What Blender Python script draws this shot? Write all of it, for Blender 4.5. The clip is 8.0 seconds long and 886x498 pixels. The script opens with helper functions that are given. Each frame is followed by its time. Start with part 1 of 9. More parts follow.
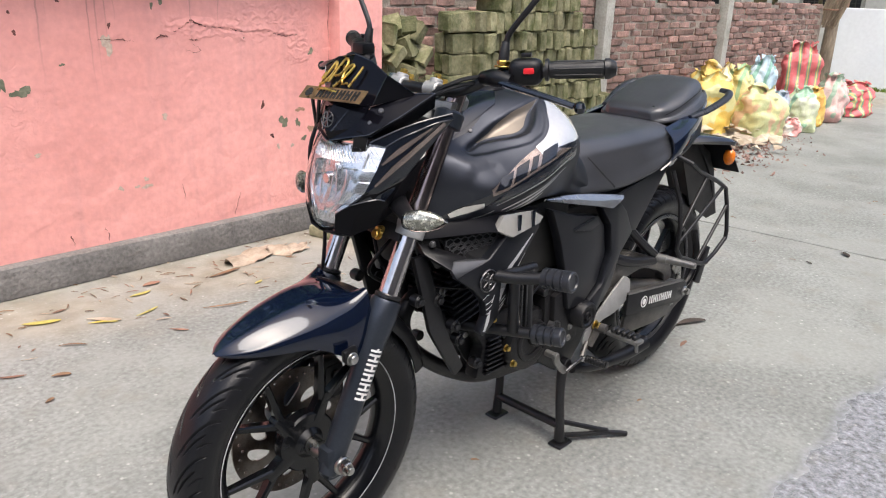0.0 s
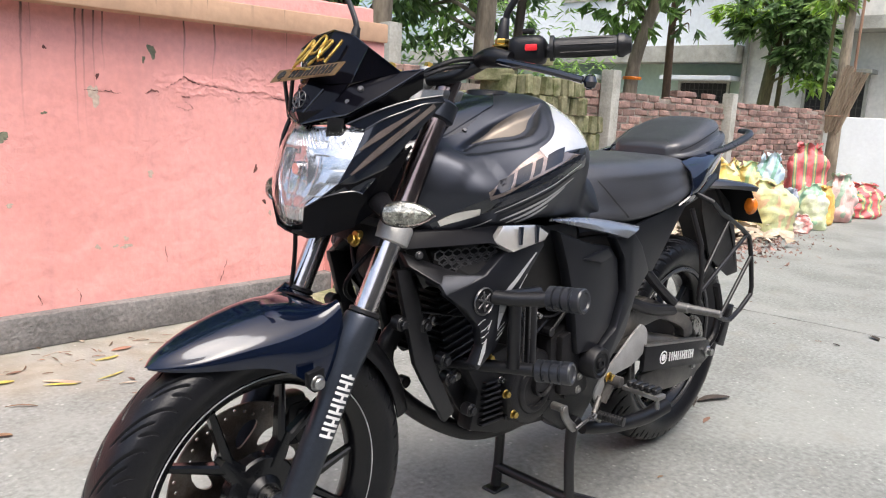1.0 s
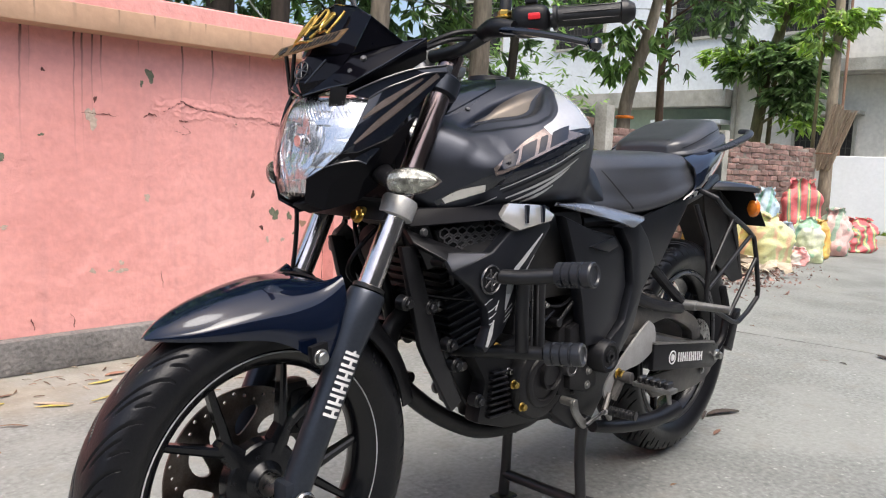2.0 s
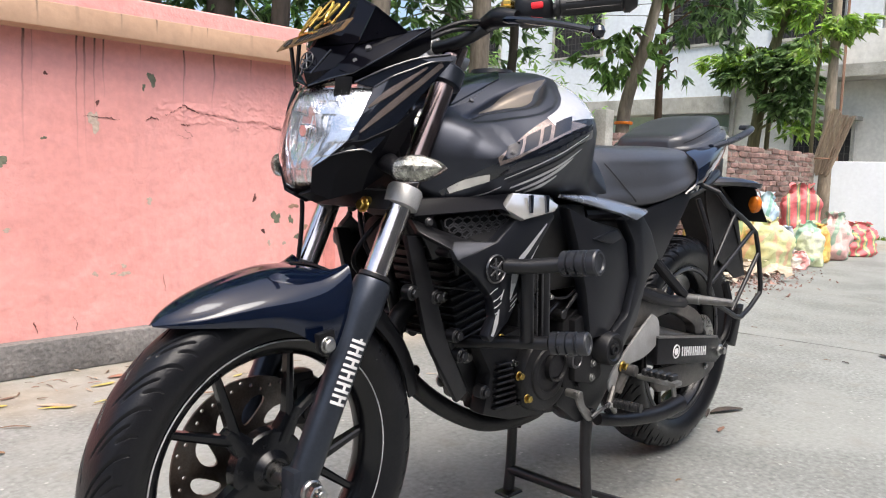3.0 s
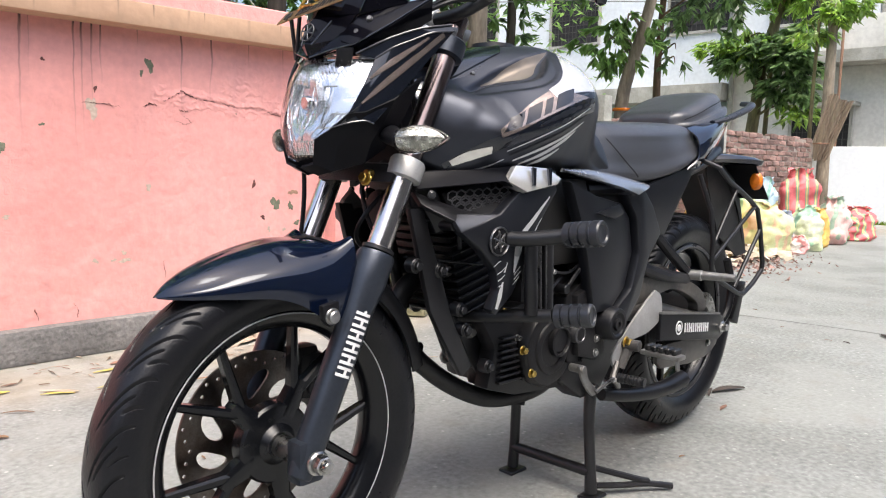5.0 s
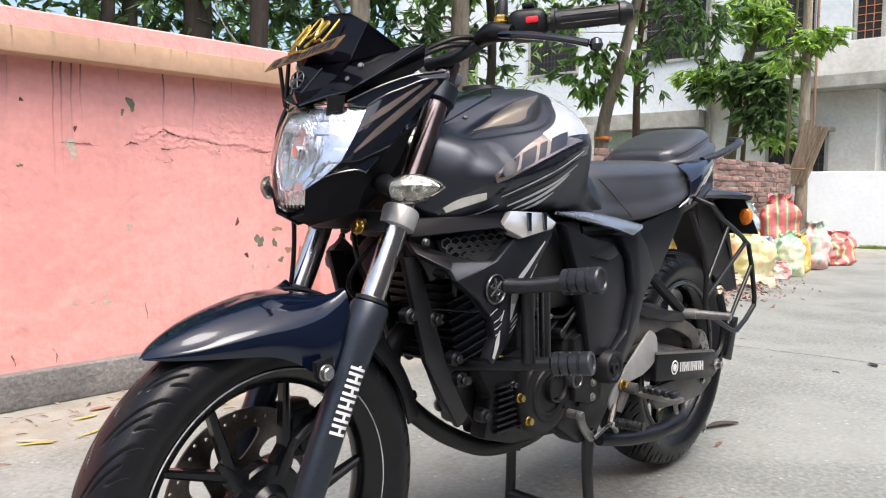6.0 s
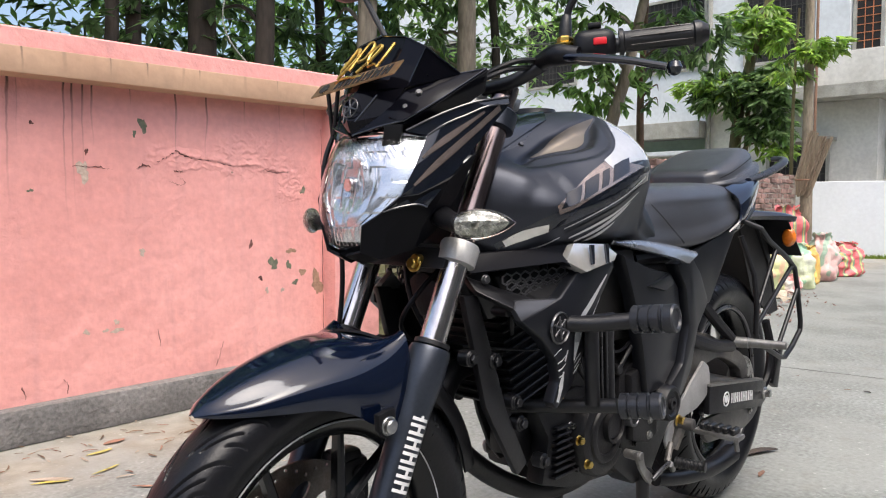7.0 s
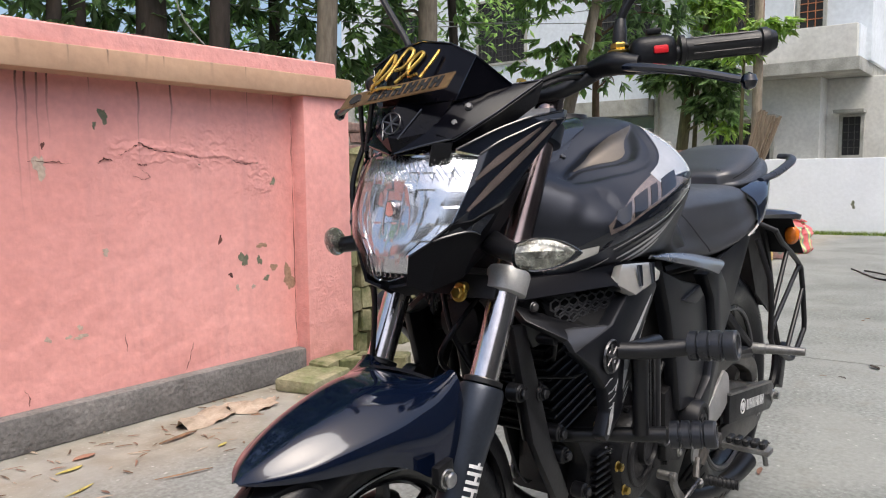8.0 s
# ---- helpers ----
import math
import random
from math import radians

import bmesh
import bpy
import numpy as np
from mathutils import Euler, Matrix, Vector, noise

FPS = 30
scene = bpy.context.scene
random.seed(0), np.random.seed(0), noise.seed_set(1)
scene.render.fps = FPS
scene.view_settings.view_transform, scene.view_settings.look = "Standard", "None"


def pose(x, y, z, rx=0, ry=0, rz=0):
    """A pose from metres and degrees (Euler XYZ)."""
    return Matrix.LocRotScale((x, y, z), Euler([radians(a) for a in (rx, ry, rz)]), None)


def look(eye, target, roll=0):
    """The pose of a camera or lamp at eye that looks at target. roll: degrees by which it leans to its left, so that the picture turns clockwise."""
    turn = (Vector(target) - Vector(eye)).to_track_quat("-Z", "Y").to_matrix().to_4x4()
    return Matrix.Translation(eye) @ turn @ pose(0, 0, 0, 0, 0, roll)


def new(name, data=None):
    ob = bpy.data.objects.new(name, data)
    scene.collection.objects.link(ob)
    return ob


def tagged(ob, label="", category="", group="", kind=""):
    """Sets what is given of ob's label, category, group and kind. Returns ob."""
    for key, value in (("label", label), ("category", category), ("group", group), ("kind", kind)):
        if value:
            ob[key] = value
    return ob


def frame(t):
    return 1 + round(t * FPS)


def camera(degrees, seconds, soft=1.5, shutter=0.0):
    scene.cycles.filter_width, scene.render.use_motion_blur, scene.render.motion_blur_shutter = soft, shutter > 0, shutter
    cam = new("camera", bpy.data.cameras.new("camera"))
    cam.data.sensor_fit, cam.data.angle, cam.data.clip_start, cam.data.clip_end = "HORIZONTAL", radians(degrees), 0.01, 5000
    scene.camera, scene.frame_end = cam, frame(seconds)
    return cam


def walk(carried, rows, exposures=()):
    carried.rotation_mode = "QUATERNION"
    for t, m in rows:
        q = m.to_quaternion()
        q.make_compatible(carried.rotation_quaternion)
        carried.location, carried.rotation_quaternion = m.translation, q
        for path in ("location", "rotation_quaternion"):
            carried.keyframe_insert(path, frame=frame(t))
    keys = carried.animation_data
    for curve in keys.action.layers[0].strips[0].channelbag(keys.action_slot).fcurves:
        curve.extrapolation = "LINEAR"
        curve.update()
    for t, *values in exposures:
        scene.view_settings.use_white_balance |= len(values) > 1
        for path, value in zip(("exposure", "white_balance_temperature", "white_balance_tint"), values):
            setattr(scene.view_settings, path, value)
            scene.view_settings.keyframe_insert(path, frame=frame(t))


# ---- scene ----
from mathutils.bvhtree import BVHTree

# ---- camera and walk ----
cam = camera(60.9, 8.0, soft=1.12)
PATH = [
    (0, (2.115, 1.134, 1.206), (0.753, -0.17, 0.538), 2.2),
    (0.5, (2.051, 1.082, 1.112), (0.67, -0.261, 0.577), 2.4),
    (1, (1.971, 1.048, 0.96), (0.571, -0.33, 0.584), 2.9),
    (1.5, (1.971, 1.033, 0.867), (0.555, -0.35, 0.584), 2.6),
    (3, (1.985, 1.033, 0.789), (0.562, -0.357, 0.579), 1.7),
    (3.5, (1.995, 1.033, 0.763), (0.574, -0.357, 0.542), 1.4),
    (4, (2.002, 1.038, 0.746), (0.583, -0.351, 0.505), 1.2),
    (5.5, (1.983, 1.016, 0.77), (0.548, -0.362, 0.562), 1.0),
    (6, (1.98, 0.987, 0.789), (0.518, -0.369, 0.629), 0.4),
    (6.5, (1.99, 0.912, 0.804), (0.522, -0.439, 0.662), -0.0),
    (7, (1.986, 0.853, 0.822), (0.515, -0.495, 0.693), -0.2),
    (7.5, (1.982, 0.776, 0.864), (0.481, -0.539, 0.74), -0.7),
    (8, (2.0, 0.673, 0.889), (0.438, -0.561, 0.694), -0.6),
]
EXPOSURES = [(0.0, 0.95), (0.5, 1.01), (1.0, 1.12), (1.5, 0.88), (3.0, 1.11), (3.5, 1.02), (4.0, 1.03), (5.5, 1.33), (6.0, 1.19), (6.5, 1.07), (7.0, 0.93), (8.0, 0.69)]
walk(cam, [(t, look(eye, target, roll)) for t, eye, target, roll in PATH], EXPOSURES)

# ---- sky and sun: a bright, hazy day, the sun soft behind thin cloud ----
SUN_ELEV, SUN_AZ = 66.0, 61.0            # azimuth from +x towards +y
world = bpy.data.worlds.new("sky")
scene.world = world
world.use_nodes = True
wn = world.node_tree.nodes
wl = world.node_tree.links
wn.clear()
sky = wn.new("ShaderNodeTexSky")
sky.sky_type = "NISHITA"
sky.sun_disc = False
sky.sun_elevation = radians(SUN_ELEV)
sky.sun_rotation = radians(90 - SUN_AZ)
sky.air_density, sky.dust_density, sky.ozone_density = 1.0, 5.5, 1.0
haze = wn.new("ShaderNodeHueSaturation")
haze.inputs["Saturation"].default_value = 1.05
wl.new(sky.outputs[0], haze.inputs["Color"])
bg = wn.new("ShaderNodeBackground")
bg.inputs["Strength"].default_value = 0.15
wo = wn.new("ShaderNodeOutputWorld")
wl.new(haze.outputs[0], bg.inputs["Color"])
wl.new(bg.outputs[0], wo.inputs["Surface"])

sun_data = bpy.data.lights.new("sun", "SUN")
sun_data.energy = 1.4
sun_data.angle = radians(40)
sun_data.color = (1.0, 0.98, 0.945)
sun = new("sun", sun_data)
sdir = Vector((math.cos(radians(SUN_AZ)) * math.cos(radians(SUN_ELEV)),
               math.sin(radians(SUN_AZ)) * math.cos(radians(SUN_ELEV)), math.sin(radians(SUN_ELEV))))
sun.matrix_world = look(sdir * 30, (0, 0, 0))


# ---- materials ----
def mat(name, col, rough=0.5, metal=0.0, col2=None, scale=6.0, fine=90.0, var=0.12, bump=0.0, bscale=None,
        rvar=0.08, coat=0.0, spec=0.5, island=0.0, obj=0.0, stretch=(1, 1, 1), detail=6.0, emit=0.0):
    """A surface with two scales of colour change, changing gloss and fine relief."""
    m = bpy.data.materials.new(name)
    m.use_nodes = True
    nt = m.node_tree
    n, l = nt.nodes, nt.links
    b = n["Principled BSDF"]
    b.inputs["Metallic"].default_value = metal
    b.inputs["Specular IOR Level"].default_value = spec
    b.inputs["Coat Weight"].default_value = coat
    b.inputs["Coat Roughness"].default_value = 0.05
    tc = n.new("ShaderNodeTexCoord")
    mp = n.new("ShaderNodeMapping")
    mp.inputs["Scale"].default_value = stretch
    l.new(tc.outputs["Object"], mp.inputs["Vector"])
    src = mp.outputs[0]
    if obj > 0 or island > 0:
        off = n.new("ShaderNodeVectorMath")
        off.operation = "ADD"
        if obj > 0:
            inf = n.new("ShaderNodeObjectInfo")
            rnd = inf.outputs["Random"]
        else:
            inf = n.new("ShaderNodeNewGeometry")
            rnd = inf.outputs["Random Per Island"]
        sc = n.new("ShaderNodeMath")
        sc.operation = "MULTIPLY"
        sc.inputs[1].default_value = 37.0
        l.new(rnd, sc.inputs[0])
        cx = n.new("ShaderNodeCombineXYZ")
        for i in range(3):
            l.new(sc.outputs[0], cx.inputs[i])
        l.new(src, off.inputs[0])
        l.new(cx.outputs[0], off.inputs[1])
        src = off.outputs[0]
    big = n.new("ShaderNodeTexNoise")
    big.inputs["Scale"].default_value = scale
    big.inputs["Detail"].default_value = detail
    big.inputs["Roughness"].default_value = 0.6
    l.new(src, big.inputs["Vector"])
    small = n.new("ShaderNodeTexNoise")
    small.inputs["Scale"].default_value = fine
    small.inputs["Detail"].default_value = 4.0
    l.new(src, small.inputs["Vector"])
    c2 = col2 or tuple(max(0.0, c * (1 - 2.2 * var)) for c in col)
    ramp = n.new("ShaderNodeValToRGB")
    ramp.color_ramp.elements[0].position, ramp.color_ramp.elements[1].position = 0.36, 0.66
    ramp.color_ramp.elements[0].color = (*c2, 1)
    ramp.color_ramp.elements[1].color = (*col, 1)
    l.new(big.outputs["Fac"], ramp.inputs[0])
    hsv = n.new("ShaderNodeHueSaturation")
    l.new(ramp.outputs[0], hsv.inputs["Color"])
    val = n.new("ShaderNodeMapRange")
    val.inputs["From Min"].default_value, val.inputs["From Max"].default_value = 0.25, 0.75
    val.inputs["To Min"].default_value, val.inputs["To Max"].default_value = 1 - var, 1 + var
    l.new(small.outputs["Fac"], val.inputs["Value"])
    last = val.outputs[0]
    if obj > 0 or island > 0:
        vr = n.new("ShaderNodeMapRange")
        k = max(obj, island)
        vr.inputs["To Min"].default_value, vr.inputs["To Max"].default_value = 1 - k, 1 + k
        l.new(rnd, vr.inputs["Value"])
        mu = n.new("ShaderNodeMath")
        mu.operation = "MULTIPLY"
        l.new(last, mu.inputs[0])
        l.new(vr.outputs[0], mu.inputs[1])
        last = mu.outputs[0]
    l.new(last, hsv.inputs["Value"])
    l.new(hsv.outputs[0], b.inputs["Base Color"])
    rr = n.new("ShaderNodeMapRange")
    rr.inputs["From Min"].default_value, rr.inputs["From Max"].default_value = 0.3, 0.7
    rr.inputs["To Min"].default_value, rr.inputs["To Max"].default_value = max(0.02, rough - rvar), min(1.0, rough + rvar)
    l.new(big.outputs["Fac"], rr.inputs["Value"])
    l.new(rr.outputs[0], b.inputs["Roughness"])
    if bump > 0:
        bt = n.new("ShaderNodeTexNoise")
        bt.inputs["Scale"].default_value = bscale or fine
        bt.inputs["Detail"].default_value = 8.0
        l.new(src, bt.inputs["Vector"])
        bp = n.new("ShaderNodeBump")
        bp.inputs["Strength"].default_value = 1.0
        bp.inputs["Distance"].default_value = bump
        l.new(bt.outputs["Fac"], bp.inputs["Height"])
        l.new(bp.outputs[0], b.inputs["Normal"])
    if emit:
        b.inputs["Emission Color"].default_value = (*col, 1)
        b.inputs["Emission Strength"].default_value = emit
    return m


def glass_mat(name, col=(1, 1, 1), rough=0.02, ior=1.45):
    m = bpy.data.materials.new(name)
    m.use_nodes = True
    b = m.node_tree.nodes["Principled BSDF"]
    b.inputs["Base Color"].default_value = (*col, 1)
    b.inputs["Transmission Weight"].default_value = 1.0
    b.inputs["Roughness"].default_value = rough
    b.inputs["IOR"].default_value = ior
    return m


def node_of(m, kind):
    return next(nd for nd in m.node_tree.nodes if nd.bl_idname == kind)


M = {}
M["gloss"] = mat("black_gloss_paint", (0.006, 0.008, 0.014), 0.10, 0, var=0.1, scale=3, coat=0.6, rvar=0.05)
M["blue_gloss"] = mat("midnight_blue_gloss_paint", (0.0030, 0.0062, 0.0185), 0.07, 0.1, var=0.1, scale=3, coat=0.4, rvar=0.03)
M["matt"] = mat("matt_black_paint", (0.0115, 0.0125, 0.0165), 0.33, 0.3, var=0.08, scale=4, fine=400, bump=0.0001, rvar=0.05)
M["plastic"] = mat("black_plastic", (0.007, 0.007, 0.0085), 0.36, 0, var=0.15, scale=14, fine=300, bump=0.0003, rvar=0.1, spec=0.30)
M["plastic_dark"] = mat("dusty_black_plastic", (0.006, 0.006, 0.006), 0.6, 0, col2=(0.012, 0.011, 0.010), var=0.2, scale=9, fine=200, bump=0.0003)
M["seat"] = mat("seat_leatherette", (0.037, 0.0385, 0.045), 0.35, 0, var=0.12, scale=10, fine=600, bump=0.0006, bscale=420, rvar=0.08, spec=0.75)
M["rubber"] = mat("tyre_rubber", (0.0045, 0.005, 0.0068), 0.33, 0, col2=(0.0085, 0.0085, 0.010), var=0.2, scale=16, fine=220, bump=0.0004, spec=0.30)
M["grip"] = mat("grip_rubber", (0.008, 0.008, 0.009), 0.45, 0, var=0.15, scale=20, fine=300, bump=0.0005)
M["engine"] = mat("black_engine_casting", (0.0055, 0.0055, 0.007), 0.40, 0, col2=(0.011, 0.0105, 0.011), var=0.2, scale=14, fine=260, bump=0.0006, spec=0.32)
M["frame"] = mat("black_frame_paint", (0.011, 0.011, 0.013), 0.40, 0.1, var=0.2, scale=18, fine=160, bump=0.0003)
M["fork"] = mat("satin_black_fork_leg", (0.036, 0.043, 0.057), 0.32, 0.55, var=0.1, scale=8, fine=200, rvar=0.05)
# pinkish upright streaks in the colour imitate the pink wall's reflection
M["chrome"] = mat("chrome", (0.78, 0.74, 0.72), 0.17, 1.0, col2=(0.60, 0.54, 0.51), var=0.10, scale=30, rvar=0.04, stretch=(1, 1, 0.15))
# the same chrome, its colour darkened for the black fairing it mirrors
M["chrome_dark_reflection"] = mat("chrome_dark_reflection", (0.33, 0.275, 0.265), 0.20, 1.0, col2=(0.22, 0.17, 0.165), var=0.12, scale=30, rvar=0.05, stretch=(1, 1, 0.15))
M["steel"] = mat("bright_steel", (0.5, 0.5, 0.49), 0.3, 1.0, col2=(0.3, 0.29, 0.27), var=0.12, scale=40, fine=200, bump=0.0002)
M["alloy"] = mat("grey_cast_alloy", (0.33, 0.33, 0.32), 0.45, 0.9, col2=(0.22, 0.21, 0.2), var=0.12, scale=24, fine=300, bump=0.0004)
M["silver"] = mat("silver_paint", (0.66, 0.67, 0.68), 0.30, 0.4, var=0.05, scale=10, rvar=0.05, coat=0.3)
M["clamp"] = mat("light_grey_alloy", (0.42, 0.42, 0.42), 0.5, 0.55, col2=(0.33, 0.33, 0.32), var=0.08, scale=24, fine=300, bump=0.0003)
M["trim"] = mat("brushed_silver_trim", (0.36, 0.375, 0.40), 0.26, 0.8, var=0.03, scale=8, rvar=0.04)
M["cheek"] = mat("satin_black_cheek", (0.004, 0.004, 0.006), 0.46, 0, var=0.1, scale=10, fine=300, bump=0.0001, spec=0.14)
M["ring"] = mat("dull_steel_ring", (0.11, 0.11, 0.115), 0.32, 0.7, var=0.1, scale=40)
M["slider"] = mat("slider_rubber", (0.026, 0.028, 0.034), 0.32, 0.1, var=0.12, scale=20, fine=300, bump=0.0003)
M["grab"] = mat("satin_grey_casting", (0.035, 0.038, 0.046), 0.32, 0.4, var=0.08, scale=12, fine=300)
M["tank"] = mat("satin_charcoal_tank_paint", (0.044, 0.048, 0.060), 0.36, 0.75, var=0.05, scale=4, fine=500, bump=0.00006, rvar=0.04)
# lighter bronze-grey paints in the reflection on the tank's pocket floor
M["pocket"] = mat("pocket_reflection_tone", (0.200, 0.170, 0.138), 0.38, 0.7, var=0.05, scale=4, rvar=0.04)
M["wheel"] = mat("black_wheel_paint", (0.004, 0.0045, 0.006), 0.24, 0, var=0.12, scale=8, fine=200, spec=0.4, rvar=0.08)
M["tape"] = mat("grey_white_rim_tape", (0.48, 0.48, 0.50), 0.4, 0, col2=(0.30, 0.30, 0.31), var=0.2, scale=9)
M["dusty"] = mat("dusty_black_casting", (0.045, 0.043, 0.043), 0.42, 0.2, col2=(0.10, 0.092, 0.082), var=0.2, scale=12, fine=200, bump=0.0004)
M["flash"] = mat("bright_silver_foil", (0.78, 0.755, 0.71), 0.17, 0.65, var=0.04, scale=20, rvar=0.05)
M["lip"] = mat("satin_grey_paint", (0.075, 0.077, 0.085), 0.40, 0.6, var=0.05, scale=10)
M["brass"] = mat("brass_bolt", (0.55, 0.38, 0.10), 0.32, 1.0, var=0.1, scale=60)
M["disc"] = mat("brake_disc_steel", (0.16, 0.15, 0.14), 0.38, 0.9, col2=(0.08, 0.06, 0.05), var=0.2, scale=18, fine=300, bump=0.0002)
M["bronze"] = mat("dark_bronze_foil", (0.38, 0.31, 0.28), 0.18, 0.75, var=0.1, scale=30)
M["mesh"] = mat("grille_plastic", (0.055, 0.055, 0.06), 0.35, 0, var=0.1)
M["screen"] = mat("smoked_black_plastic", (0.004, 0.004, 0.0065), 0.14, 0, var=0.1, scale=4, spec=0.16, rvar=0.05)
M["hole"] = mat("dark_hollow", (0.008, 0.008, 0.009), 0.9, 0, var=0.1)
M["white"] = mat("white_lettering", (0.72, 0.72, 0.72), 0.45, 0, var=0.06, scale=40)
M["orange"] = mat("amber_lens", (0.85, 0.22, 0.02), 0.2, 0, var=0.1, scale=40, coat=0.5)
M["red"] = mat("red_switch", (0.75, 0.02, 0.03), 0.35, 0, var=0.05)
M["gold"] = mat("gold_foil_sticker", (0.80, 0.55, 0.13), 0.3, 0.85, col2=(0.35, 0.2, 0.05), var=0.15, scale=60)
M["copper"] = mat("copper_plaque", (0.48, 0.29, 0.15), 0.32, 0.8, col2=(0.26, 0.15, 0.08), var=0.15, scale=40)
M["mirror"] = mat("mirror_glass", (0.85, 0.86, 0.87), 0.02, 1.0, var=0.0)
M["reflector"] = mat("headlight_reflector", (0.62, 0.64, 0.67), 0.22, 0.94, var=0.04, scale=30, rvar=0.06)
M["lens"] = glass_mat("clear_lens", (1, 1, 1), 0.02, 1.12)
M["lens_ind"] = glass_mat("clear_indicator_lens", (0.98, 0.98, 0.95), 0.04, 1.2)
M["ind_refl"] = mat("indicator_reflector", (0.50, 0.50, 0.46), 0.24, 0.8, col2=(0.16, 0.16, 0.14), scale=85, var=0.3)


# ---- shaping helpers ----
def part(name, bm, material, parent=None, label="", smooth=True, sharp=35):
    """Links a bmesh as one mesh object under a thing or a part."""
    me = bpy.data.meshes.new(name)
    bmesh.ops.recalc_face_normals(bm, faces=bm.faces[:])
    lim = radians(sharp)
    for f in bm.faces:
        f.smooth = smooth
    if smooth:
        for e in bm.edges:
            if len(e.link_faces) == 2 and e.calc_face_angle(0.0) > lim:
                e.smooth = False
    bm.to_mesh(me)
    bm.free()
    me.materials.append(material)
    ob = new(name, me)
    if parent is not None:
        ob.parent = parent
    if label:
        ob["label"] = label
    return ob


def thing(name, label, category, group="", kind="", at=(0, 0, 0)):
    ob = new(name)
    ob.empty_display_size = 0.05
    ob.location = at
    return tagged(ob, label, category, group, kind)


def join(*bms):
    """All the bmeshes in one."""
    out = bms[0]
    for b in bms[1:]:
        tmp = bpy.data.meshes.new("tmp")
        b.to_mesh(tmp)
        b.free()
        out.from_mesh(tmp)
        bpy.data.meshes.remove(tmp)
    return out


def mirrored(bm):
    """A copy of the bmesh on the other side of the y = 0 plane."""
    b = bm.copy()
    for v in b.verts:
        v.co.y = -v.co.y
    return b


def box(x0, x1, y0, y1, z0, z1, bevel=0.0, seg=2):
    bm = bmesh.new()
    r = bmesh.ops.create_cube(bm, size=1.0)
    for v in r["verts"]:
        v.co = Vector(((x0 + x1) / 2 + v.co.x * (x1 - x0), (y0 + y1) / 2 + v.co.y * (y1 - y0), (z0 + z1) / 2 + v.co.z * (z1 - z0)))
    if bevel:
        bmesh.ops.bevel(bm, geom=bm.edges[:], offset=bevel, segments=seg, affect="EDGES", profile=0.6)
    return bm


def moved(bm, m):
    bmesh.ops.transform(bm, matrix=m, verts=bm.verts[:])
    return bm


def spline(pts, n=8):
    """A smooth line through the points (Catmull-Rom)."""
    p = [Vector(q) for q in pts]
    if len(p) < 3:
        return [p[0].lerp(p[1], i / n) for i in range(n + 1)]
    p = [2 * p[0] - p[1]] + p + [2 * p[-1] - p[-2]]
    out = []
    for i in range(1, len(p) - 2):
        a, b, c, d = p[i - 1:i + 3]
        for k in range(n):
            t = k / n
            out.append(0.5 * (2 * b + (c - a) * t + (2 * a - 5 * b + 4 * c - d) * t * t + (3 * b - a - 3 * c + d) * t ** 3))
    out.append(p[-2])
    return out


def tube(pts, r, seg=12, smooth=6, caps=True, flat=1.0):
    """A round bar along a smooth line; r a number or one for each given point; flat squeezes it in height."""
    line = spline(pts, smooth) if smooth > 1 else [Vector(q) for q in pts]
    n = len(line)
    if isinstance(r, (int, float)):
        rad = [r] * n
    else:
        rad = [float(np.interp(i / (n - 1), np.linspace(0, 1, len(r)), r)) for i in range(n)]
    bm = bmesh.new()
    rings = []
    prev = None
    for i, q in enumerate(line):
        d = (line[min(i + 1, n - 1)] - line[max(i - 1, 0)]).normalized()
        if prev is None:
            up = Vector((0, 0, 1)) if abs(d.z) < 0.9 else Vector((1, 0, 0))
            u = d.cross(up).normalized()
        else:
            u = (prev - d * prev.dot(d)).normalized()
        prev = u
        w = d.cross(u)
        rings.append([bm.verts.new(q + (u * math.cos(a) + w * math.sin(a) * flat) * rad[i])
                      for a in (2 * math.pi * k / seg for k in range(seg))])
    for a, b in zip(rings, rings[1:]):
        for k in range(seg):
            bm.faces.new((a[k], a[(k + 1) % seg], b[(k + 1) % seg], b[k]))
    if caps:
        bm.faces.new(rings[0][::-1])
        bm.faces.new(rings[-1])
    return bm


def lathe(profile, centre, axis="y", seg=48, closed=False):
    """Turns (along, radius) pairs round an axis through centre."""
    bm = bmesh.new()
    rings = []
    for a, r in profile:
        ring = []
        for k in range(seg):
            t = 2 * math.pi * k / seg
            c, s = r * math.cos(t), r * math.sin(t)
            co = {"x": (a, c, s), "y": (c, a, s), "z": (c, s, a)}[axis]
            ring.append(bm.verts.new(Vector(centre) + Vector(co)))
        rings.append(ring)
    pairs = list(zip(rings, rings[1:]))
    if closed:
        pairs.append((rings[-1], rings[0]))
    for p, q in pairs:
        for k in range(seg):
            bm.faces.new((p[k], p[(k + 1) % seg], q[(k + 1) % seg], q[k]))
    if not closed:
        for ring, (a, r) in ((rings[0], profile[0]), (rings[-1], profile[-1])):
            if r > 1e-5:
                bm.faces.new(ring)
    bmesh.ops.remove_doubles(bm, verts=bm.verts[:], dist=1e-6)
    return bm


def along(bm, a, b):
    """Moves a form built along +z from 0 so that it runs from a towards b."""
    a, b = Vector(a), Vector(b)
    return moved(bm, Matrix.Translation(a) @ (b - a).to_track_quat("Z", "Y").to_matrix().to_4x4())


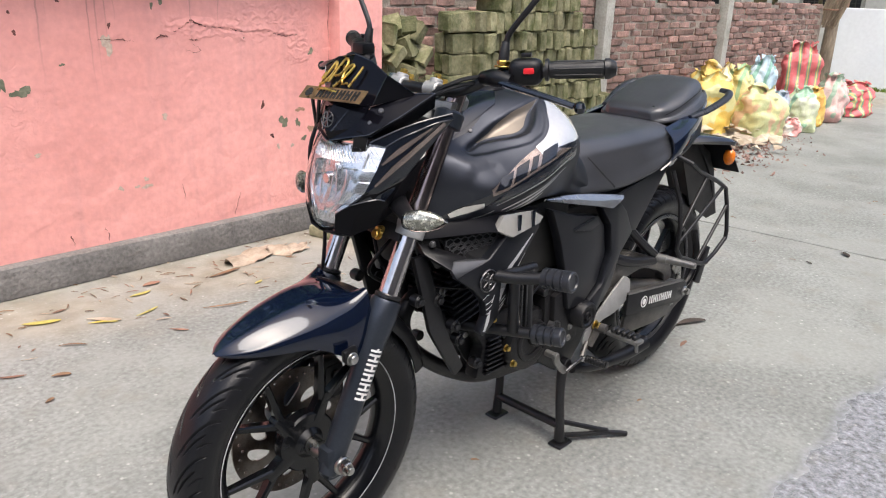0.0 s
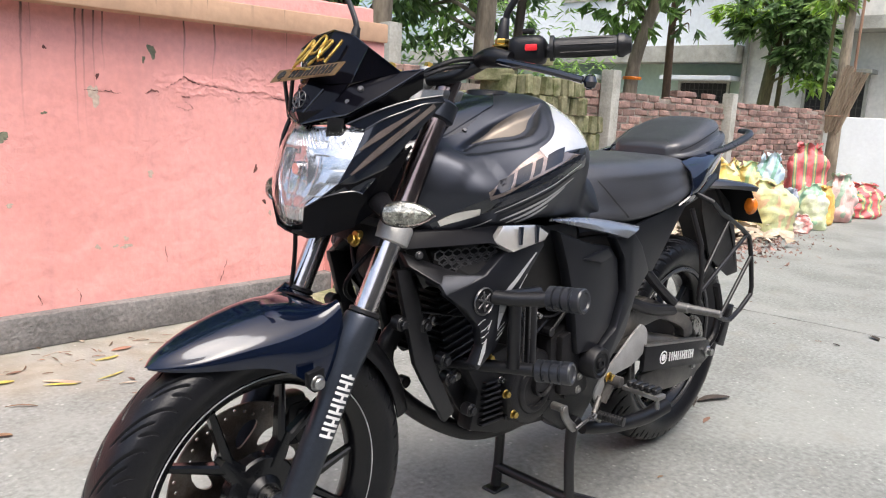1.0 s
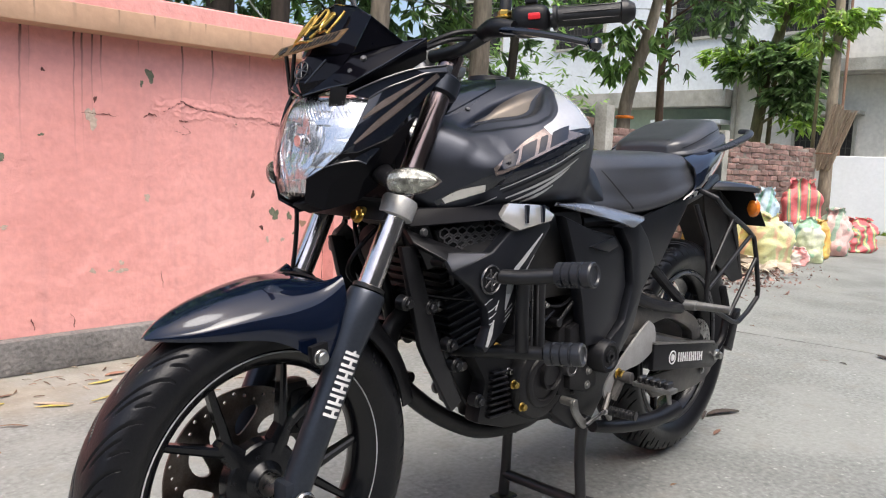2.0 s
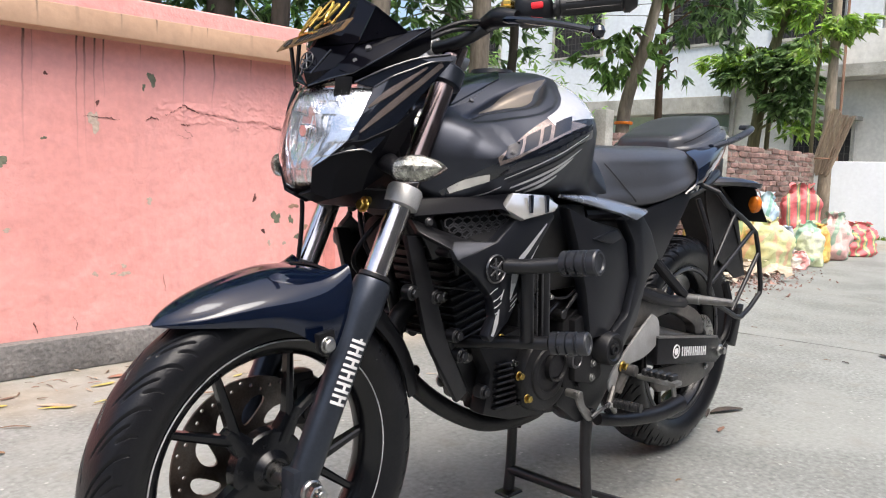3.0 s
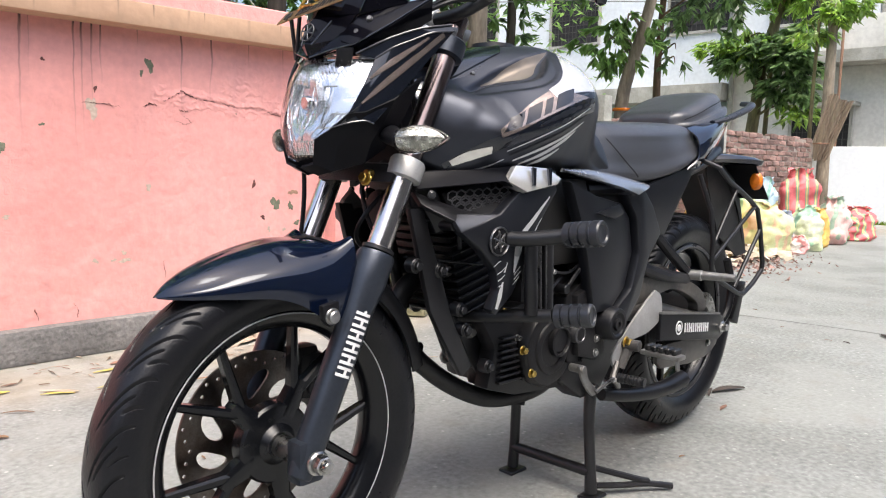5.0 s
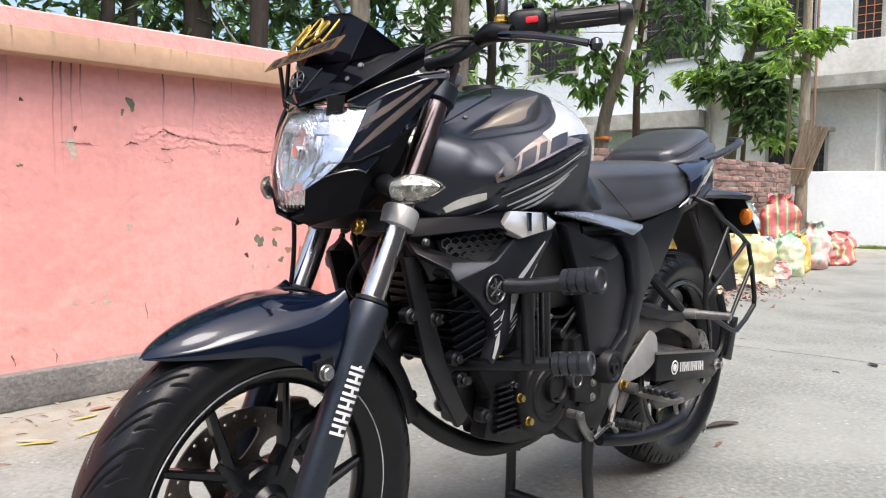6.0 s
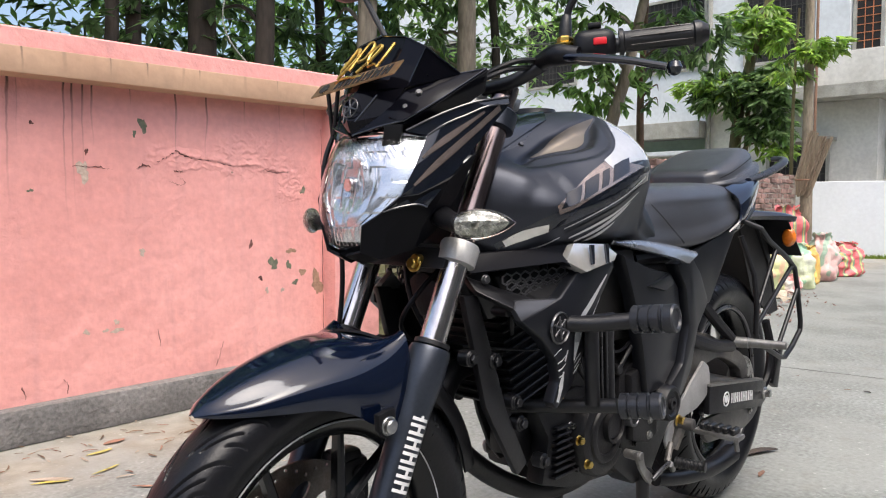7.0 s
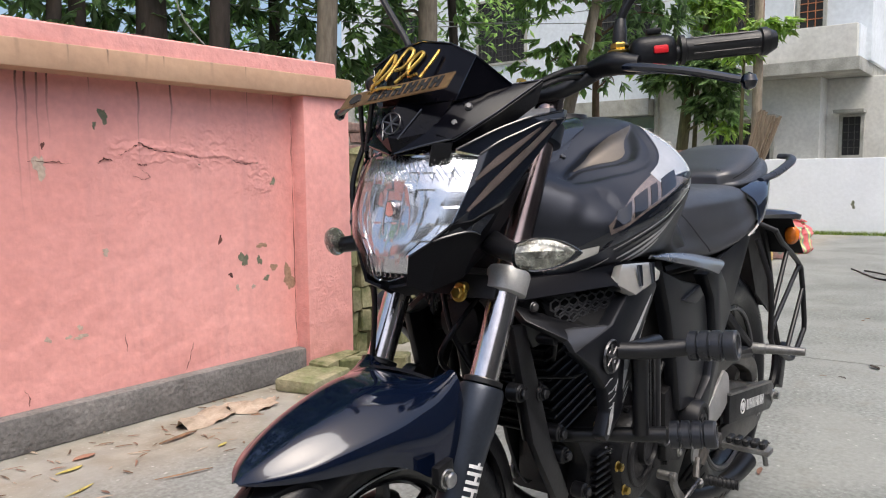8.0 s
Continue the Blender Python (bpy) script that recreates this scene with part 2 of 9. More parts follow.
def rod(a, b, r, r2=None, seg=16, bevel=0.15):
    """A straight round bar with softened ends."""
    L = (Vector(b) - Vector(a)).length
    r2 = r if r2 is None else r2
    e = min(r, r2) * bevel
    return along(lathe([(0, r - e), (e, r), (L - e, r2), (L, r2 - e)], (0, 0, 0), "z", seg), a, b)


def bolt(at, way, r, h, seg=6):
    """A hexagon head with a washer."""
    at, way = Vector(at), Vector(way).normalized()
    w = rod(at, at + way * h * 0.25, r * 1.35, seg=16)
    return join(w, rod(at + way * h * 0.25, at + way * h, r, seg=seg, bevel=0.2))


def slab(outline, thick, bevel=0.0, out=None, seg=2):
    """A plate with the given corner points in space, thickened against its normal (or along out)."""
    bm = bmesh.new()
    vs = [bm.verts.new(p) for p in outline]
    f = bm.faces.new(vs)
    f.normal_update()
    nrm = Vector(out).normalized() if out is not None else f.normal.copy()
    r = bmesh.ops.extrude_face_region(bm, geom=[f])
    for v in r["geom"]:
        if isinstance(v, bmesh.types.BMVert):
            v.co += nrm * thick
    bmesh.ops.recalc_face_normals(bm, faces=bm.faces[:])
    if bevel:
        bmesh.ops.bevel(bm, geom=bm.edges[:], offset=bevel, segments=seg, affect="EDGES", profile=0.6, clamp_overlap=True)
    return bm


def skin(rows, thick=0.0, closed=False, caps=False):
    """A sheet over a grid of points (rows of equal length); thick gives it an inner side."""
    bm = bmesh.new()
    g = [[bm.verts.new(p) for p in r] for r in rows]
    n = len(g[0])
    for a, b in zip(g, g[1:]):
        for k in range(n if closed else n - 1):
            q = (a[k], a[(k + 1) % n], b[(k + 1) % n], b[k])
            if len(set(q)) == 4:
                bm.faces.new(q)
    if caps:
        bm.faces.new(g[0][::-1])
        bm.faces.new(g[-1])
    if thick:
        bm.normal_update()
        solid(bm, thick)
    return bm


def solid(bm, thick):
    bmesh.ops.recalc_face_normals(bm, faces=bm.faces[:])
    bmesh.ops.solidify(bm, geom=bm.faces[:], thickness=thick)
    return bm


def smooth_skin(rows, thick=0.0, nu=4, nv=4, closed=False):
    """A smooth sheet through a coarse grid of points."""
    fine = [spline(r if not closed else list(r) + [r[0]], nv) for r in rows]
    if closed:
        fine = [r[:-1] for r in fine]
    cols = [spline([r[k] for r in fine], nu) for k in range(len(fine[0]))]
    return skin([[c[i] for c in cols] for i in range(len(cols[0]))], thick, closed)


def tree_of(*obs):
    """A lookup on the surface of parts that stand at the origin."""
    vs, fs = [], []
    for ob in obs:
        k = len(vs)
        vs += [v.co.copy() for v in ob.data.vertices]
        fs += [[k + i for i in p.vertices] for p in ob.data.polygons]
    return BVHTree.FromPolygons(vs, fs)


def decal(bvh, line, widths, lift=0.0008, seg=24, across=3, side=1, way=None, skew=0.0):
    """A thin strip laid on a surface: a line of (x, z) as seen from the side, with widths along it."""
    pts = spline([(x, 0, z) for x, z in line], max(2, seg // max(1, len(line) - 1)))
    n = len(pts)
    rows = []
    for i, p in enumerate(pts):
        d = (pts[min(i + 1, n - 1)] - pts[max(i - 1, 0)]).normalized()
        nn = Vector((-d.z, 0, d.x)) + d * skew
        w = float(np.interp(i / (n - 1), np.linspace(0, 1, len(widths)), widths))
        row = []
        for k in range(across + 1):
            q = p + nn * w * (k / across - 0.5)
            hit, nr, _, _ = bvh.ray_cast(Vector((q.x, side * 1.2, q.z)), Vector((0, -side, 0)))
            if hit is None:
                row = None
                break
            row.append(hit + nr * lift * (1 if nr.y * side > 0 else -1))
        if row:
            rows.append(row)
    if len(rows) < 2:
        return bmesh.new()
    return skin(rows)


def at_index(line, f):
    i = min(len(line) - 2, max(0, int(f)))
    return line[i].lerp(line[i + 1], f - i)


def inlay(bvh, top, bottom, lift=0.0012, n=40, across=8, side=1):
    """A thin skin laid on a surface between two edges, both lines of (x, z) as seen from the side."""
    a = spline([(x, 0, z) for x, z in top], max(2, n // (len(top) - 1)))
    b = spline([(x, 0, z) for x, z in bottom], max(2, n // (len(bottom) - 1)))
    rows = []
    for i in range(n + 1):
        p, q = at_index(a, i / n * (len(a) - 1)), at_index(b, i / n * (len(b) - 1))
        row = []
        for k in range(across + 1):
            for back in range(12):
                s = q.lerp(p, k / across * (1 - 0.03 * back))
                hit, nr, _, _ = bvh.ray_cast(Vector((s.x, side * 1.2, s.z)), Vector((0, -side, 0)))
                if hit is not None:
                    row.append(hit + nr * lift * (1 if nr.y * side > 0 else -1))
                    break
        if len(row) == across + 1:
            rows.append(row)
    return skin(rows) if len(rows) > 1 else bmesh.new()


# ---- environment materials ----
WET_Y, WET_X0, WET_X1 = 0.61, -1.2, 0.62     # where the damp patch lies
def ground_mat():
    m = mat("worn_concrete_road", (0.232, 0.244, 0.235), 0.82, 0, col2=(0.160, 0.167, 0.158), scale=1.7, fine=60, var=0.32, bump=0.0024, bscale=75, detail=14)
    nt = m.node_tree
    n, l = nt.nodes, nt.links
    b = n["Principled BSDF"]
    pos = n.new("ShaderNodeNewGeometry")
    sep = n.new("ShaderNodeSeparateXYZ")
    l.new(pos.outputs["Position"], sep.inputs[0])
    base = b.inputs["Base Color"].links[0].from_socket
    rough = b.inputs["Roughness"].links[0].from_socket

    def edge(axis, lo, hi, wob, wscale):
        nz = n.new("ShaderNodeTexNoise")
        nz.inputs["Scale"].default_value = wscale
        nz.inputs["Detail"].default_value = 6
        l.new(pos.outputs["Position"], nz.inputs["Vector"])
        ad = n.new("ShaderNodeMath")
        ad.operation = "MULTIPLY_ADD"
        ad.inputs[1].default_value = wob
        l.new(nz.outputs["Fac"], ad.inputs[0])
        l.new(sep.outputs[axis], ad.inputs[2])
        mr = n.new("ShaderNodeMapRange")
        mr.interpolation_type = "SMOOTHSTEP"
        mr.inputs["From Min"].default_value, mr.inputs["From Max"].default_value = lo + wob * 0.5, hi + wob * 0.5
        l.new(ad.outputs[0], mr.inputs["Value"])
        return mr.outputs[0]

    def mix(fac, a, c):
        mx = n.new("ShaderNodeMix")
        mx.data_type = "RGBA"
        l.new(fac, mx.inputs["Factor"])
        l.new(a, mx.inputs["A"])
        if isinstance(c, tuple):
            mx.inputs["B"].default_value = (*c, 1)
        else:
            l.new(c, mx.inputs["B"])
        return mx.outputs["Result"]

    # sandy dirt along the foot of the wall
    dirt = edge(1, -1.22, -1.62, 0.5, 2.6)
    sand = n.new("ShaderNodeTexNoise")
    sand.inputs["Scale"].default_value = 9
    sand.inputs["Detail"].default_value = 9
    l.new(pos.outputs["Position"], sand.inputs["Vector"])
    sr = n.new("ShaderNodeValToRGB")
    sr.color_ramp.elements[0].position, sr.color_ramp.elements[1].position = 0.3, 0.68
    sr.color_ramp.elements[0].color, sr.color_ramp.elements[1].color = (0.195, 0.175, 0.137, 1), (0.315, 0.294, 0.245, 1)
    l.new(sand.outputs["Fac"], sr.inputs[0])
    c = mix(dirt, base, sr.outputs[0])
    # pale gravel specks
    vo = n.new("ShaderNodeTexVoronoi")
    vo.inputs["Scale"].default_value = 46
    l.new(pos.outputs["Position"], vo.inputs["Vector"])
    sp = n.new("ShaderNodeMapRange")
    sp.inputs["From Min"].default_value, sp.inputs["From Max"].default_value = 0.2, 0.12
    l.new(vo.outputs["Distance"], sp.inputs["Value"])
    gate = n.new("ShaderNodeMath")
    gate.operation = "MULTIPLY"
    gate.inputs[1].default_value = 0.30
    l.new(sp.outputs[0], gate.inputs[0])
    c = mix(gate.outputs[0], c, (0.42, 0.42, 0.39))
    # soft drifts of pale silt over the stones
    si = n.new("ShaderNodeTexNoise")
    si.inputs["Scale"].default_value = 1.25
    si.inputs["Detail"].default_value = 7
    si.inputs["Roughness"].default_value = 0.62
    l.new(pos.outputs["Position"], si.inputs["Vector"])
    sv_ = n.new("ShaderNodeMapRange")
    sv_.interpolation_type = "SMOOTHSTEP"
    sv_.inputs["From Min"].default_value, sv_.inputs["From Max"].default_value = 0.46, 0.60
    sv_.inputs["To Max"].default_value = 0.5
    l.new(si.outputs["Fac"], sv_.inputs["Value"])
    c = mix(sv_.outputs[0], c, (0.272, 0.281, 0.268))
    # wet strip on the open side of the road, with a ragged outline;
    # its pale bluish mottle puts sky glints into the colour
    wet = edge(1, WET_Y, WET_Y + 0.06, 0.25, 4.2)
    wetx = edge(0, WET_X1 + 0.1, WET_X1, 1.3, 1.7)
    wetx0 = edge(0, WET_X0 - 0.1, WET_X0, 1.5, 1.5)
    wety = edge(1, 1.75, 1.6, 1.6, 1.4)
    ww = None
    for q in (wetx, wetx0, wety):
        nw = n.new("ShaderNodeMath")
        nw.operation = "MULTIPLY"
        l.new(wet if ww is None else ww.outputs[0], nw.inputs[0])
        l.new(q, nw.inputs[1])
        ww = nw
    wn_ = n.new("ShaderNodeTexNoise")
    wn_.inputs["Scale"].default_value = 42
    wn_.inputs["Detail"].default_value = 5
    wn_.inputs["Roughness"].default_value = 0.7
    l.new(pos.outputs["Position"], wn_.inputs["Vector"])
    # dark wet gravel to pale blue-grey, the pale end painted as sky glints
    wr_ = n.new("ShaderNodeValToRGB")
    wr_.color_ramp.elements[0].position, wr_.color_ramp.elements[1].position = 0.36, 0.68
    wr_.color_ramp.elements[0].color, wr_.color_ramp.elements[1].color = (0.12, 0.125, 0.13, 1), (0.33, 0.34, 0.37, 1)
    l.new(wn_.outputs["Fac"], wr_.inputs[0])
    c = mix(ww.outputs[0], c, wr_.outputs[0])
    l.new(c, b.inputs["Base Color"])
    mr = n.new("ShaderNodeMapRange")
    mr.inputs["To Min"].default_value, mr.inputs["To Max"].default_value = 0.82, 0.12
    l.new(ww.outputs[0], mr.inputs["Value"])
    l.new(mr.outputs[0], b.inputs["Roughness"])
    # coarse gravel stands out of the wet film
    gv = n.new("ShaderNodeTexNoise")
    gv.inputs["Scale"].default_value = 55
    gv.inputs["Detail"].default_value = 4
    l.new(pos.outputs["Position"], gv.inputs["Vector"])
    bp = n.new("ShaderNodeBump")
    bp.inputs["Distance"].default_value = 0.012
    l.new(ww.outputs[0], bp.inputs["Strength"])
    l.new(gv.outputs["Fac"], bp.inputs["Height"])
    if b.inputs["Normal"].links:
        l.new(b.inputs["Normal"].links[0].from_socket, bp.inputs["Normal"])
    l.new(bp.outputs[0], b.inputs["Normal"])
    # pale flecks and darker worn blotches, sparse and uneven
    vf = n.new("ShaderNodeTexVoronoi")
    vf.inputs["Scale"].default_value = 25
    l.new(pos.outputs["Position"], vf.inputs["Vector"])
    near = n.new("ShaderNodeMapRange")
    near.inputs["From Min"].default_value, near.inputs["From Max"].default_value = 0.16, 0.09
    l.new(vf.outputs["Distance"], near.inputs["Value"])
    some = n.new("ShaderNodeSeparateColor")
    l.new(vf.outputs["Color"], some.inputs[0])
    rare = n.new("ShaderNodeMath")
    rare.operation = "GREATER_THAN"
    rare.inputs[1].default_value = 0.60
    l.new(some.outputs[0], rare.inputs[0])
    fl = n.new("ShaderNodeMath")
    fl.operation = "MULTIPLY"
    l.new(near.outputs[0], fl.inputs[0])
    l.new(rare.outputs[0], fl.inputs[1])
    half = n.new("ShaderNodeMath")
    half.operation = "MULTIPLY"
    half.inputs[1].default_value = 0.38
    l.new(fl.outputs[0], half.inputs[0])
    bl = n.new("ShaderNodeTexNoise")
    bl.inputs["Scale"].default_value = 8.5
    bl.inputs["Detail"].default_value = 8
    l.new(pos.outputs["Position"], bl.inputs["Vector"])
    br = n.new("ShaderNodeMapRange")
    br.inputs["From Min"].default_value, br.inputs["From Max"].default_value = 0.56, 0.72
    br.inputs["To Max"].default_value = 0.55
    l.new(bl.outputs["Fac"], br.inputs["Value"])
    c = mix(br.outputs[0], c, (0.20, 0.195, 0.175))
    c = mix(half.outputs[0], c, (0.56, 0.56, 0.52))
    l.new(c, b.inputs["Base Color"])
    return m


def wall_mat(name, col, col2, streaks, top, bump=0.004, seed=0.0):
    """Painted plaster with dark run marks below the coping at the given places."""
    m = mat(name, col, 0.75, 0, col2=col2, scale=1.6, fine=35, var=0.08, bump=bump, bscale=11, detail=12)
    nt = m.node_tree
    n, l = nt.nodes, nt.links
    b = n["Principled BSDF"]
    base = b.inputs["Base Color"].links[0].from_socket
    pos = n.new("ShaderNodeNewGeometry")
    sep = n.new("ShaderNodeSeparateXYZ")
    l.new(pos.outputs["Position"], sep.inputs[0])
    wob = n.new("ShaderNodeTexNoise")
    wob.inputs["Scale"].default_value = 5.0
    wob.inputs["Detail"].default_value = 5.0
    l.new(pos.outputs["Position"], wob.inputs["Vector"])
    total = None
    for x, w, length, k in streaks:
        xx = n.new("ShaderNodeMath")
        xx.operation = "MULTIPLY_ADD"
        xx.inputs[1].default_value = 0.035
        l.new(wob.outputs["Fac"], xx.inputs[0])
        l.new(sep.outputs[0], xx.inputs[2])
        d = n.new("ShaderNodeMath")
        d.operation = "SUBTRACT"
        d.inputs[1].default_value = x + 0.0175
        l.new(xx.outputs[0], d.inputs[0])
        ab = n.new("ShaderNodeMath")
        ab.operation = "ABSOLUTE"
        l.new(d.outputs[0], ab.inputs[0])
        a = n.new("ShaderNodeMapRange")
        a.interpolation_type = "SMOOTHSTEP"
        a.inputs["From Min"].default_value, a.inputs["From Max"].default_value = w, w * 0.2
        a.inputs["To Max"].default_value = k
        l.new(ab.outputs[0], a.inputs["Value"])
        z = n.new("ShaderNodeMapRange")
        z.inputs["From Min"].default_value, z.inputs["From Max"].default_value = top - length, top
        l.new(sep.outputs[2], z.inputs["Value"])
        zz = n.new("ShaderNodeMath")
        zz.operation = "POWER"
        zz.inputs[1].default_value = 1.5
        l.new(z.outputs[0], zz.inputs[0])
        low = n.new("ShaderNodeMath")
        low.operation = "LESS_THAN"
        low.inputs[1].default_value = top + 0.012
        l.new(sep.outputs[2], low.inputs[0])
        zl = n.new("ShaderNodeMath")
        zl.operation = "MULTIPLY"
        l.new(zz.outputs[0], zl.inputs[0])
        l.new(low.outputs[0], zl.inputs[1])
        mu = n.new("ShaderNodeMath")
        mu.operation = "MULTIPLY"
        l.new(a.outputs[0], mu.inputs[0])
        l.new(zl.outputs[0], mu.inputs[1])
        if total is None:
            total = mu.outputs[0]
        else:
            mx = n.new("ShaderNodeMath")
            mx.operation = "MAXIMUM"
            l.new(total, mx.inputs[0])
            l.new(mu.outputs[0], mx.inputs[1])
            total = mx.outputs[0]
    # patches of blistered, crinkled paint
    if bump > 0.005:
        where = n.new("ShaderNodeTexNoise")
        where.inputs["Scale"].default_value = 2.3
        where.inputs["Detail"].default_value = 3.0
        l.new(pos.outputs["Position"], where.inputs["Vector"])
        gate = n.new("ShaderNodeMapRange")
        gate.inputs["From Min"].default_value, gate.inputs["From Max"].default_value = 0.48, 0.62
        l.new(where.outputs["Fac"], gate.inputs["Value"])
        flake = n.new("ShaderNodeTexNoise")
        flake.inputs["Scale"].default_value = 34.0
        flake.inputs["Detail"].default_value = 7.0
        flake.inputs["Distortion"].default_value = 1.6
        l.new(pos.outputs["Position"], flake.inputs["Vector"])
        fine_b = n.new("ShaderNodeBump")
        fine_b.inputs["Distance"].default_value = 0.0042
        l.new(gate.outputs[0], fine_b.inputs["Strength"])
        l.new(flake.outputs["Fac"], fine_b.inputs["Height"])
        l.new(b.inputs["Normal"].links[0].from_socket, fine_b.inputs["Normal"])
        l.new(fine_b.outputs[0], b.inputs["Normal"])
    # faint long weeping marks everywhere
    mp = n.new("ShaderNodeMapping")
    mp.inputs["Scale"].default_value = (11, 11, 0.7)
    l.new(pos.outputs["Position"], mp.inputs["Vector"])
    weep = n.new("ShaderNodeTexNoise")
    weep.inputs["Scale"].default_value = 1.0
    weep.inputs["Detail"].default_value = 6.0
    l.new(mp.outputs[0], weep.inputs["Vector"])
    wr = n.new("ShaderNodeMapRange")
    wr.inputs["From Min"].default_value, wr.inputs["From Max"].default_value = 0.56, 0.8
    wr.inputs["To Max"].default_value = 0.35
    l.new(weep.outputs["Fac"], wr.inputs["Value"])
    c = base
    for fac, dark in ((wr.outputs[0], (col[0] * 0.55, col[1] * 0.62, col[2] * 0.66)), (total, (0.05, 0.035, 0.03))):
        if fac is None:
            continue
        mx = n.new("ShaderNodeMix")
        mx.data_type = "RGBA"
        l.new(fac, mx.inputs["Factor"])
        l.new(c, mx.inputs["A"])
        mx.inputs["B"].default_value = (*dark, 1)
        c = mx.outputs["Result"]
    l.new(c, b.inputs["Base Color"])
    return m


RUNS = [(1.102, 0.0050, 0.12, 0.52), (0.923, 0.0036, 0.10, 0.55), (0.895, 0.0045, 0.16, 0.50), (0.859, 0.0040, 0.11, 0.42), (0.825, 0.0036, 0.10, 0.26), (0.503, 0.0036, 0.12, 0.36), (0.374, 0.0036, 0.14, 0.30), (1.45, 0.0060, 0.14, 0.5), (1.62, 0.0050, 0.12, 0.6)]
STREAKS = [(x, w * 1.4, L * 1.3, 0.97) for x, w, L, _ in RUNS] + [(x + 0.002, w * 1.1, L, 0.64) for x, w, _, L in RUNS]
STREAKS += [(1.09, 0.03, 0.5, 0.14), (0.88, 0.06, 0.5, 0.13), (1.075, 0.003, 0.3, 0.4), (0.68, 0.003, 0.07, 0.6), (0.20, 0.004, 0.10, 0.5), (0.02, 0.003, 0.14, 0.5), (-0.12, 0.003, 0.12, 0.5)]
M["ground"] = ground_mat()
M["pink"] = wall_mat("pink_painted_plaster", (0.775, 0.374, 0.340), (0.69, 0.310, 0.28), STREAKS, 1.237, bump=0.012)
M["coping"] = wall_mat("faded_apricot_paint", (0.55, 0.36, 0.235), (0.47, 0.295, 0.19), [(1.08, 0.005, 0.10, 0.7), (0.80, 0.004, 0.08, 0.5), (0.66, 0.005, 0.07, 0.8), (0.52, 0.008, 0.09, 0.3), (0.45, 0.004, 0.05, 0.7), (0.25, 0.010, 0.08, 0.3), (0.95, 0.010, 0.09, 0.3), (0.10, 0.004, 0.06, 0.5)], 1.325)
M["plinth"] = mat("rough_grey_render", (0.21, 0.20, 0.19), 0.9, 0, col2=(0.12, 0.115, 0.11), scale=3, fine=70, var=0.3, bump=0.009, bscale=48)
M["patch"] = mat("bare_plaster_patch", (0.20, 0.20, 0.14), 0.9, 0, col2=(0.10, 0.11, 0.07), scale=18, fine=90, var=0.2, bump=0.004)
M["patch_brown"] = mat("brown_bare_render", (0.40, 0.25, 0.17), 0.9, 0, col2=(0.27, 0.17, 0.11), scale=22, fine=90, var=0.2, bump=0.004)
M["patch_pale"] = mat("pale_filler_patch", (0.53, 0.42, 0.34), 0.9, 0, col2=(0.42, 0.33, 0.27), scale=18, fine=90, var=0.15, bump=0.003)
M["crackline"] = mat("dark_crack", (0.17, 0.065, 0.055), 0.9, 0, var=0.3, scale=30)
M["mossbrick"] = mat("mossy_stacked_brick", (0.27, 0.25, 0.15), 0.92, 0, col2=(0.075, 0.085, 0.03), scale=9, fine=60, var=0.22, bump=0.006, bscale=45, obj=0.3)
M["brick"] = mat("red_wall_brick", (0.37, 0.225, 0.19), 0.92, 0, col2=(0.16, 0.11, 0.092), scale=5, fine=60, var=0.28, bump=0.006, bscale=45, obj=0.32)
M["brick_i"] = mat("red_wall_brick_joined", (0.37, 0.225, 0.19), 0.92, 0, col2=(0.16, 0.11, 0.092), scale=5, fine=60, var=0.28, bump=0.006, bscale=45, island=0.32)
M["mortar"] = mat("sandy_mortar", (0.36, 0.31, 0.27), 0.95, 0, col2=(0.17, 0.15, 0.12), scale=5, fine=60, var=0.2, bump=0.006)
M["concrete"] = mat("weathered_concrete", (0.44, 0.43, 0.39), 0.88, 0, col2=(0.27, 0.27, 0.23), scale=4, fine=60, var=0.15, bump=0.003)
M["housegrey"] = mat("stained_grey_render", (0.74, 0.73, 0.68), 0.88, 0, col2=(0.56, 0.55, 0.50), scale=0.9, fine=18, var=0.1, bump=0.003, detail=10)
M["housewhite"] = mat("pale_blue_limewash", (0.72, 0.76, 0.79), 0.85, 0, col2=(0.6, 0.64, 0.66), scale=0.7, fine=15, var=0.08, bump=0.003, detail=10)
M["housegreen"] = mat("faded_green_paint", (0.42, 0.52, 0.44), 0.85, 0, col2=(0.33, 0.42, 0.35), scale=0.8, fine=15, var=0.08, bump=0.003)
M["whitewall"] = mat("white_painted_wall", (0.82, 0.85, 0.89), 0.8, 0, col2=(0.75, 0.78, 0.82), scale=1.1, fine=20, var=0.04, bump=0.002)
M["darkroom"] = mat("unlit_room", (0.035, 0.035, 0.035), 0.9, 0, var=0.2)
M["grille"] = mat("window_bars", (0.09, 0.085, 0.08), 0.6, 0.4, var=0.2)
M["orangegrille"] = mat("terracotta_screen", (0.55, 0.22, 0.10), 0.8, 0, var=0.15)
M["rust"] = mat("rusty_pole", (0.30, 0.18, 0.12), 0.85, 0, col2=(0.20, 0.11, 0.07), scale=6, var=0.2)
M["bark"] = mat("tree_bark", (0.115, 0.090, 0.070), 0.95, 0, col2=(0.055, 0.043, 0.034), scale=7, fine=40, var=0.25, bump=0.012, bscale=18, stretch=(1, 1, 0.25))
M["bark_moss"] = mat("mossy_tree_bark", (0.20, 0.18, 0.085), 0.95, 0, col2=(0.10, 0.085, 0.045), scale=5, fine=40, var=0.2, bump=0.008, bscale=18, stretch=(1, 1, 0.25))
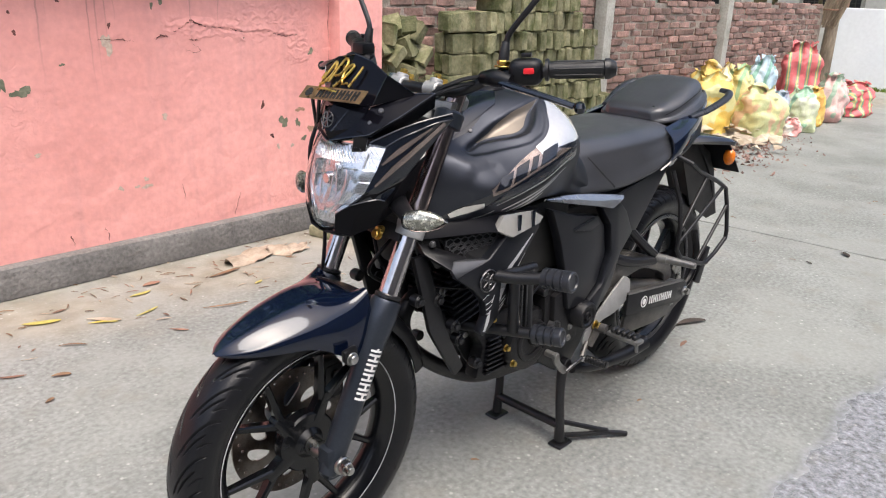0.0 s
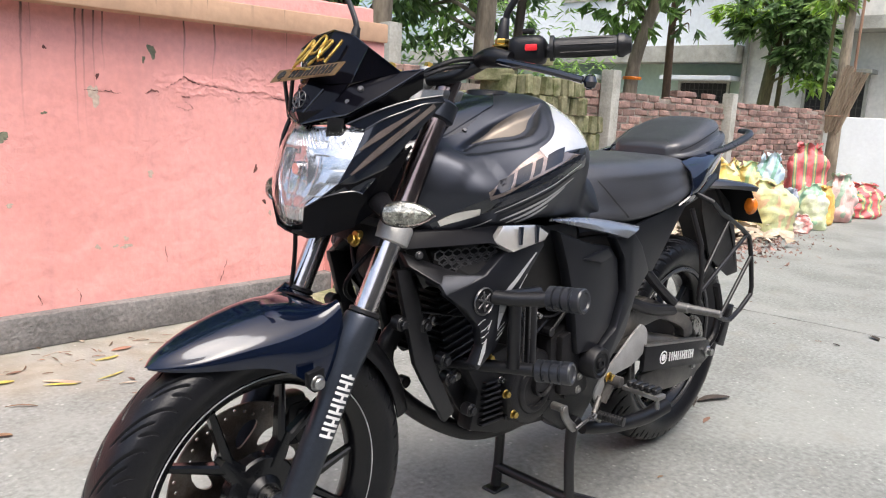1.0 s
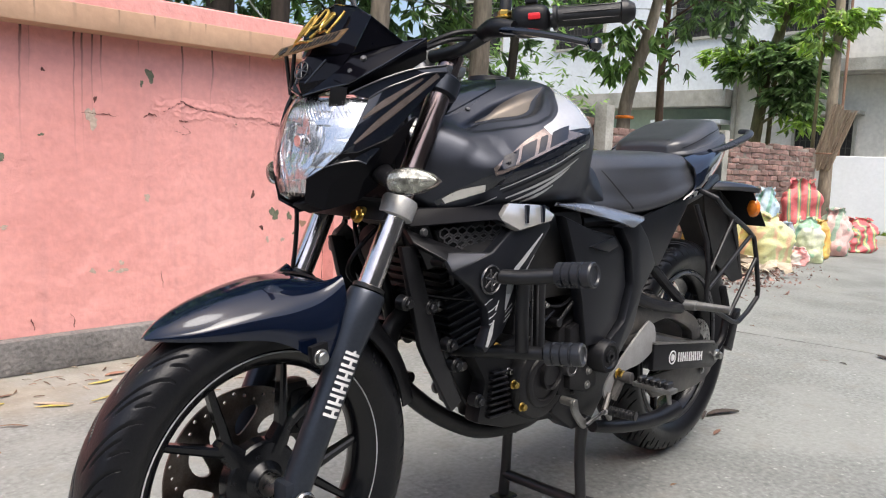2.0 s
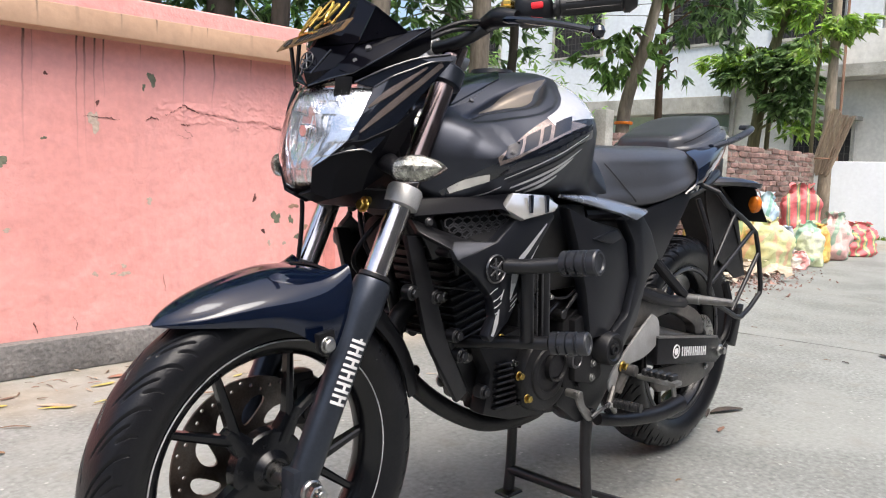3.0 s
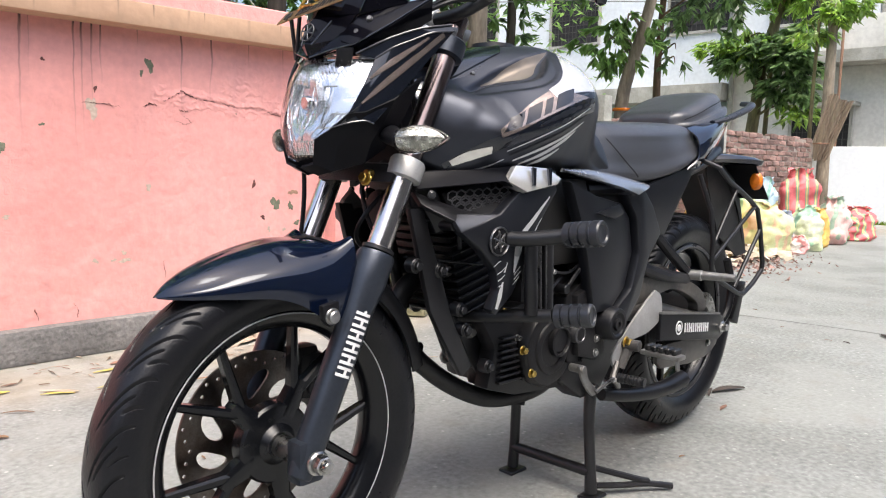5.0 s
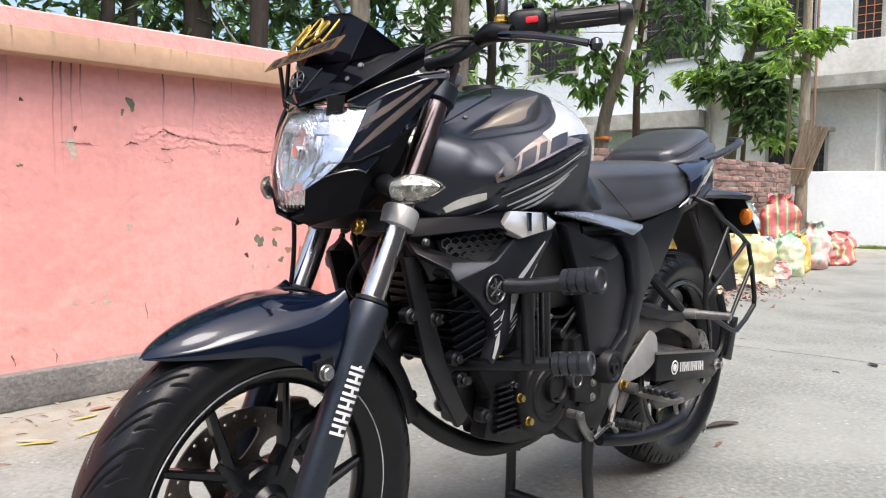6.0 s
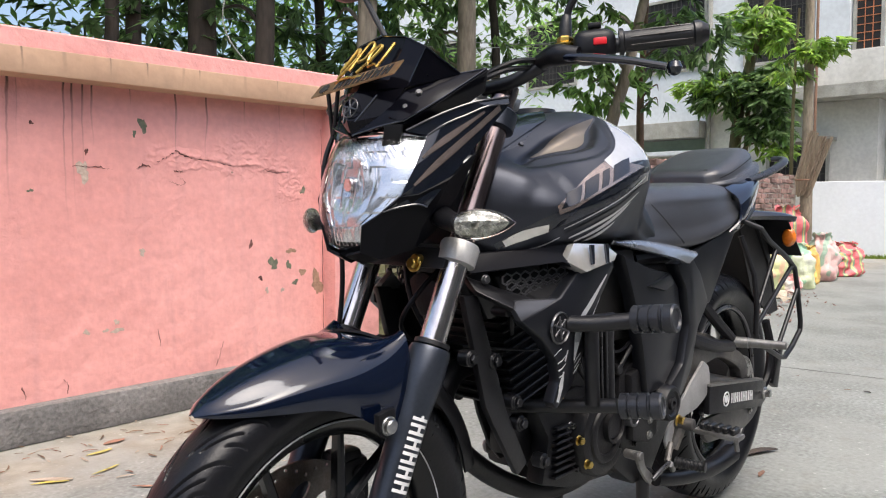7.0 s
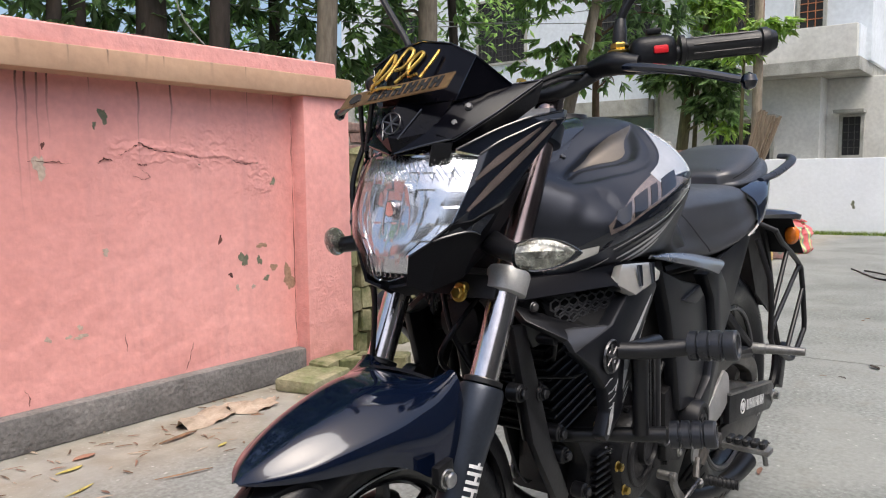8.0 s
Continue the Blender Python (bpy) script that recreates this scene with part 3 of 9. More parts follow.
M["bark_red"] = mat("reddish_brown_bark", (0.22, 0.135, 0.085), 0.95, 0, col2=(0.11, 0.07, 0.045), scale=5, fine=40, var=0.2, bump=0.008, bscale=18, stretch=(1, 1, 0.25))
M["bark_pale"] = mat("pale_tree_bark", (0.42, 0.35, 0.26), 0.95, 0, col2=(0.16, 0.13, 0.095), scale=5, fine=40, var=0.2, bump=0.008, bscale=18, stretch=(1, 1, 0.25))
M["wood"] = mat("dry_grey_wood", (0.36, 0.29, 0.21), 0.9, 0, col2=(0.22, 0.17, 0.12), scale=7, fine=60, var=0.2, bump=0.004, stretch=(4, 4, 0.4))


def leaf_mat(name, col, col2, trans=0.3):
    m = mat(name, col, 0.34, 0, col2=col2, scale=2.4, fine=14, var=0.25, island=0.55, rvar=0.1)
    nt = m.node_tree
    b = nt.nodes["Principled BSDF"]
    out = node_of(m, "ShaderNodeOutputMaterial")
    tr = nt.nodes.new("ShaderNodeBsdfTranslucent")
    tint = nt.nodes.new("ShaderNodeHueSaturation")
    tint.inputs["Saturation"].default_value = 1.1
    tint.inputs["Value"].default_value = 1.5
    nt.links.new(b.inputs["Base Color"].links[0].from_socket, tint.inputs["Color"])
    nt.links.new(tint.outputs[0], tr.inputs["Color"])
    mx = nt.nodes.new("ShaderNodeMixShader")
    mx.inputs[0].default_value = trans
    nt.links.new(b.outputs[0], mx.inputs[1])
    nt.links.new(tr.outputs[0], mx.inputs[2])
    nt.links.new(mx.outputs[0], out.inputs["Surface"])
    return m


M["leaf_dark"] = leaf_mat("dark_green_leaves", (0.23, 0.34, 0.14), (0.075, 0.125, 0.055), 0.56)
M["leaf_mid"] = leaf_mat("green_leaves", (0.33, 0.48, 0.16), (0.11, 0.185, 0.068), 0.58)
M["leaf_young"] = leaf_mat("fresh_yellow_green_leaves", (0.34, 0.47, 0.10), (0.14, 0.24, 0.07), 0.5)
M["grass"] = leaf_mat("grass_tufts", (0.20, 0.28, 0.05), (0.10, 0.16, 0.03))


# ---- ground ----
def build_ground():
    bm = bmesh.new()
    rng = random.Random(4)
    ys = [-60, -12, -6, -3.5] + [-2.4 + 0.12 * i for i in range(36)] + [2.2, 4, 9, 60]
    xs = [(-80, 0), (-20, 0), (-9, 0), (-5, 0), (-1.87, 0), (-1.866, 0.012), (-1.852, 0.012), (-1.848, 0), (0, 0), (2, 0), (5, 0), (12, 0), (80, 0)]
    grid = []
    for x, d in xs:
        row = []
        for y in ys:
            wob = 0.0
            if -1.9 < x < -1.8 and -3 < y < 2.3:
                wob = 0.018 * math.sin(3.1 * y) + rng.uniform(-0.004, 0.004) - 0.17 * (y + 0.1) * 0.9
            row.append(bm.verts.new((x + wob, y, -d)))
        grid.append(row)
    for a, b in zip(grid, grid[1:]):
        for k in range(len(ys) - 1):
            bm.faces.new((a[k], b[k], b[k + 1], a[k + 1]))
    return tagged(part("ground", bm, M["ground"], smooth=False), "worn pale concrete lane with sand, specks and a joint", "ground", kind="structure")


build_ground()


# ---- pink boundary wall ----
WALL_Y = -1.915
wall_pink = tagged(part("wall_pink", join(box(-0.47, 7.0, -2.09, WALL_Y, 0, 1.24)), M["pink"], smooth=False),
                   "pink painted plaster boundary wall, chipped and stained", "wall", kind="structure")


def build_wall_parts():
    part("pilaster", box(-0.485, -0.215, -2.10, -1.835, 0, 1.24, 0.006), M["pink"], wall_pink)
    # coping band with a sloping pink cap on top
    part("coping", box(-0.488, 7.0, -2.12, -1.815, 1.237, 1.325, 0.008), M["coping"], wall_pink, "faded apricot coping band with dark run marks")
    cap = bmesh.new()
    prof = [(-1.824, 1.322), (-1.828, 1.382), (-1.838, 1.389), (-2.08, 1.392), (-2.11, 1.322)]
    for x in (-0.40, 7.0):
        for y, z in prof:
            cap.verts.new((x, y, z))
    cap.verts.ensure_lookup_table()
    v = cap.verts
    for k in range(5):
        cap.faces.new((v[k], v[(k + 1) % 5], v[5 + (k + 1) % 5], v[5 + k]))
    cap.faces.new(v[:5])
    cap.faces.new(v[5:])
    part("wall_cap", cap, M["pink"], wall_pink, smooth=False)
    part("plinth", box(-0.50, 7.0, -2.0, -1.862, 0, 0.128, 0.012), M["plinth"], wall_pink, "rough grey render plinth")


build_wall_parts()


def blob_patch(cx, cz, rx, rz, seed, y=WALL_Y, thick=0.003, n=26):
    """A ragged chip in the paint."""
    rng = random.Random(seed)
    ph = [rng.uniform(0, 6.28) for _ in range(5)]
    pts = []
    for k in range(n):
        a = 2 * math.pi * k / n
        r = 1 + 0.28 * math.sin(2 * a + ph[0]) + 0.2 * math.sin(3 * a + ph[1]) + 0.14 * math.sin(5 * a + ph[2]) + 0.1 * math.sin(9 * a + ph[3]) + rng.uniform(-0.06, 0.06)
        pts.append((cx + rx * r * math.cos(a), y + 0.0012, cz + rz * r * math.sin(a)))
    return slab(pts, thick, out=(0, -1, 0))


def build_brick(l=0.24, w=0.115, h=0.07, rough=0.004, seed=0):
    """A worn brick with its centre at the origin, long side along y."""
    rng = random.Random(seed)
    bm = box(-w / 2, w / 2, -l / 2, l / 2, -h / 2, h / 2, 0.007, 1)
    for v in bm.verts:
        v.co += Vector((rng.uniform(-rough, rough), rng.uniform(-rough, rough), rng.uniform(-rough, rough)))
    return bm


def mesh_of(bm, name, material, smooth=False):
    me = bpy.data.meshes.new(name)
    bmesh.ops.recalc_face_normals(bm, faces=bm.faces[:])
    for f in bm.faces:
        f.smooth = smooth
    bm.to_mesh(me)
    bm.free()
    me.materials.append(material)
    return me


# ---- white wall at the end of the lane ----
def end_wall():
    a, b, c = Vector((-9.6, -2.7, 0)), Vector((-10.05, -0.35, 0)), Vector((-11.4, 0.9, 0))
    w = thing("low_white_wall", "low white painted boundary wall with a small stain", "wall", kind="structure")
    for p, q, h, nm in ((a, b, 1.07, "wall_panel"), (b, c, 1.02, "wall_panel")):
        d = (q - p).normalized()
        nn = Vector((d.y, -d.x, 0))
        part(nm, slab([p, q, q + Vector((0, 0, h)), p + Vector((0, 0, h))], 0.12, 0.01, out=-nn), M["whitewall"], w, smooth=False)
    part("post", box(b.x - 0.08, b.x + 0.08, b.y - 0.08, b.y + 0.08, 0, 1.75, 0.012), M["concrete"], w, "weathered concrete post")
    part("stain", moved(blob_patch(0, 0, 0.025, 0.05, 5, 0.0), Matrix.Translation((-9.78, -1.35, 0.42)) @ pose(0, 0, 0, 0, 0, 101)), M["patch"], w)


end_wall()


# ---- houses beyond the low walls ----
def window(parent, x, y0, y1, z0, z1, material, bars=True, name="window"):
    """A dark barred opening with a frame in a facade that faces +x."""
    f = join(box(x - 0.02, x + 0.05, y0 - 0.05, y0, z0 - 0.05, z1 + 0.05), box(x - 0.02, x + 0.05, y1, y1 + 0.05, z0 - 0.05, z1 + 0.05),
             box(x - 0.02, x + 0.05, y0, y1, z1, z1 + 0.05), box(x - 0.02, x + 0.05, y0, y1, z0 - 0.05, z0))
    w = part(name, f, M["concrete"], parent, smooth=False)
    # opaque near-black sheet stands in for the room's darkness
    part("pane", box(x + 0.004, x + 0.012, y0, y1, z0, z1), M["darkroom"], w, "near-black sheet painted as the unlit room", smooth=False)
    if bars:
        n = int((y1 - y0) / 0.09)
        for i in range(1, n):
            yy = y0 + (y1 - y0) * i / n
            part("bar", box(x + 0.02, x + 0.03, yy - 0.006, yy + 0.006, z0, z1), material, w, smooth=False)
        m_ = int((z1 - z0) / 0.12)
        for i in range(1, m_):
            zz = z0 + (z1 - z0) * i / m_
            part("bar", box(x + 0.017, x + 0.028, y0, y1, zz - 0.006, zz + 0.006), material, w, smooth=False)
    return w


def grey_house():
    h = thing("grey_house", "two-storey house in stained grey render with barred windows", "house")
    X = -11.6
    part("ground_floor_wall", box(X - 5, X, -4.98, -2.2, 0, 2.42, 0.01), M["housegrey"], h, smooth=False)
    part("side_wall", box(X - 5, X - 0.5, -2.2, -1.25, 0, 2.42, 0.01), M["housegrey"], h, smooth=False)
    part("upper_floor_wall", box(X - 5, X - 0.02, -4.98, -1.5, 2.62, 6.6, 0.01), M["housewhite"], h, smooth=False)
    part("balcony_slab", box(X - 5, X + 0.6, -4.98, -1.55, 2.42, 2.62, 0.01), M["concrete"], h, "stained concrete balcony slab", smooth=False)
    part("balcony_parapet", box(X + 0.45, X + 0.58, -3.3, -1.6, 2.62, 3.12, 0.01), M["housegrey"], h, smooth=False)
    part("parapet_side", box(X - 5, X + 0.45, -1.70, -1.58, 2.62, 3.12, 0.01), M["housewhite"], h, smooth=False)
    window(h, X, -3.86, -2.95, 1.0, 1.72, M["grille"])
    part("sunshade", box(X, X + 0.35, -4.0, -2.8, 1.77, 1.84, 0.01), M["concrete"], h, smooth=False)
    window(h, X - 0.5, -1.95, -1.68, 1.15, 1.78, M["grille"])
    part("sunshade", box(X - 0.5, X - 0.2, -2.05, -1.6, 1.83, 1.89, 0.01), M["concrete"], h, smooth=False)
    window(h, X, -4.3, -3.2, 3.2, 4.6, M["grille"])
    window(h, X, -2.55, -2.2, 3.22, 4.5, M["orangegrille"])
    part("upper_column", box(X, X + 0.12, -3.15, -2.62, 2.62, 6.0, 0.01), M["housewhite"], h, smooth=False)
    part("down_pipe", tube([(X + 0.66, -2.95, 0.4), (X + 0.66, -2.95, 5)], 0.022, 8, 1), M["rust"], h, "rust-coloured pole")


def green_house():
    h = thing("green_house", "old house with faded green ground floor and pale upper floor", "house")
    X = -11.75
    part("ground_floor_wall", box(X - 5, X, -13.5, -5.05, 0, 1.95, 0.01), M["housegreen"], h, smooth=False)
    part("upper_floor_wall", box(X - 5, X - 0.1, -13.5, -5.05, 2.25, 6.5, 0.01), M["housewhite"], h, smooth=False)
    part("ledge", box(X - 5, X + 0.5, -13.5, -5.0, 1.95, 2.25, 0.01), M["concrete"], h, smooth=False)
    part("corner_pipe", tube([(X + 0.22, -4.95, 0), (X + 0.22, -4.95, 5)], 0.05, 8, 1), M["concrete"], h)
    for y in (-5.78, -8.6, -11.4):
        window(h, X, y - 0.46, y + 0.46, 1.0, 1.6, M["grille"])
        part("sunshade", box(X, X + 0.45, y - 0.7, y + 0.7, 1.64, 1.72, 0.01), M["housewhite"], h, smooth=False)
        window(h, X - 0.1, y - 0.6, y + 0.6, 3.3, 4.6, M["grille"])


grey_house()
green_house()


# ---- unseen walls added to close the lane behind the camera and shape reflections ----
M["opposite"] = mat("unseen_wall_grey", (0.24, 0.235, 0.225), 0.9, 0, col2=(0.15, 0.15, 0.14), scale=0.8, fine=15, var=0.15, bump=0.003)
tagged(part("unseen_wall_opposite", box(-12, 7.2, 3.7, 3.9, 0, 2.9), M["opposite"], smooth=False), "plain grey wall added unseen across the lane", "wall", kind="structure")
tagged(part("unseen_wall_lane_end", box(7.0, 7.2, -6, 3.7, 0, 2.0), M["opposite"], smooth=False), "plain grey wall added unseen at the lane's end", "wall", kind="structure")


# ---- trees ----
def leaf_bm(verts, faces, at, d, up, L, W):
    """One pointed leaf, folded along its midrib."""
    d = d.normalized()
    s = d.cross(up)
    if s.length < 1e-4:
        s = d.cross(Vector((1, 0, 0)))
    s.normalize()
    nn = s.cross(d)
    k = len(verts)
    verts += [at, at + d * L * 0.45 + s * W - nn * W * 0.3, at + d * L * 0.5 + nn * W * 0.12, at + d * L * 0.45 - s * W - nn * W * 0.3, at + d * L - nn * L * 0.08]
    faces += [(k, k + 1, k + 2), (k, k + 2, k + 3), (k + 2, k + 1, k + 4), (k + 3, k + 2, k + 4)]


def tree(name, label, at, trunk, r0, crown, n_leaf, leafmat, seed, L=0.13, W=0.021, bark="bark", droop=0.75, group="trees along the lane"):
    """trunk: points from the ground; crown: (centre, radii) blobs in which sprays of leaves hang."""
    rng = random.Random(seed)
    t = thing(name, label, "tree", group=group, at=at)
    o = Vector((0, 0, 0))
    rad = [r0 * (1 - 0.55 * i / (len(trunk) - 1)) for i in range(len(trunk))]
    rad[0] *= 1.25
    part("trunk", tube([o + Vector(p) for p in trunk], rad, 14, 6), M[bark], t)
    vs, fs = [], []
    line = spline(trunk, 6)
    for c, rr in crown:
        c = Vector(c)
        near = min(line, key=lambda p: (p - c).length + (0.6 if p.z > c.z else 0))
        mid = near.lerp(c, 0.5) + Vector((rng.uniform(-0.1, 0.1), rng.uniform(-0.1, 0.1), 0.12))
        part("limb", tube([near, mid, c], [r0 * 0.26, r0 * 0.15, r0 * 0.05], 8, 5), M[bark], t)
    total = sum(rr[0] * rr[1] * rr[2] for c, rr in crown)
    for c, rr in crown:
        c = Vector(c)
        sprays = max(4, int(n_leaf * (rr[0] * rr[1] * rr[2]) / total / 9))
        for s in range(sprays):
            while True:
                u = Vector((rng.uniform(-1, 1), rng.uniform(-1, 1), rng.uniform(-1, 1)))
                if 0.15 < u.length < 1:
                    break
            base = c + Vector((u.x * rr[0], u.y * rr[1], u.z * rr[2]))
            if noise.noise(base * 2.2 + Vector((seed, 0, 0))) < -0.18:
                continue
            out = Vector((u.x, u.y, 0.2 - droop * rng.uniform(0.3, 1.2))).normalized()
            for q in range(9):
                a = rng.uniform(0, 6.283)
                d = (out + Vector((math.cos(a), math.sin(a), rng.uniform(-0.7, 0.35))) * 0.85).normalized()
                leaf_bm(vs, fs, base + out * rng.uniform(0, 0.12), d, Vector((rng.uniform(-0.4, 0.4), rng.uniform(-0.4, 0.4), 1)),
                        L * rng.uniform(0.7, 1.25), W * rng.uniform(0.75, 1.3))
    me = bpy.data.meshes.new("crown")
    me.from_pydata(vs, [], fs)
    me.materials.append(leafmat)
    cr = new("crown", me)
    cr.parent = t
    tagged(cr, kind="stuff")
    return t

# ---- motorcycle: x forward from the rear axle, y to its left, z up ----
bike = thing("motorcycle", "black naked street motorcycle on its centre stand", "motorcycle")
FA = Vector((1.33, 0.006, 0.296))      # front axle
RA = Vector((-0.012, 0.0, 0.318))       # rear axle
RAKE = Vector((-0.4147, 0, 0.91)).normalized()


def tyre_bm(c, R, half, bead, pitch_n, nt):
    """A tyre with curved tread grooves cut in, from the crown well round the shoulder."""
    prof = []
    for i in range(101):
        s = i / 50 - 1
        a = abs(s)
        a = a * 0.80 / 0.86 if a < 0.86 else 0.80 + (a - 0.86) * 0.20 / 0.14
        s = math.copysign(a, s)
        if a < 0.80:
            q = a / 0.80
            y, r = half * 0.985 * math.sin(q * 1.45) / math.sin(1.45), R - (R - bead) * 0.52 * q ** 2.5
        else:
            q = (a - 0.80) / 0.20
            y, r = half * (0.985 + 0.015 * math.sin(q * math.pi) - 0.30 * q ** 1.6), R - (R - bead) * (0.52 + 0.48 * q)
        prof.append((math.copysign(y, s), r, s))
    bm = bmesh.new()
    rows = []
    for k in range(nt):
        t = 2 * math.pi * k / nt
        row = []
        for y, r, s in prof:
            a = abs(s)
            g = 0.0
            if 0.03 < a < 0.74:
                u = t * pitch_n / (2 * math.pi) + (0.5 if s > 0 else 0.0)
                # arcs that leave the crown along the tread and turn across it at the shoulder
                q = max(0.0, (0.70 - a) / 0.70)
                for ph, a0, a1, wide in ((0.0, 0.05, 0.72, 0.080), (0.33, 0.20, 0.56, 0.062), (0.60, 0.46, 0.73, 0.072)):
                    lane = u + ph + 1.45 * q ** 1.7
                    f = abs(lane - math.floor(lane + 0.5)) * 2
                    if a0 < a < a1:
                        tip = min(1.0, (a - a0) / 0.08, (a1 - a) / 0.06)
                        g = max(g, tip * (1 - f / (wide + 0.09 * q)))
            rr = r - 0.0046 * max(0.0, min(1.0, g * 2.2))
            row.append((c.x + rr * math.cos(t), c.y + y, c.z + rr * math.sin(t)))
        rows.append(row)
    rows.append(rows[0])
    b = skin(rows)
    bmesh.ops.remove_doubles(b, verts=b.verts[:], dist=1e-5)
    return b


def rim_bm(c, r_bead, half, seg=72):
    p = [(-half, r_bead + 0.006), (-half - 0.002, r_bead + 0.001), (-half + 0.004, r_bead - 0.008), (-half * 0.75, r_bead - 0.018), (-half * 0.3, r_bead - 0.028),
         (half * 0.3, r_bead - 0.028), (half * 0.75, r_bead - 0.018), (half - 0.004, r_bead - 0.008), (half + 0.002, r_bead + 0.001), (half, r_bead + 0.006),
         (half * 0.6, r_bead - 0.002), (-half * 0.6, r_bead - 0.002)]
    return lathe(p, c, "y", seg, closed=True)


def spoke_bm(c, a0, a1, r0, r1, w0, w1, d0, d1):
    """One cast spoke from the hub at angle a0 to the rim at angle a1."""
    p0 = Vector((math.cos(a0) * r0, 0, math.sin(a0) * r0))
    p1 = Vector((math.cos(a1) * r1, 0, math.sin(a1) * r1))
    d = (p1 - p0).normalized()
    s = Vector((-d.z, 0, d.x))
    rings = []
    for k in range(6):
        t = k / 5
        q = c + p0.lerp(p1, t)
        w, dep = w0 + (w1 - w0) * t, d0 + (d1 - d0) * t
        rings.append([q + s * w * a + Vector((0, dep * b, 0)) for a, b in ((-1, -0.7), (-0.5, -1), (0.5, -1), (1, -0.7), (1, 0.7), (0.5, 1), (-0.5, 1), (-1, 0.7))])
    return skin(rings, closed=True, caps=True)


def disc_bm(c, y, r0, r1, thick, holes, slots, seg=96):
    """A drilled brake disc: a ring with round through-holes near the rim, slotted inside."""
    bm = bmesh.new()
    n = holes * 4
    vs, fs = [], []
    radii = [r0 + (r1 - r0) * q for q in (0.0, 0.40, 0.50, 0.66, 0.74, 0.90, 0.96, 1.0)]
    for r in radii:
        for k in range(n):
            a = 2 * math.pi * k / n
            vs.append(bm.verts.new((c.x + r * math.cos(a), y, c.z + r * math.sin(a))))
    for i in range(len(radii) - 1):
        for k in range(n):
            gap = (i == 2 and k % 4 == 0) or (i == 4 and k % 4 == 2)
            if i == 0 and (k * slots // n) % 2 == 0 and (k * slots) % n / n > 0.0:
                gap = gap or ((k * slots / n) % 1.0 > 0.25)
            if not gap:
                bm.faces.new((vs[i * n + k], vs[i * n + (k + 1) % n], vs[(i + 1) * n + (k + 1) % n], vs[(i + 1) * n + k]))
    bmesh.ops.recalc_face_normals(bm, faces=bm.faces[:])
    bmesh.ops.solidify(bm, geom=bm.faces[:], thickness=thick)
    return bm


def drilled_disc(c, y, r0, r1, thick, n=600, rows=56):
    """A brake disc with staggered round holes in its band and slanting petal openings inside it."""
    turn = 2 * math.pi
    holes = []
    for k in range(44):
        r = (0.119, 0.127, 0.1345, 0.127)[k % 4]
        holes.append((r * math.cos(turn * k / 44), r * math.sin(turn * k / 44)))
    hx = np.array([h[0] for h in holes])
    hz = np.array([h[1] for h in holes])

    def field(px, pz):
        """Distance to the nearest opening, below zero inside it."""
        r = np.hypot(px, pz)
        a = np.arctan2(pz, px)
        d = np.hypot(px[..., None] - hx, pz[..., None] - hz).min(-1) - 0.0030
        ph = a * 10 / turn - (r - 0.085) * 11
        ph = (ph - np.floor(ph) - 0.5) * turn / 10 * 0.085
        petal = (np.hypot(ph / 0.0155, (r - 0.0855) / 0.0235) - 1) * 0.0155
        return np.minimum(d, petal)

    rr = r0 + (r1 - r0) * np.arange(rows + 1) / rows
    aa = turn * np.arange(n) / n
    px, pz = rr[:, None] * np.cos(aa), rr[:, None] * np.sin(aa)
    for _ in range(2):
        f = field(px, pz)
        e = 1e-5
        gx, gz = (field(px + e, pz) - f) / e, (field(px, pz + e) - f) / e
        g2 = np.maximum(gx ** 2 + gz ** 2, 0.2)
        near = np.abs(f) < 0.0011
        px, pz = np.where(near, px - f * gx / g2, px), np.where(near, pz - f * gz / g2, pz)
    cx = (px[:-1] + px[1:] + np.roll(px, -1, 1)[:-1] + np.roll(px, -1, 1)[1:]) / 4
    cz = (pz[:-1] + pz[1:] + np.roll(pz, -1, 1)[:-1] + np.roll(pz, -1, 1)[1:]) / 4
    solid = field(cx, cz) > 0
    bm = bmesh.new()
    vs = [[bm.verts.new((c.x + px[i, k], y, c.z + pz[i, k])) for k in range(n)] for i in range(rows + 1)]
    for i in range(rows):
        for k in range(n):
            if solid[i, k]:
                j = (k + 1) % n
                bm.faces.new((vs[i][k], vs[i][j], vs[i + 1][j], vs[i + 1][k]))
    bmesh.ops.delete(bm, geom=[v for v in bm.verts if not v.link_faces], context="VERTS")
    bmesh.ops.recalc_face_normals(bm, faces=bm.faces[:])
    bmesh.ops.solidify(bm, geom=bm.faces[:], thickness=thick)
    return bm


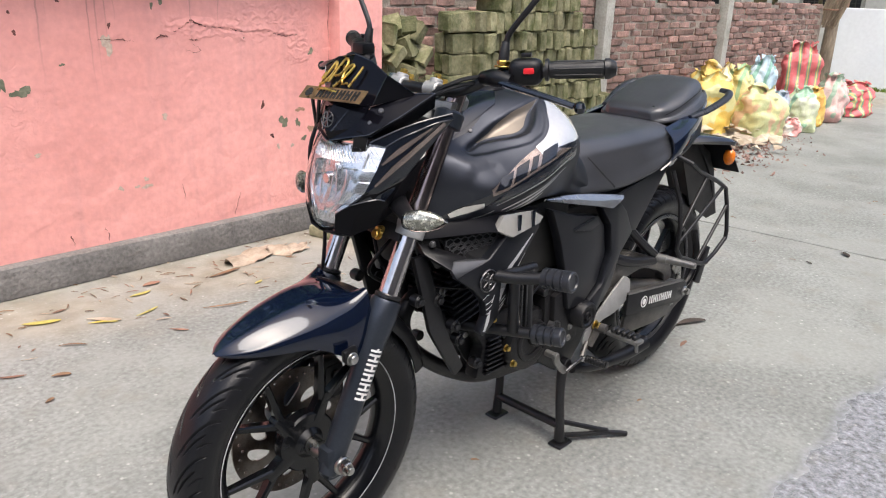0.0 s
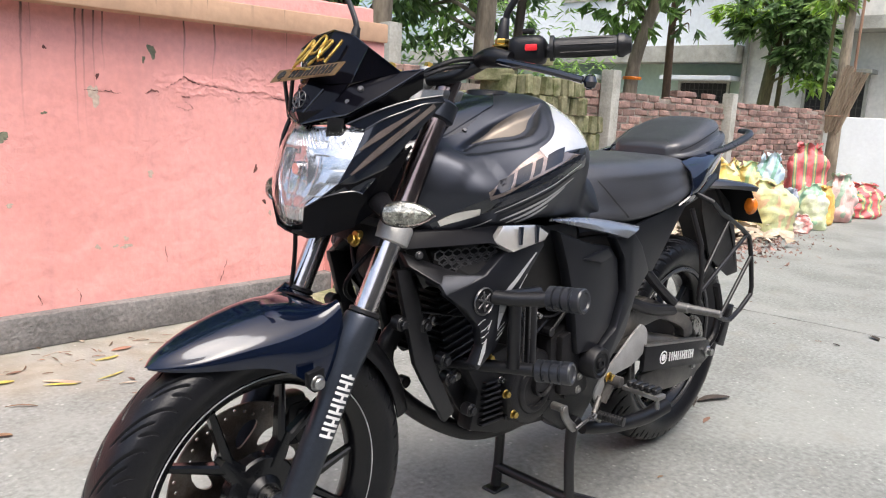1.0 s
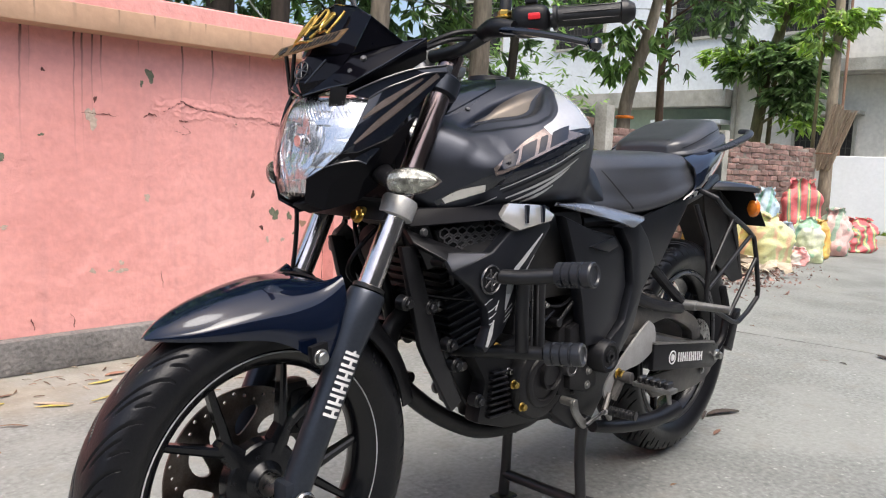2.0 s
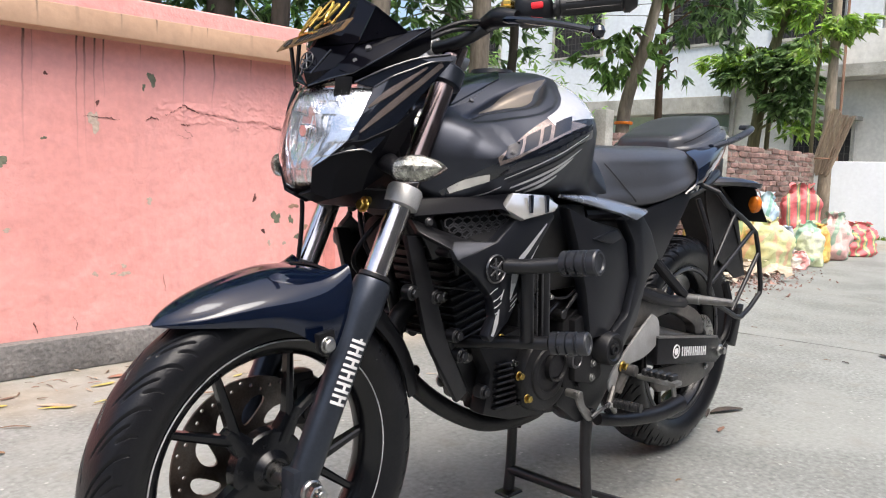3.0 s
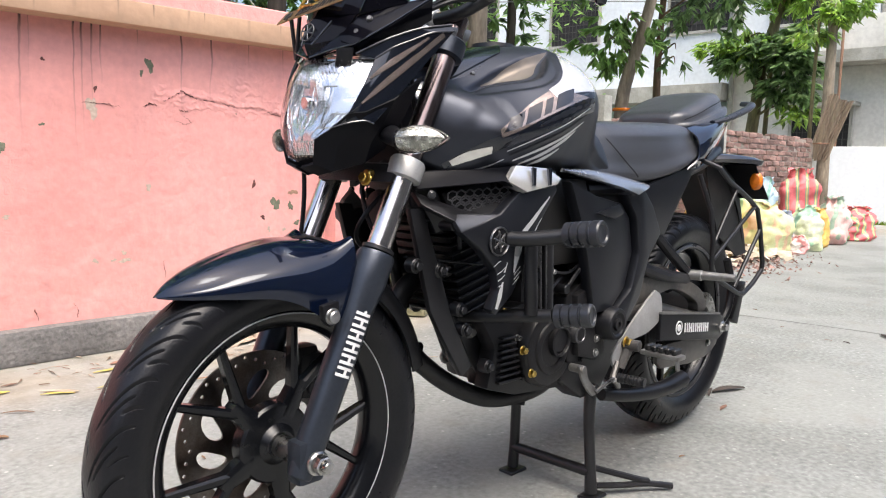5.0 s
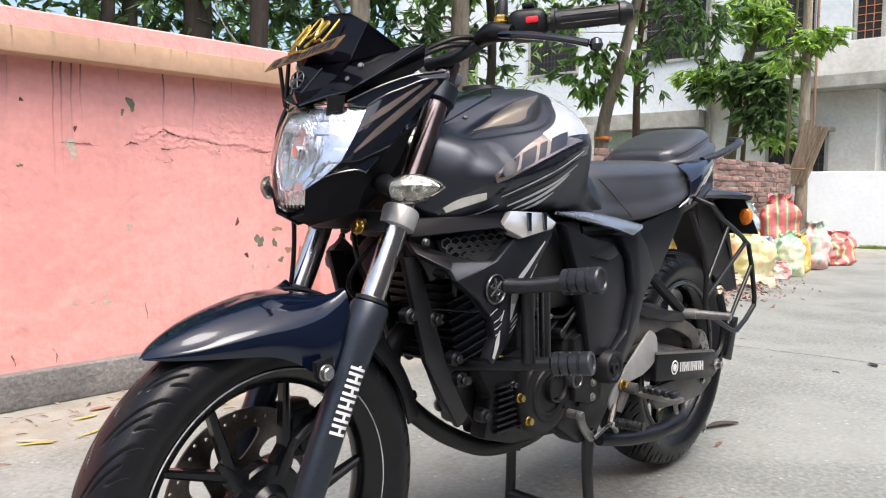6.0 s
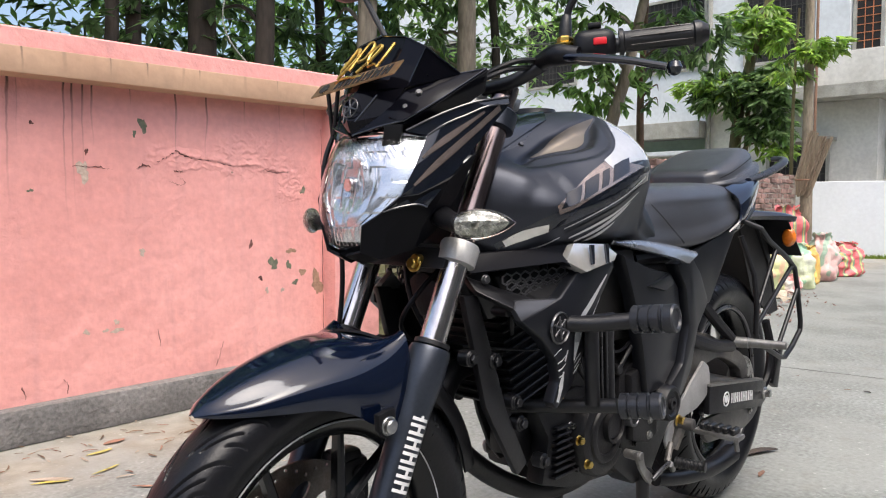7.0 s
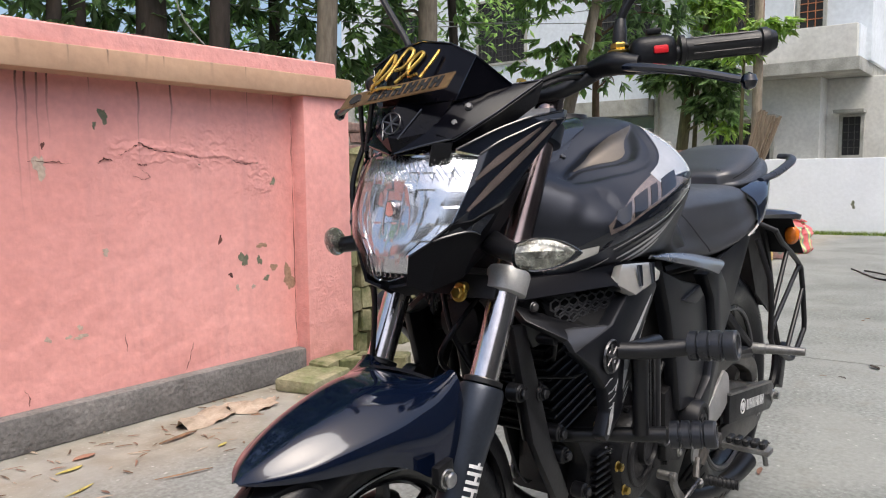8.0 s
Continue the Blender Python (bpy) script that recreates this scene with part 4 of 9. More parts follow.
def wheel(name, c, R, half, rim_half, pairs, phase, hub_r, hub_half):
    w = part(name, rim_bm(c, 0.2185, rim_half), M["wheel"], bike, "black cast alloy wheel")
    part("tyre", tyre_bm(c, R, half, 0.2185, 25, 2100 if name == "front_wheel" else 1200), M["rubber"], w, "black road tyre with curved tread grooves")
    for k in range(pairs):
        a = phase + 2 * math.pi * k / pairs
        for sgn in (-1, 1):
            part("spoke", spoke_bm(c, a + sgn * 0.055, a + sgn * 0.285, 0.092, 0.202, 0.0085, 0.0058, 0.012, 0.009), M["wheel"], w)
        part("spoke_root", spoke_bm(c, a, a, hub_r * 0.4, 0.108, 0.024, 0.0125, 0.015, 0.012), M["wheel"], w)
    part("hub", lathe([(-hub_half, 0.02), (-hub_half, hub_r * 0.7), (-hub_half * 0.6, hub_r), (hub_half * 0.6, hub_r), (hub_half, hub_r * 0.7), (hub_half, 0.02)], c, "y", 40), M["wheel"], w)
    st = lathe([(rim_half + 0.0022, 0.2165), (rim_half + 0.003, 0.2170), (rim_half + 0.003, 0.2185), (rim_half + 0.0022, 0.219)], c, "y", 96, closed=True)
    part("rim_stripe", st, M["tape"] if name == "front_wheel" else M["ring"], w, "thin rim tape")
    return w


fw = wheel("front_wheel", FA, 0.294, 0.052, 0.036, 5, radians(45.5), 0.034, 0.026)
part("brake_disc", drilled_disc(FA, -0.048, 0.040, 0.141, 0.0045), M["disc"], fw, "drilled steel brake disc with petal openings")
part("hub_web", lathe([(-0.016, 0.02), (-0.014, 0.066), (0.009, 0.066), (0.013, 0.062), (0.015, 0.030), (0.024, 0.026), (0.024, 0.02)], FA, "y", 48, closed=True), M["wheel"], fw)
part("axle_nut", join(rod(FA + Vector((0, 0.118, 0)), FA + Vector((0, 0.128, 0)), 0.019), rod(FA + Vector((0, 0.128, 0)), FA + Vector((0, 0.142, 0)), 0.015, seg=6), rod(FA + Vector((0, 0.142, 0)), FA + Vector((0, 0.152, 0)), 0.009)), M["steel"], fw, "bright steel axle nut")
part("axle_spacer", rod(FA + Vector((0, 0.020, 0)), FA + Vector((0, 0.09, 0)), 0.019), M["steel"], fw)
part("brake_caliper", join(box(1.196, 1.250, -0.085, -0.028, 0.335, 0.420, 0.016), box(1.206, 1.262, -0.075, -0.034, 0.395, 0.432, 0.012), rod((1.222, -0.028, 0.395), (1.222, -0.022, 0.395), 0.013), rod((1.226, -0.028, 0.357), (1.226, -0.022, 0.357), 0.013)), M["engine"], bike, "black front brake caliper")

# ---- fork ----
LEG_Y = 0.096


def fork_pt(d, y, off=0.0):
    """A point on a fork leg's axis, d metres up from the axle."""
    p = FA + Vector((-0.002, 0, 0)) + RAKE * d
    return Vector((p.x + off, y, p.z))


for sy in (1, -1):
    y = sy * LEG_Y
    nm = "fork_leg"
    a = fork_pt(-0.035, y)
    lower = along(lathe([(0, 0.016), (0.004, 0.020), (0.03, 0.0225), (0.05, 0.0245), (0.20, 0.0255), (0.27, 0.0262), (0.305, 0.029), (0.325, 0.0315), (0.368, 0.0315), (0.374, 0.029), (0.375, 0.022)], (0, 0, 0), "z", 32), a, fork_pt(0.5, y))
    leg = part(nm, lower, M["fork"], bike, "satin black lower fork leg")
    part("stanchion", rod(fork_pt(0.33, y), fork_pt(0.488, y), 0.0205, seg=32), M["chrome"], leg, "chrome fork tube")
    # upper length gets the darkened copy: the fairing's reflection is in its colour
    part("upper_tube", rod(fork_pt(0.488, y), fork_pt(0.78, y), 0.0205, seg=32), M["chrome_dark_reflection"], leg, "chrome fork tube, coloured darker for the fairing's reflection")
    part("axle_clamp", join(box(FA.x - 0.026, FA.x + 0.022, y - 0.02, y + 0.017, FA.z - 0.04, FA.z + 0.03, 0.009)), M["fork"], leg)
    part("dust_seal", along(lathe([(0, 0.0225), (0.002, 0.027), (0.008, 0.027), (0.010, 0.0225)], (0, 0, 0), "z", 28), fork_pt(0.34, y), fork_pt(0.5, y)), M["grip"], leg)
    part("lower_clamp", along(lathe([(0, 0.024), (0.002, 0.030), (0.030, 0.031), (0.035, 0.028), (0.037, 0.0208)], (0, 0, 0), "z", 32), fork_pt(0.470, y), fork_pt(0.6, y)), M["clamp"], leg, "grey alloy fork clamp")
    part("upper_clamp", along(lathe([(0, 0.026), (0.002, 0.030), (0.03, 0.030), (0.034, 0.026), (0.036, 0.0208)], (0, 0, 0), "z", 28), fork_pt(0.700, y), fork_pt(0.8, y)), M["fork"], leg)
    part("fork_cap", bolt(fork_pt(0.775, y), RAKE, 0.012, 0.016), M["steel"], leg)
part("lower_yoke", join(slab([fork_pt(0.465, -0.1, 0.03), fork_pt(0.465, 0.1, 0.03), fork_pt(0.465, 0.1, -0.03), fork_pt(0.465, 0.03, -0.10), fork_pt(0.465, -0.03, -0.10), fork_pt(0.465, -0.1, -0.03)], 0.035, 0.006, out=RAKE)), M["engine"], bike)
part("upper_yoke", join(slab([fork_pt(0.735, -0.115, 0.025), fork_pt(0.735, 0.115, 0.025), fork_pt(0.735, 0.115, -0.025), fork_pt(0.735, 0.03, -0.10), fork_pt(0.735, -0.03, -0.10), fork_pt(0.735, -0.115, -0.025)], 0.022, 0.005, out=RAKE)), M["alloy"], bike)
part("steering_stem", rod(fork_pt(0.46, 0, -0.06), fork_pt(0.76, 0, -0.06), 0.03), M["frame"], bike)
part("yoke_bolt", join(bolt(fork_pt(0.47, 0.045, 0.035), (1, 0.2, 0.3), 0.009, 0.014), rod(fork_pt(0.475, 0.045, 0.01), fork_pt(0.478, 0.045, 0.04), 0.010)), M["brass"], bike, "brass-coloured horn nut")


# ---- front mudguard ----
def arc_pt(c, r, ang, y):
    """A point at a radius; the angle runs from straight up, forward positive."""
    return Vector((c.x + r * math.sin(radians(ang)), y, c.z + r * math.cos(radians(ang))))


def mudguard_bm():
    """A beaked guard: a crown with a crest on either side, its sides falling to the fork brackets."""
    rows = []
    #        x      crown z  half w  crest z  edge z
    table = [(1.519, 0.5570, 0.006, 0.5560, 0.5540), (1.500, 0.5720, 0.030, 0.5640, 0.5535), (1.465, 0.5900, 0.056, 0.5730, 0.5530), (1.420, 0.6060, 0.074, 0.5860, 0.5510), (1.370, 0.6190, 0.086, 0.5960, 0.5470),
             (1.330, 0.6260, 0.093, 0.6020, 0.5330), (1.300, 0.6270, 0.097, 0.6060, 0.5140), (1.270, 0.6250, 0.099, 0.6120, 0.5060), (1.245, 0.6200, 0.099, 0.6230, 0.5080), (1.228, 0.6130, 0.097, 0.6330, 0.5200)]
    for x, zc, w, zs, ze in table:
        half = [(0, zc), (0.42 * w, zc - 0.10 * (zc - zs)), (0.80 * w, zs), (0.96 * w, zs - 0.30 * (zs - ze)), (w, zs - 0.65 * (zs - ze)), (w * 0.985, ze)]
        row = [(x, -y, z) for y, z in half[::-1]] + [(x, y, z) for y, z in half[1:]]
        rows.append(row)
    return smooth_skin(rows, 0.003, 4, 4)


mg = part("front_mudguard", mudguard_bm(), M["blue_gloss"], bike, "glossy midnight-blue front mudguard", sharp=60)
for sy in (1, -1):
    part("mudguard_bracket", slab([(1.314, sy * 0.108, 0.535), (1.283, sy * 0.108, 0.540), (1.280, sy * 0.108, 0.505), (1.300, sy * 0.108, 0.500), (1.312, sy * 0.108, 0.512)], 0.012, 0.003, out=(0, sy, 0)), M["plastic"], mg)
    part("bolt", bolt((1.296, sy * 0.119, 0.517), (0, sy, 0), 0.010, 0.010, 16), M["steel"], mg)
rows = []
for i in range(9):
    ang = -14 - i * 7.6
    w = 0.078 - 0.026 * (i / 8) ** 1.2
    rr = 0.342 - 0.020 * min(1.0, i / 4)
    rows.append([arc_pt(FA, 0.282, ang, -w), arc_pt(FA, rr - 0.022, ang, -w * 0.97), arc_pt(FA, rr - 0.006, ang, -w * 0.8), arc_pt(FA, rr, ang, 0), arc_pt(FA, rr - 0.006, ang, w * 0.8), arc_pt(FA, rr - 0.022, ang, w * 0.97), arc_pt(FA, 0.282, ang, w)])
part("rear_flap", smooth_skin(rows, 0.004, 2, 3), M["plastic"], mg, "black plastic rear flap", sharp=60)


# ---- headlight, shroud, fly screen ----
def lens_x(y, z):
    return 1.287 - 3.5 * (z - 0.81) ** 2 - 5.3 * y * y


LENS_EDGE = [(0.0, 0.922), (0.05, 0.920), (0.100, 0.913), (0.097, 0.870), (0.089, 0.827), (0.066, 0.804), (0.043, 0.787), (0.034, 0.758), (0.0, 0.748)]


def lens_half(z):
    zs = [p[1] for p in LENS_EDGE[2:]][::-1]
    ys = [p[0] for p in LENS_EDGE[2:]][::-1]
    return float(np.interp(z, zs, ys))


def lens_bm(inset, grow, n=22, m=18, thick=0.003):
    rows = []
    for i in range(n + 1):
        t = i / n
        z = 0.751 + (0.913 - 0.751) * t
        w = max(0.006, lens_half(z) * grow)
        row = []
        for k in range(m + 1):
            y = w * (2 * k / m - 1)
            zz = z + (0.010 * (1 - (y / 0.099) ** 2) if i == n else 0)
            row.append((lens_x(y, zz) - inset, y, zz))
        rows.append(row)
    return skin(rows, thick)


hl = part("headlight", lens_bm(0.0, 1.0), M["lens"], bike, "clear faceted headlight lens")
bpy.data.objects["headlight"].visible_shadow = False


def reflector_bm():
    """A faceted bowl: slanting flutes above, tilted plane facets round a smooth well for the bulb."""
    rng = random.Random(9)
    tilt = {(i, k): (rng.uniform(-1, 1), rng.uniform(-1, 1), rng.uniform(0, 0.0012)) for i in range(8) for k in range(12)}
    rows = []
    n, m = 56, 80
    for i in range(n + 1):
        z = 0.762 + (0.915 - 0.762) * i / n
        w = lens_half(z) * 0.985
        row = []
        for k in range(m + 1):
            y = w * (2 * k / m - 1)
            ci, ck = min(7, i // 8), min(9, k // 8)
            ty, tz, d = tilt[ci, ck]
            fy, fz = (k - 8 * ck) / 8 - 0.5, (i - 8 * ci) / 8 - 0.5
            well = math.exp(-((y / 0.050) ** 2 + ((z - 0.842) / 0.040) ** 2))
            row.append((lens_x(y, z) - 0.009 - 0.022 * well - d + 0.0022 * ty * fy + 0.0022 * tz * fz, y, z))
        rows.append(row)
    return skin(rows)


part("reflector", reflector_bm(), M["reflector"], hl, "silvered stepped reflector", sharp=15)
for k in range(30):
    # slanting flutes across the upper reflector
    y0 = -0.105 + 0.0064 * k
    line = [(y0 + 0.022 * t, 0.908 - 0.026 * t) for t in (0.0, 0.34, 0.67, 1.0)]
    line = [p for p in line if abs(p[0]) < lens_half(p[1]) - 0.003]
    if len(line) > 1:
        part("flute", tube([(lens_x(y, z) - 0.0094, y, z) for y, z in line], 0.0008, 6, 2), M["reflector"], hl)
for k in range(7):
    y = -0.075 + 0.025 * k
    part("facet_edge", tube([(lens_x(yy, z) - 0.0125, yy, z) for yy, z in ((y, 0.868), (y * 1.06, 0.84), (y * 0.9, 0.812))], 0.0013, 6, 4), M["reflector"], hl)
part("bulb_shield", join(rod((1.238, 0.0, 0.845), (1.262, 0.0, 0.845), 0.013, 0.011)), M["chrome"], hl)
for sy in (1, -1):
    part("bulb_hood", skin([[(1.236 + 0.026 * k, sy * (0.026 + 0.010 * math.cos(a)), 0.845 + 0.034 * math.sin(a)) for a in (radians(-75 + 15 * j) for j in range(11))] for k in (0, 1)], 0.0015), M["reflector"], hl)
lens_ribs = []
for k in range(9):
    y = -0.034 + 0.0085 * k
    lens_ribs.append(tube([(lens_x(y, z) - 0.004, y, z) for z in (0.757, 0.77, 0.784)], 0.0022, 6, 2))
part("lower_ribs", join(*lens_ribs), M["lens"], hl)
part("bracket_clip", slab([(1.240, 0.056, 0.930), (1.224, 0.078, 0.931), (1.222, 0.070, 0.902), (1.238, 0.048, 0.899)], 0.006, 0.002), M["plastic"], bike)


def sided(name, bm, material, parent, label="", sharp=35):
    """The same part on both sides."""
    r = mirrored(bm)
    a = part(name, bm, material, parent, label, sharp=sharp)
    b = part(name, r, material, parent, label, sharp=sharp)
    return a, b


# upper shroud: a narrow facet along the lens, a fold, a wide facet that carries the stripes
shroud_rows = [
    [(1.221, 0.080, 0.921), (1.199, 0.102, 0.915), (1.222, 0.100, 0.870), (1.244, 0.092, 0.827), (1.258, 0.070, 0.805)],
    [(1.196, 0.104, 0.938), (1.178, 0.120, 0.932), (1.203, 0.110, 0.886), (1.231, 0.099, 0.838), (1.247, 0.081, 0.810)],
    [(1.172, 0.122, 0.951), (1.152, 0.137, 0.945), (1.179, 0.124, 0.902), (1.214, 0.108, 0.850), (1.234, 0.092, 0.814)],
    [(1.140, 0.144, 0.964), (1.126, 0.154, 0.958), (1.153, 0.138, 0.914), (1.194, 0.116, 0.858), (1.218, 0.101, 0.816)],
    [(1.090, 0.163, 0.974), (1.087, 0.164, 0.964), (1.124, 0.147, 0.918), (1.170, 0.123, 0.857), (1.205, 0.106, 0.812)]]
shroud_l, shroud_r = sided("headlight_shroud", join(skin(shroud_rows, 0.004)), M["gloss"], bike, "glossy black headlight shroud", sharp=14)
# the dark lower cheek, from the lens tip back to the fork
cheek_rows = [
    [(1.274, 0.008, 0.741), (1.272, 0.037, 0.747), (1.276, 0.046, 0.785), (1.261, 0.068, 0.802), (1.245, 0.092, 0.826)],
    [(1.245, 0.014, 0.728), (1.242, 0.050, 0.736), (1.244, 0.064, 0.774), (1.234, 0.084, 0.796), (1.220, 0.105, 0.830)],
    [(1.200, 0.018, 0.738), (1.190, 0.066, 0.750), (1.192, 0.085, 0.784), (1.186, 0.104, 0.810), (1.176, 0.124, 0.852)],
    [(1.160, 0.022, 0.765), (1.150, 0.072, 0.776), (1.146, 0.090, 0.802), (1.136, 0.104, 0.830), (1.120, 0.128, 0.890)]]
sided("headlight_cheek", skin(cheek_rows, 0.004), M["cheek"], bike, "satin black lower headlight cheek", sharp=16)
for col in (0, 1, 4):
    for sy, par in ((1, shroud_l), (-1, shroud_r)):
        part("edge_rib", tube([(r[col][0], sy * (r[col][1] + 0.0008), r[col][2] + 0.0004) for r in shroud_rows], 0.0016, 6, 3), M["gloss"], par)
sbv = tree_of(shroud_l)
sbv_r = tree_of(shroud_r)
for pts, ws in (([(1.212, 0.882), (1.180, 0.910), (1.130, 0.950)], [0.003, 0.009, 0.003]), ([(1.226, 0.843), (1.184, 0.884), (1.104, 0.958)], [0.003, 0.010, 0.009])):
    for b, sd, par in ((sbv, 1, shroud_l), (sbv_r, -1, shroud_r)):
        d = decal(b, pts, ws, side=sd, lift=0.0014, seg=40)
        if len(d.verts):
            part("stripe", d, M["bronze"], par, "bronze stripe")

# mask above the lamp: a badge facet, swept wings, and an undercut behind the lens top
mask_c = [(1.254, 0.0, 0.917), (1.262, 0.0, 0.938), (1.250, 0.0, 0.975), (1.238, 0.0, 0.986)]
mask_k = [(1.250, 0.008, 0.918), (1.257, 0.014, 0.937), (1.232, 0.034, 0.975), (1.222, 0.040, 0.985)]
mask_w = [(1.226, 0.078, 0.934), (1.234, 0.050, 0.945), (1.214, 0.062, 0.975), (1.208, 0.066, 0.986)]
front = skin([mask_c, mask_k, mask_w], 0.004)
wing = skin([[(1.255, 0.004, 0.918), (1.250, 0.012, 0.924), (1.246, 0.020, 0.932)], [(1.242, 0.046, 0.928), (1.238, 0.046, 0.944), (1.226, 0.046, 0.954)],
             [(1.224, 0.081, 0.936), (1.216, 0.076, 0.958), (1.204, 0.066, 0.984)], [(1.178, 0.116, 0.970), (1.176, 0.104, 0.988), (1.168, 0.094, 0.998)],
             [(1.124, 0.151, 1.013), (1.130, 0.132, 1.011), (1.140, 0.113, 1.008)]], 0.004)
under = skin([[(1.252, 0.004, 0.917), (1.228, 0.004, 0.922)], [(1.222, 0.080, 0.935), (1.190, 0.070, 0.926)], [(1.178, 0.115, 0.969), (1.150, 0.105, 0.950)], [(1.124, 0.150, 1.012), (1.106, 0.130, 0.985)]], 0.003)
mask = part("headlight_mask", join(front, mirrored(front), wing, mirrored(wing), under, mirrored(under)), M["screen"], bike, "black angular mask over the headlight", sharp=24)
for sy in (1, -1):
    for line in ([(1.255, 0.004, 0.9175), (1.242, 0.046, 0.928), (1.224, 0.081, 0.936), (1.178, 0.116, 0.970), (1.124, 0.151, 1.013)], [(1.258, 0.013, 0.936), (1.233, 0.034, 0.975)], [(1.124, 0.151, 1.013), (1.140, 0.113, 1.008)]):
        part("edge_rib", tube([(x, sy * y, z) for x, y, z in line], 0.0015, 6, 1), M["gloss"], mask)
screen_half = [
    [(1.242, 0.0, 0.982), (1.226, 0.042, 0.984), (1.206, 0.070, 0.986), (1.142, 0.114, 1.007)],
    [(1.214, 0.0, 1.028), (1.206, 0.050, 1.022), (1.197, 0.080, 1.014), (1.142, 0.114, 1.008)],
    [(1.188, 0.0, 1.071), (1.188, 0.050, 1.062), (1.189, 0.091, 1.042), (1.141, 0.113, 1.009)]]
sc_ = skin(screen_half, 0.003)
screen = part("fly_screen", join(sc_, mirrored(sc_)), M["screen"], bike, "black fly screen", sharp=10)
for sy in (1, -1):
    for line in ([(1.206, sy * 0.070, 0.987), (1.198, sy * 0.0805, 1.0145), (1.1895, sy * 0.0915, 1.043), (1.142, sy * 0.1145, 1.0085)], [(1.189, 0, 1.072), (1.189, sy * 0.050, 1.063), (1.1895, sy * 0.091, 1.043)]):
        part("edge_rib", tube(line, 0.0012, 6, 1), M["gloss"], screen)
    part("screw", bolt((1.214, sy * 0.073, 0.956), (0.75, sy * 0.6, 0.35), 0.0042, 0.004, 12), M["ring"], bike)
    part("screw", bolt((1.196, sy * 0.083, 0.978), (0.75, sy * 0.6, 0.35), 0.0042, 0.004, 12), M["ring"], bike)
part("mask_badge", moved(join(lathe([(0, 0.0150), (0.0015, 0.0154), (0.002, 0.0148), (0.0015, 0.0138), (0.0, 0.0138)], (0, 0, 0), "z", 28, closed=True), *[rod((-0.013 * math.cos(a), -0.013 * math.sin(a), 0.001), (0.013 * math.cos(a), 0.013 * math.sin(a), 0.001), 0.0012, seg=6) for a in (0.3, 1.347, 2.394)]), Matrix.Translation((1.2565, 0.002, 0.957)) @ pose(0, 0, 0, 0, 74, 6)), M["ring"], bike, "small round dull silver badge")

# ---- turn signals ----
def indicator(sy):
    y0, y1 = sy * 0.160, sy * 0.231
    c = Vector((1.199, 0, 0.787))
    stalk = part("indicator_stalk", tube([(1.155, sy * 0.085, 0.800), (1.172, sy * 0.12, 0.792), (1.188, sy * 0.165, 0.784)], [0.020, 0.018, 0.015], 14, 5, flat=0.8), M["plastic"], bike)
    rows = []
    for i in range(10):
        t = i / 9
        r = 0.0205 * (math.sin(math.pi * min(1.0, 0.24 + 0.76 * t)) ** 0.75 if t < 1 else 0.0) + 0.0012
        q = Vector((c.x - 0.038 * t, y0 + (y1 - y0) * t, c.z + 0.004 * t))
        rows.append([q + Vector((r * 0.82 * math.cos(a), 0, r * math.sin(a))) for a in (2 * math.pi * k / 20 for k in range(20))])
    ind = part("indicator", skin(rows, closed=True, caps=True), M["lens_ind"], stalk, "clear turn signal lens")
    ind.visible_shadow = False
    inner = []
    for i in range(10):
        t = i / 9
        r = 0.0168 * (math.sin(math.pi * min(1.0, 0.24 + 0.76 * t)) ** 0.75 if t < 1 else 0.0) + 0.001
        q = Vector((c.x - 0.038 * t, y0 + sy * 0.003 + (y1 - y0) * 0.80 * t, c.z + 0.004 * t))
        inner.append([q + Vector((r * 0.82 * math.cos(a), 0, r * math.sin(a))) * (1.0 if k % 2 else 0.955) for k, a in ((k, 2 * math.pi * k / 22) for k in range(22))])
    part("indicator_reflector", skin(inner, closed=True, caps=True), M["ind_refl"], stalk, sharp=10)


indicator(1)
indicator(-1)

# ---- fuel tank ----
TANK_T = [  # x, top z, shoulder y z, widest y z, bottom y z
    (1.080, 0.890, 0.055, 0.882, 0.080, 0.820, 0.070, 0.760), (1.035, 0.915, 0.078, 0.893, 0.125, 0.815, 0.105, 0.735),
    (0.985, 0.935, 0.098, 0.890, 0.180, 0.810, 0.125, 0.735), (0.920, 0.958, 0.106, 0.915, 0.203, 0.822, 0.150, 0.742),
    (0.850, 0.978, 0.114, 0.948, 0.220, 0.848, 0.160, 0.750), (0.790, 0.988, 0.118, 0.968, 0.219, 0.872, 0.158, 0.755),
    (0.745, 0.990, 0.128, 0.966, 0.213, 0.880, 0.150, 0.752), (0.705, 0.978, 0.126, 0.945, 0.196, 0.868, 0.142, 0.745),
    (0.640, 0.915, 0.095, 0.880, 0.148, 0.800, 0.134, 0.735), (0.570, 0.862, 0.080, 0.835, 0.138, 0.755, 0.132, 0.722), (0.520, 0.815, 0.070, 0.790, 0.138, 0.735, 0.132, 0.715)]


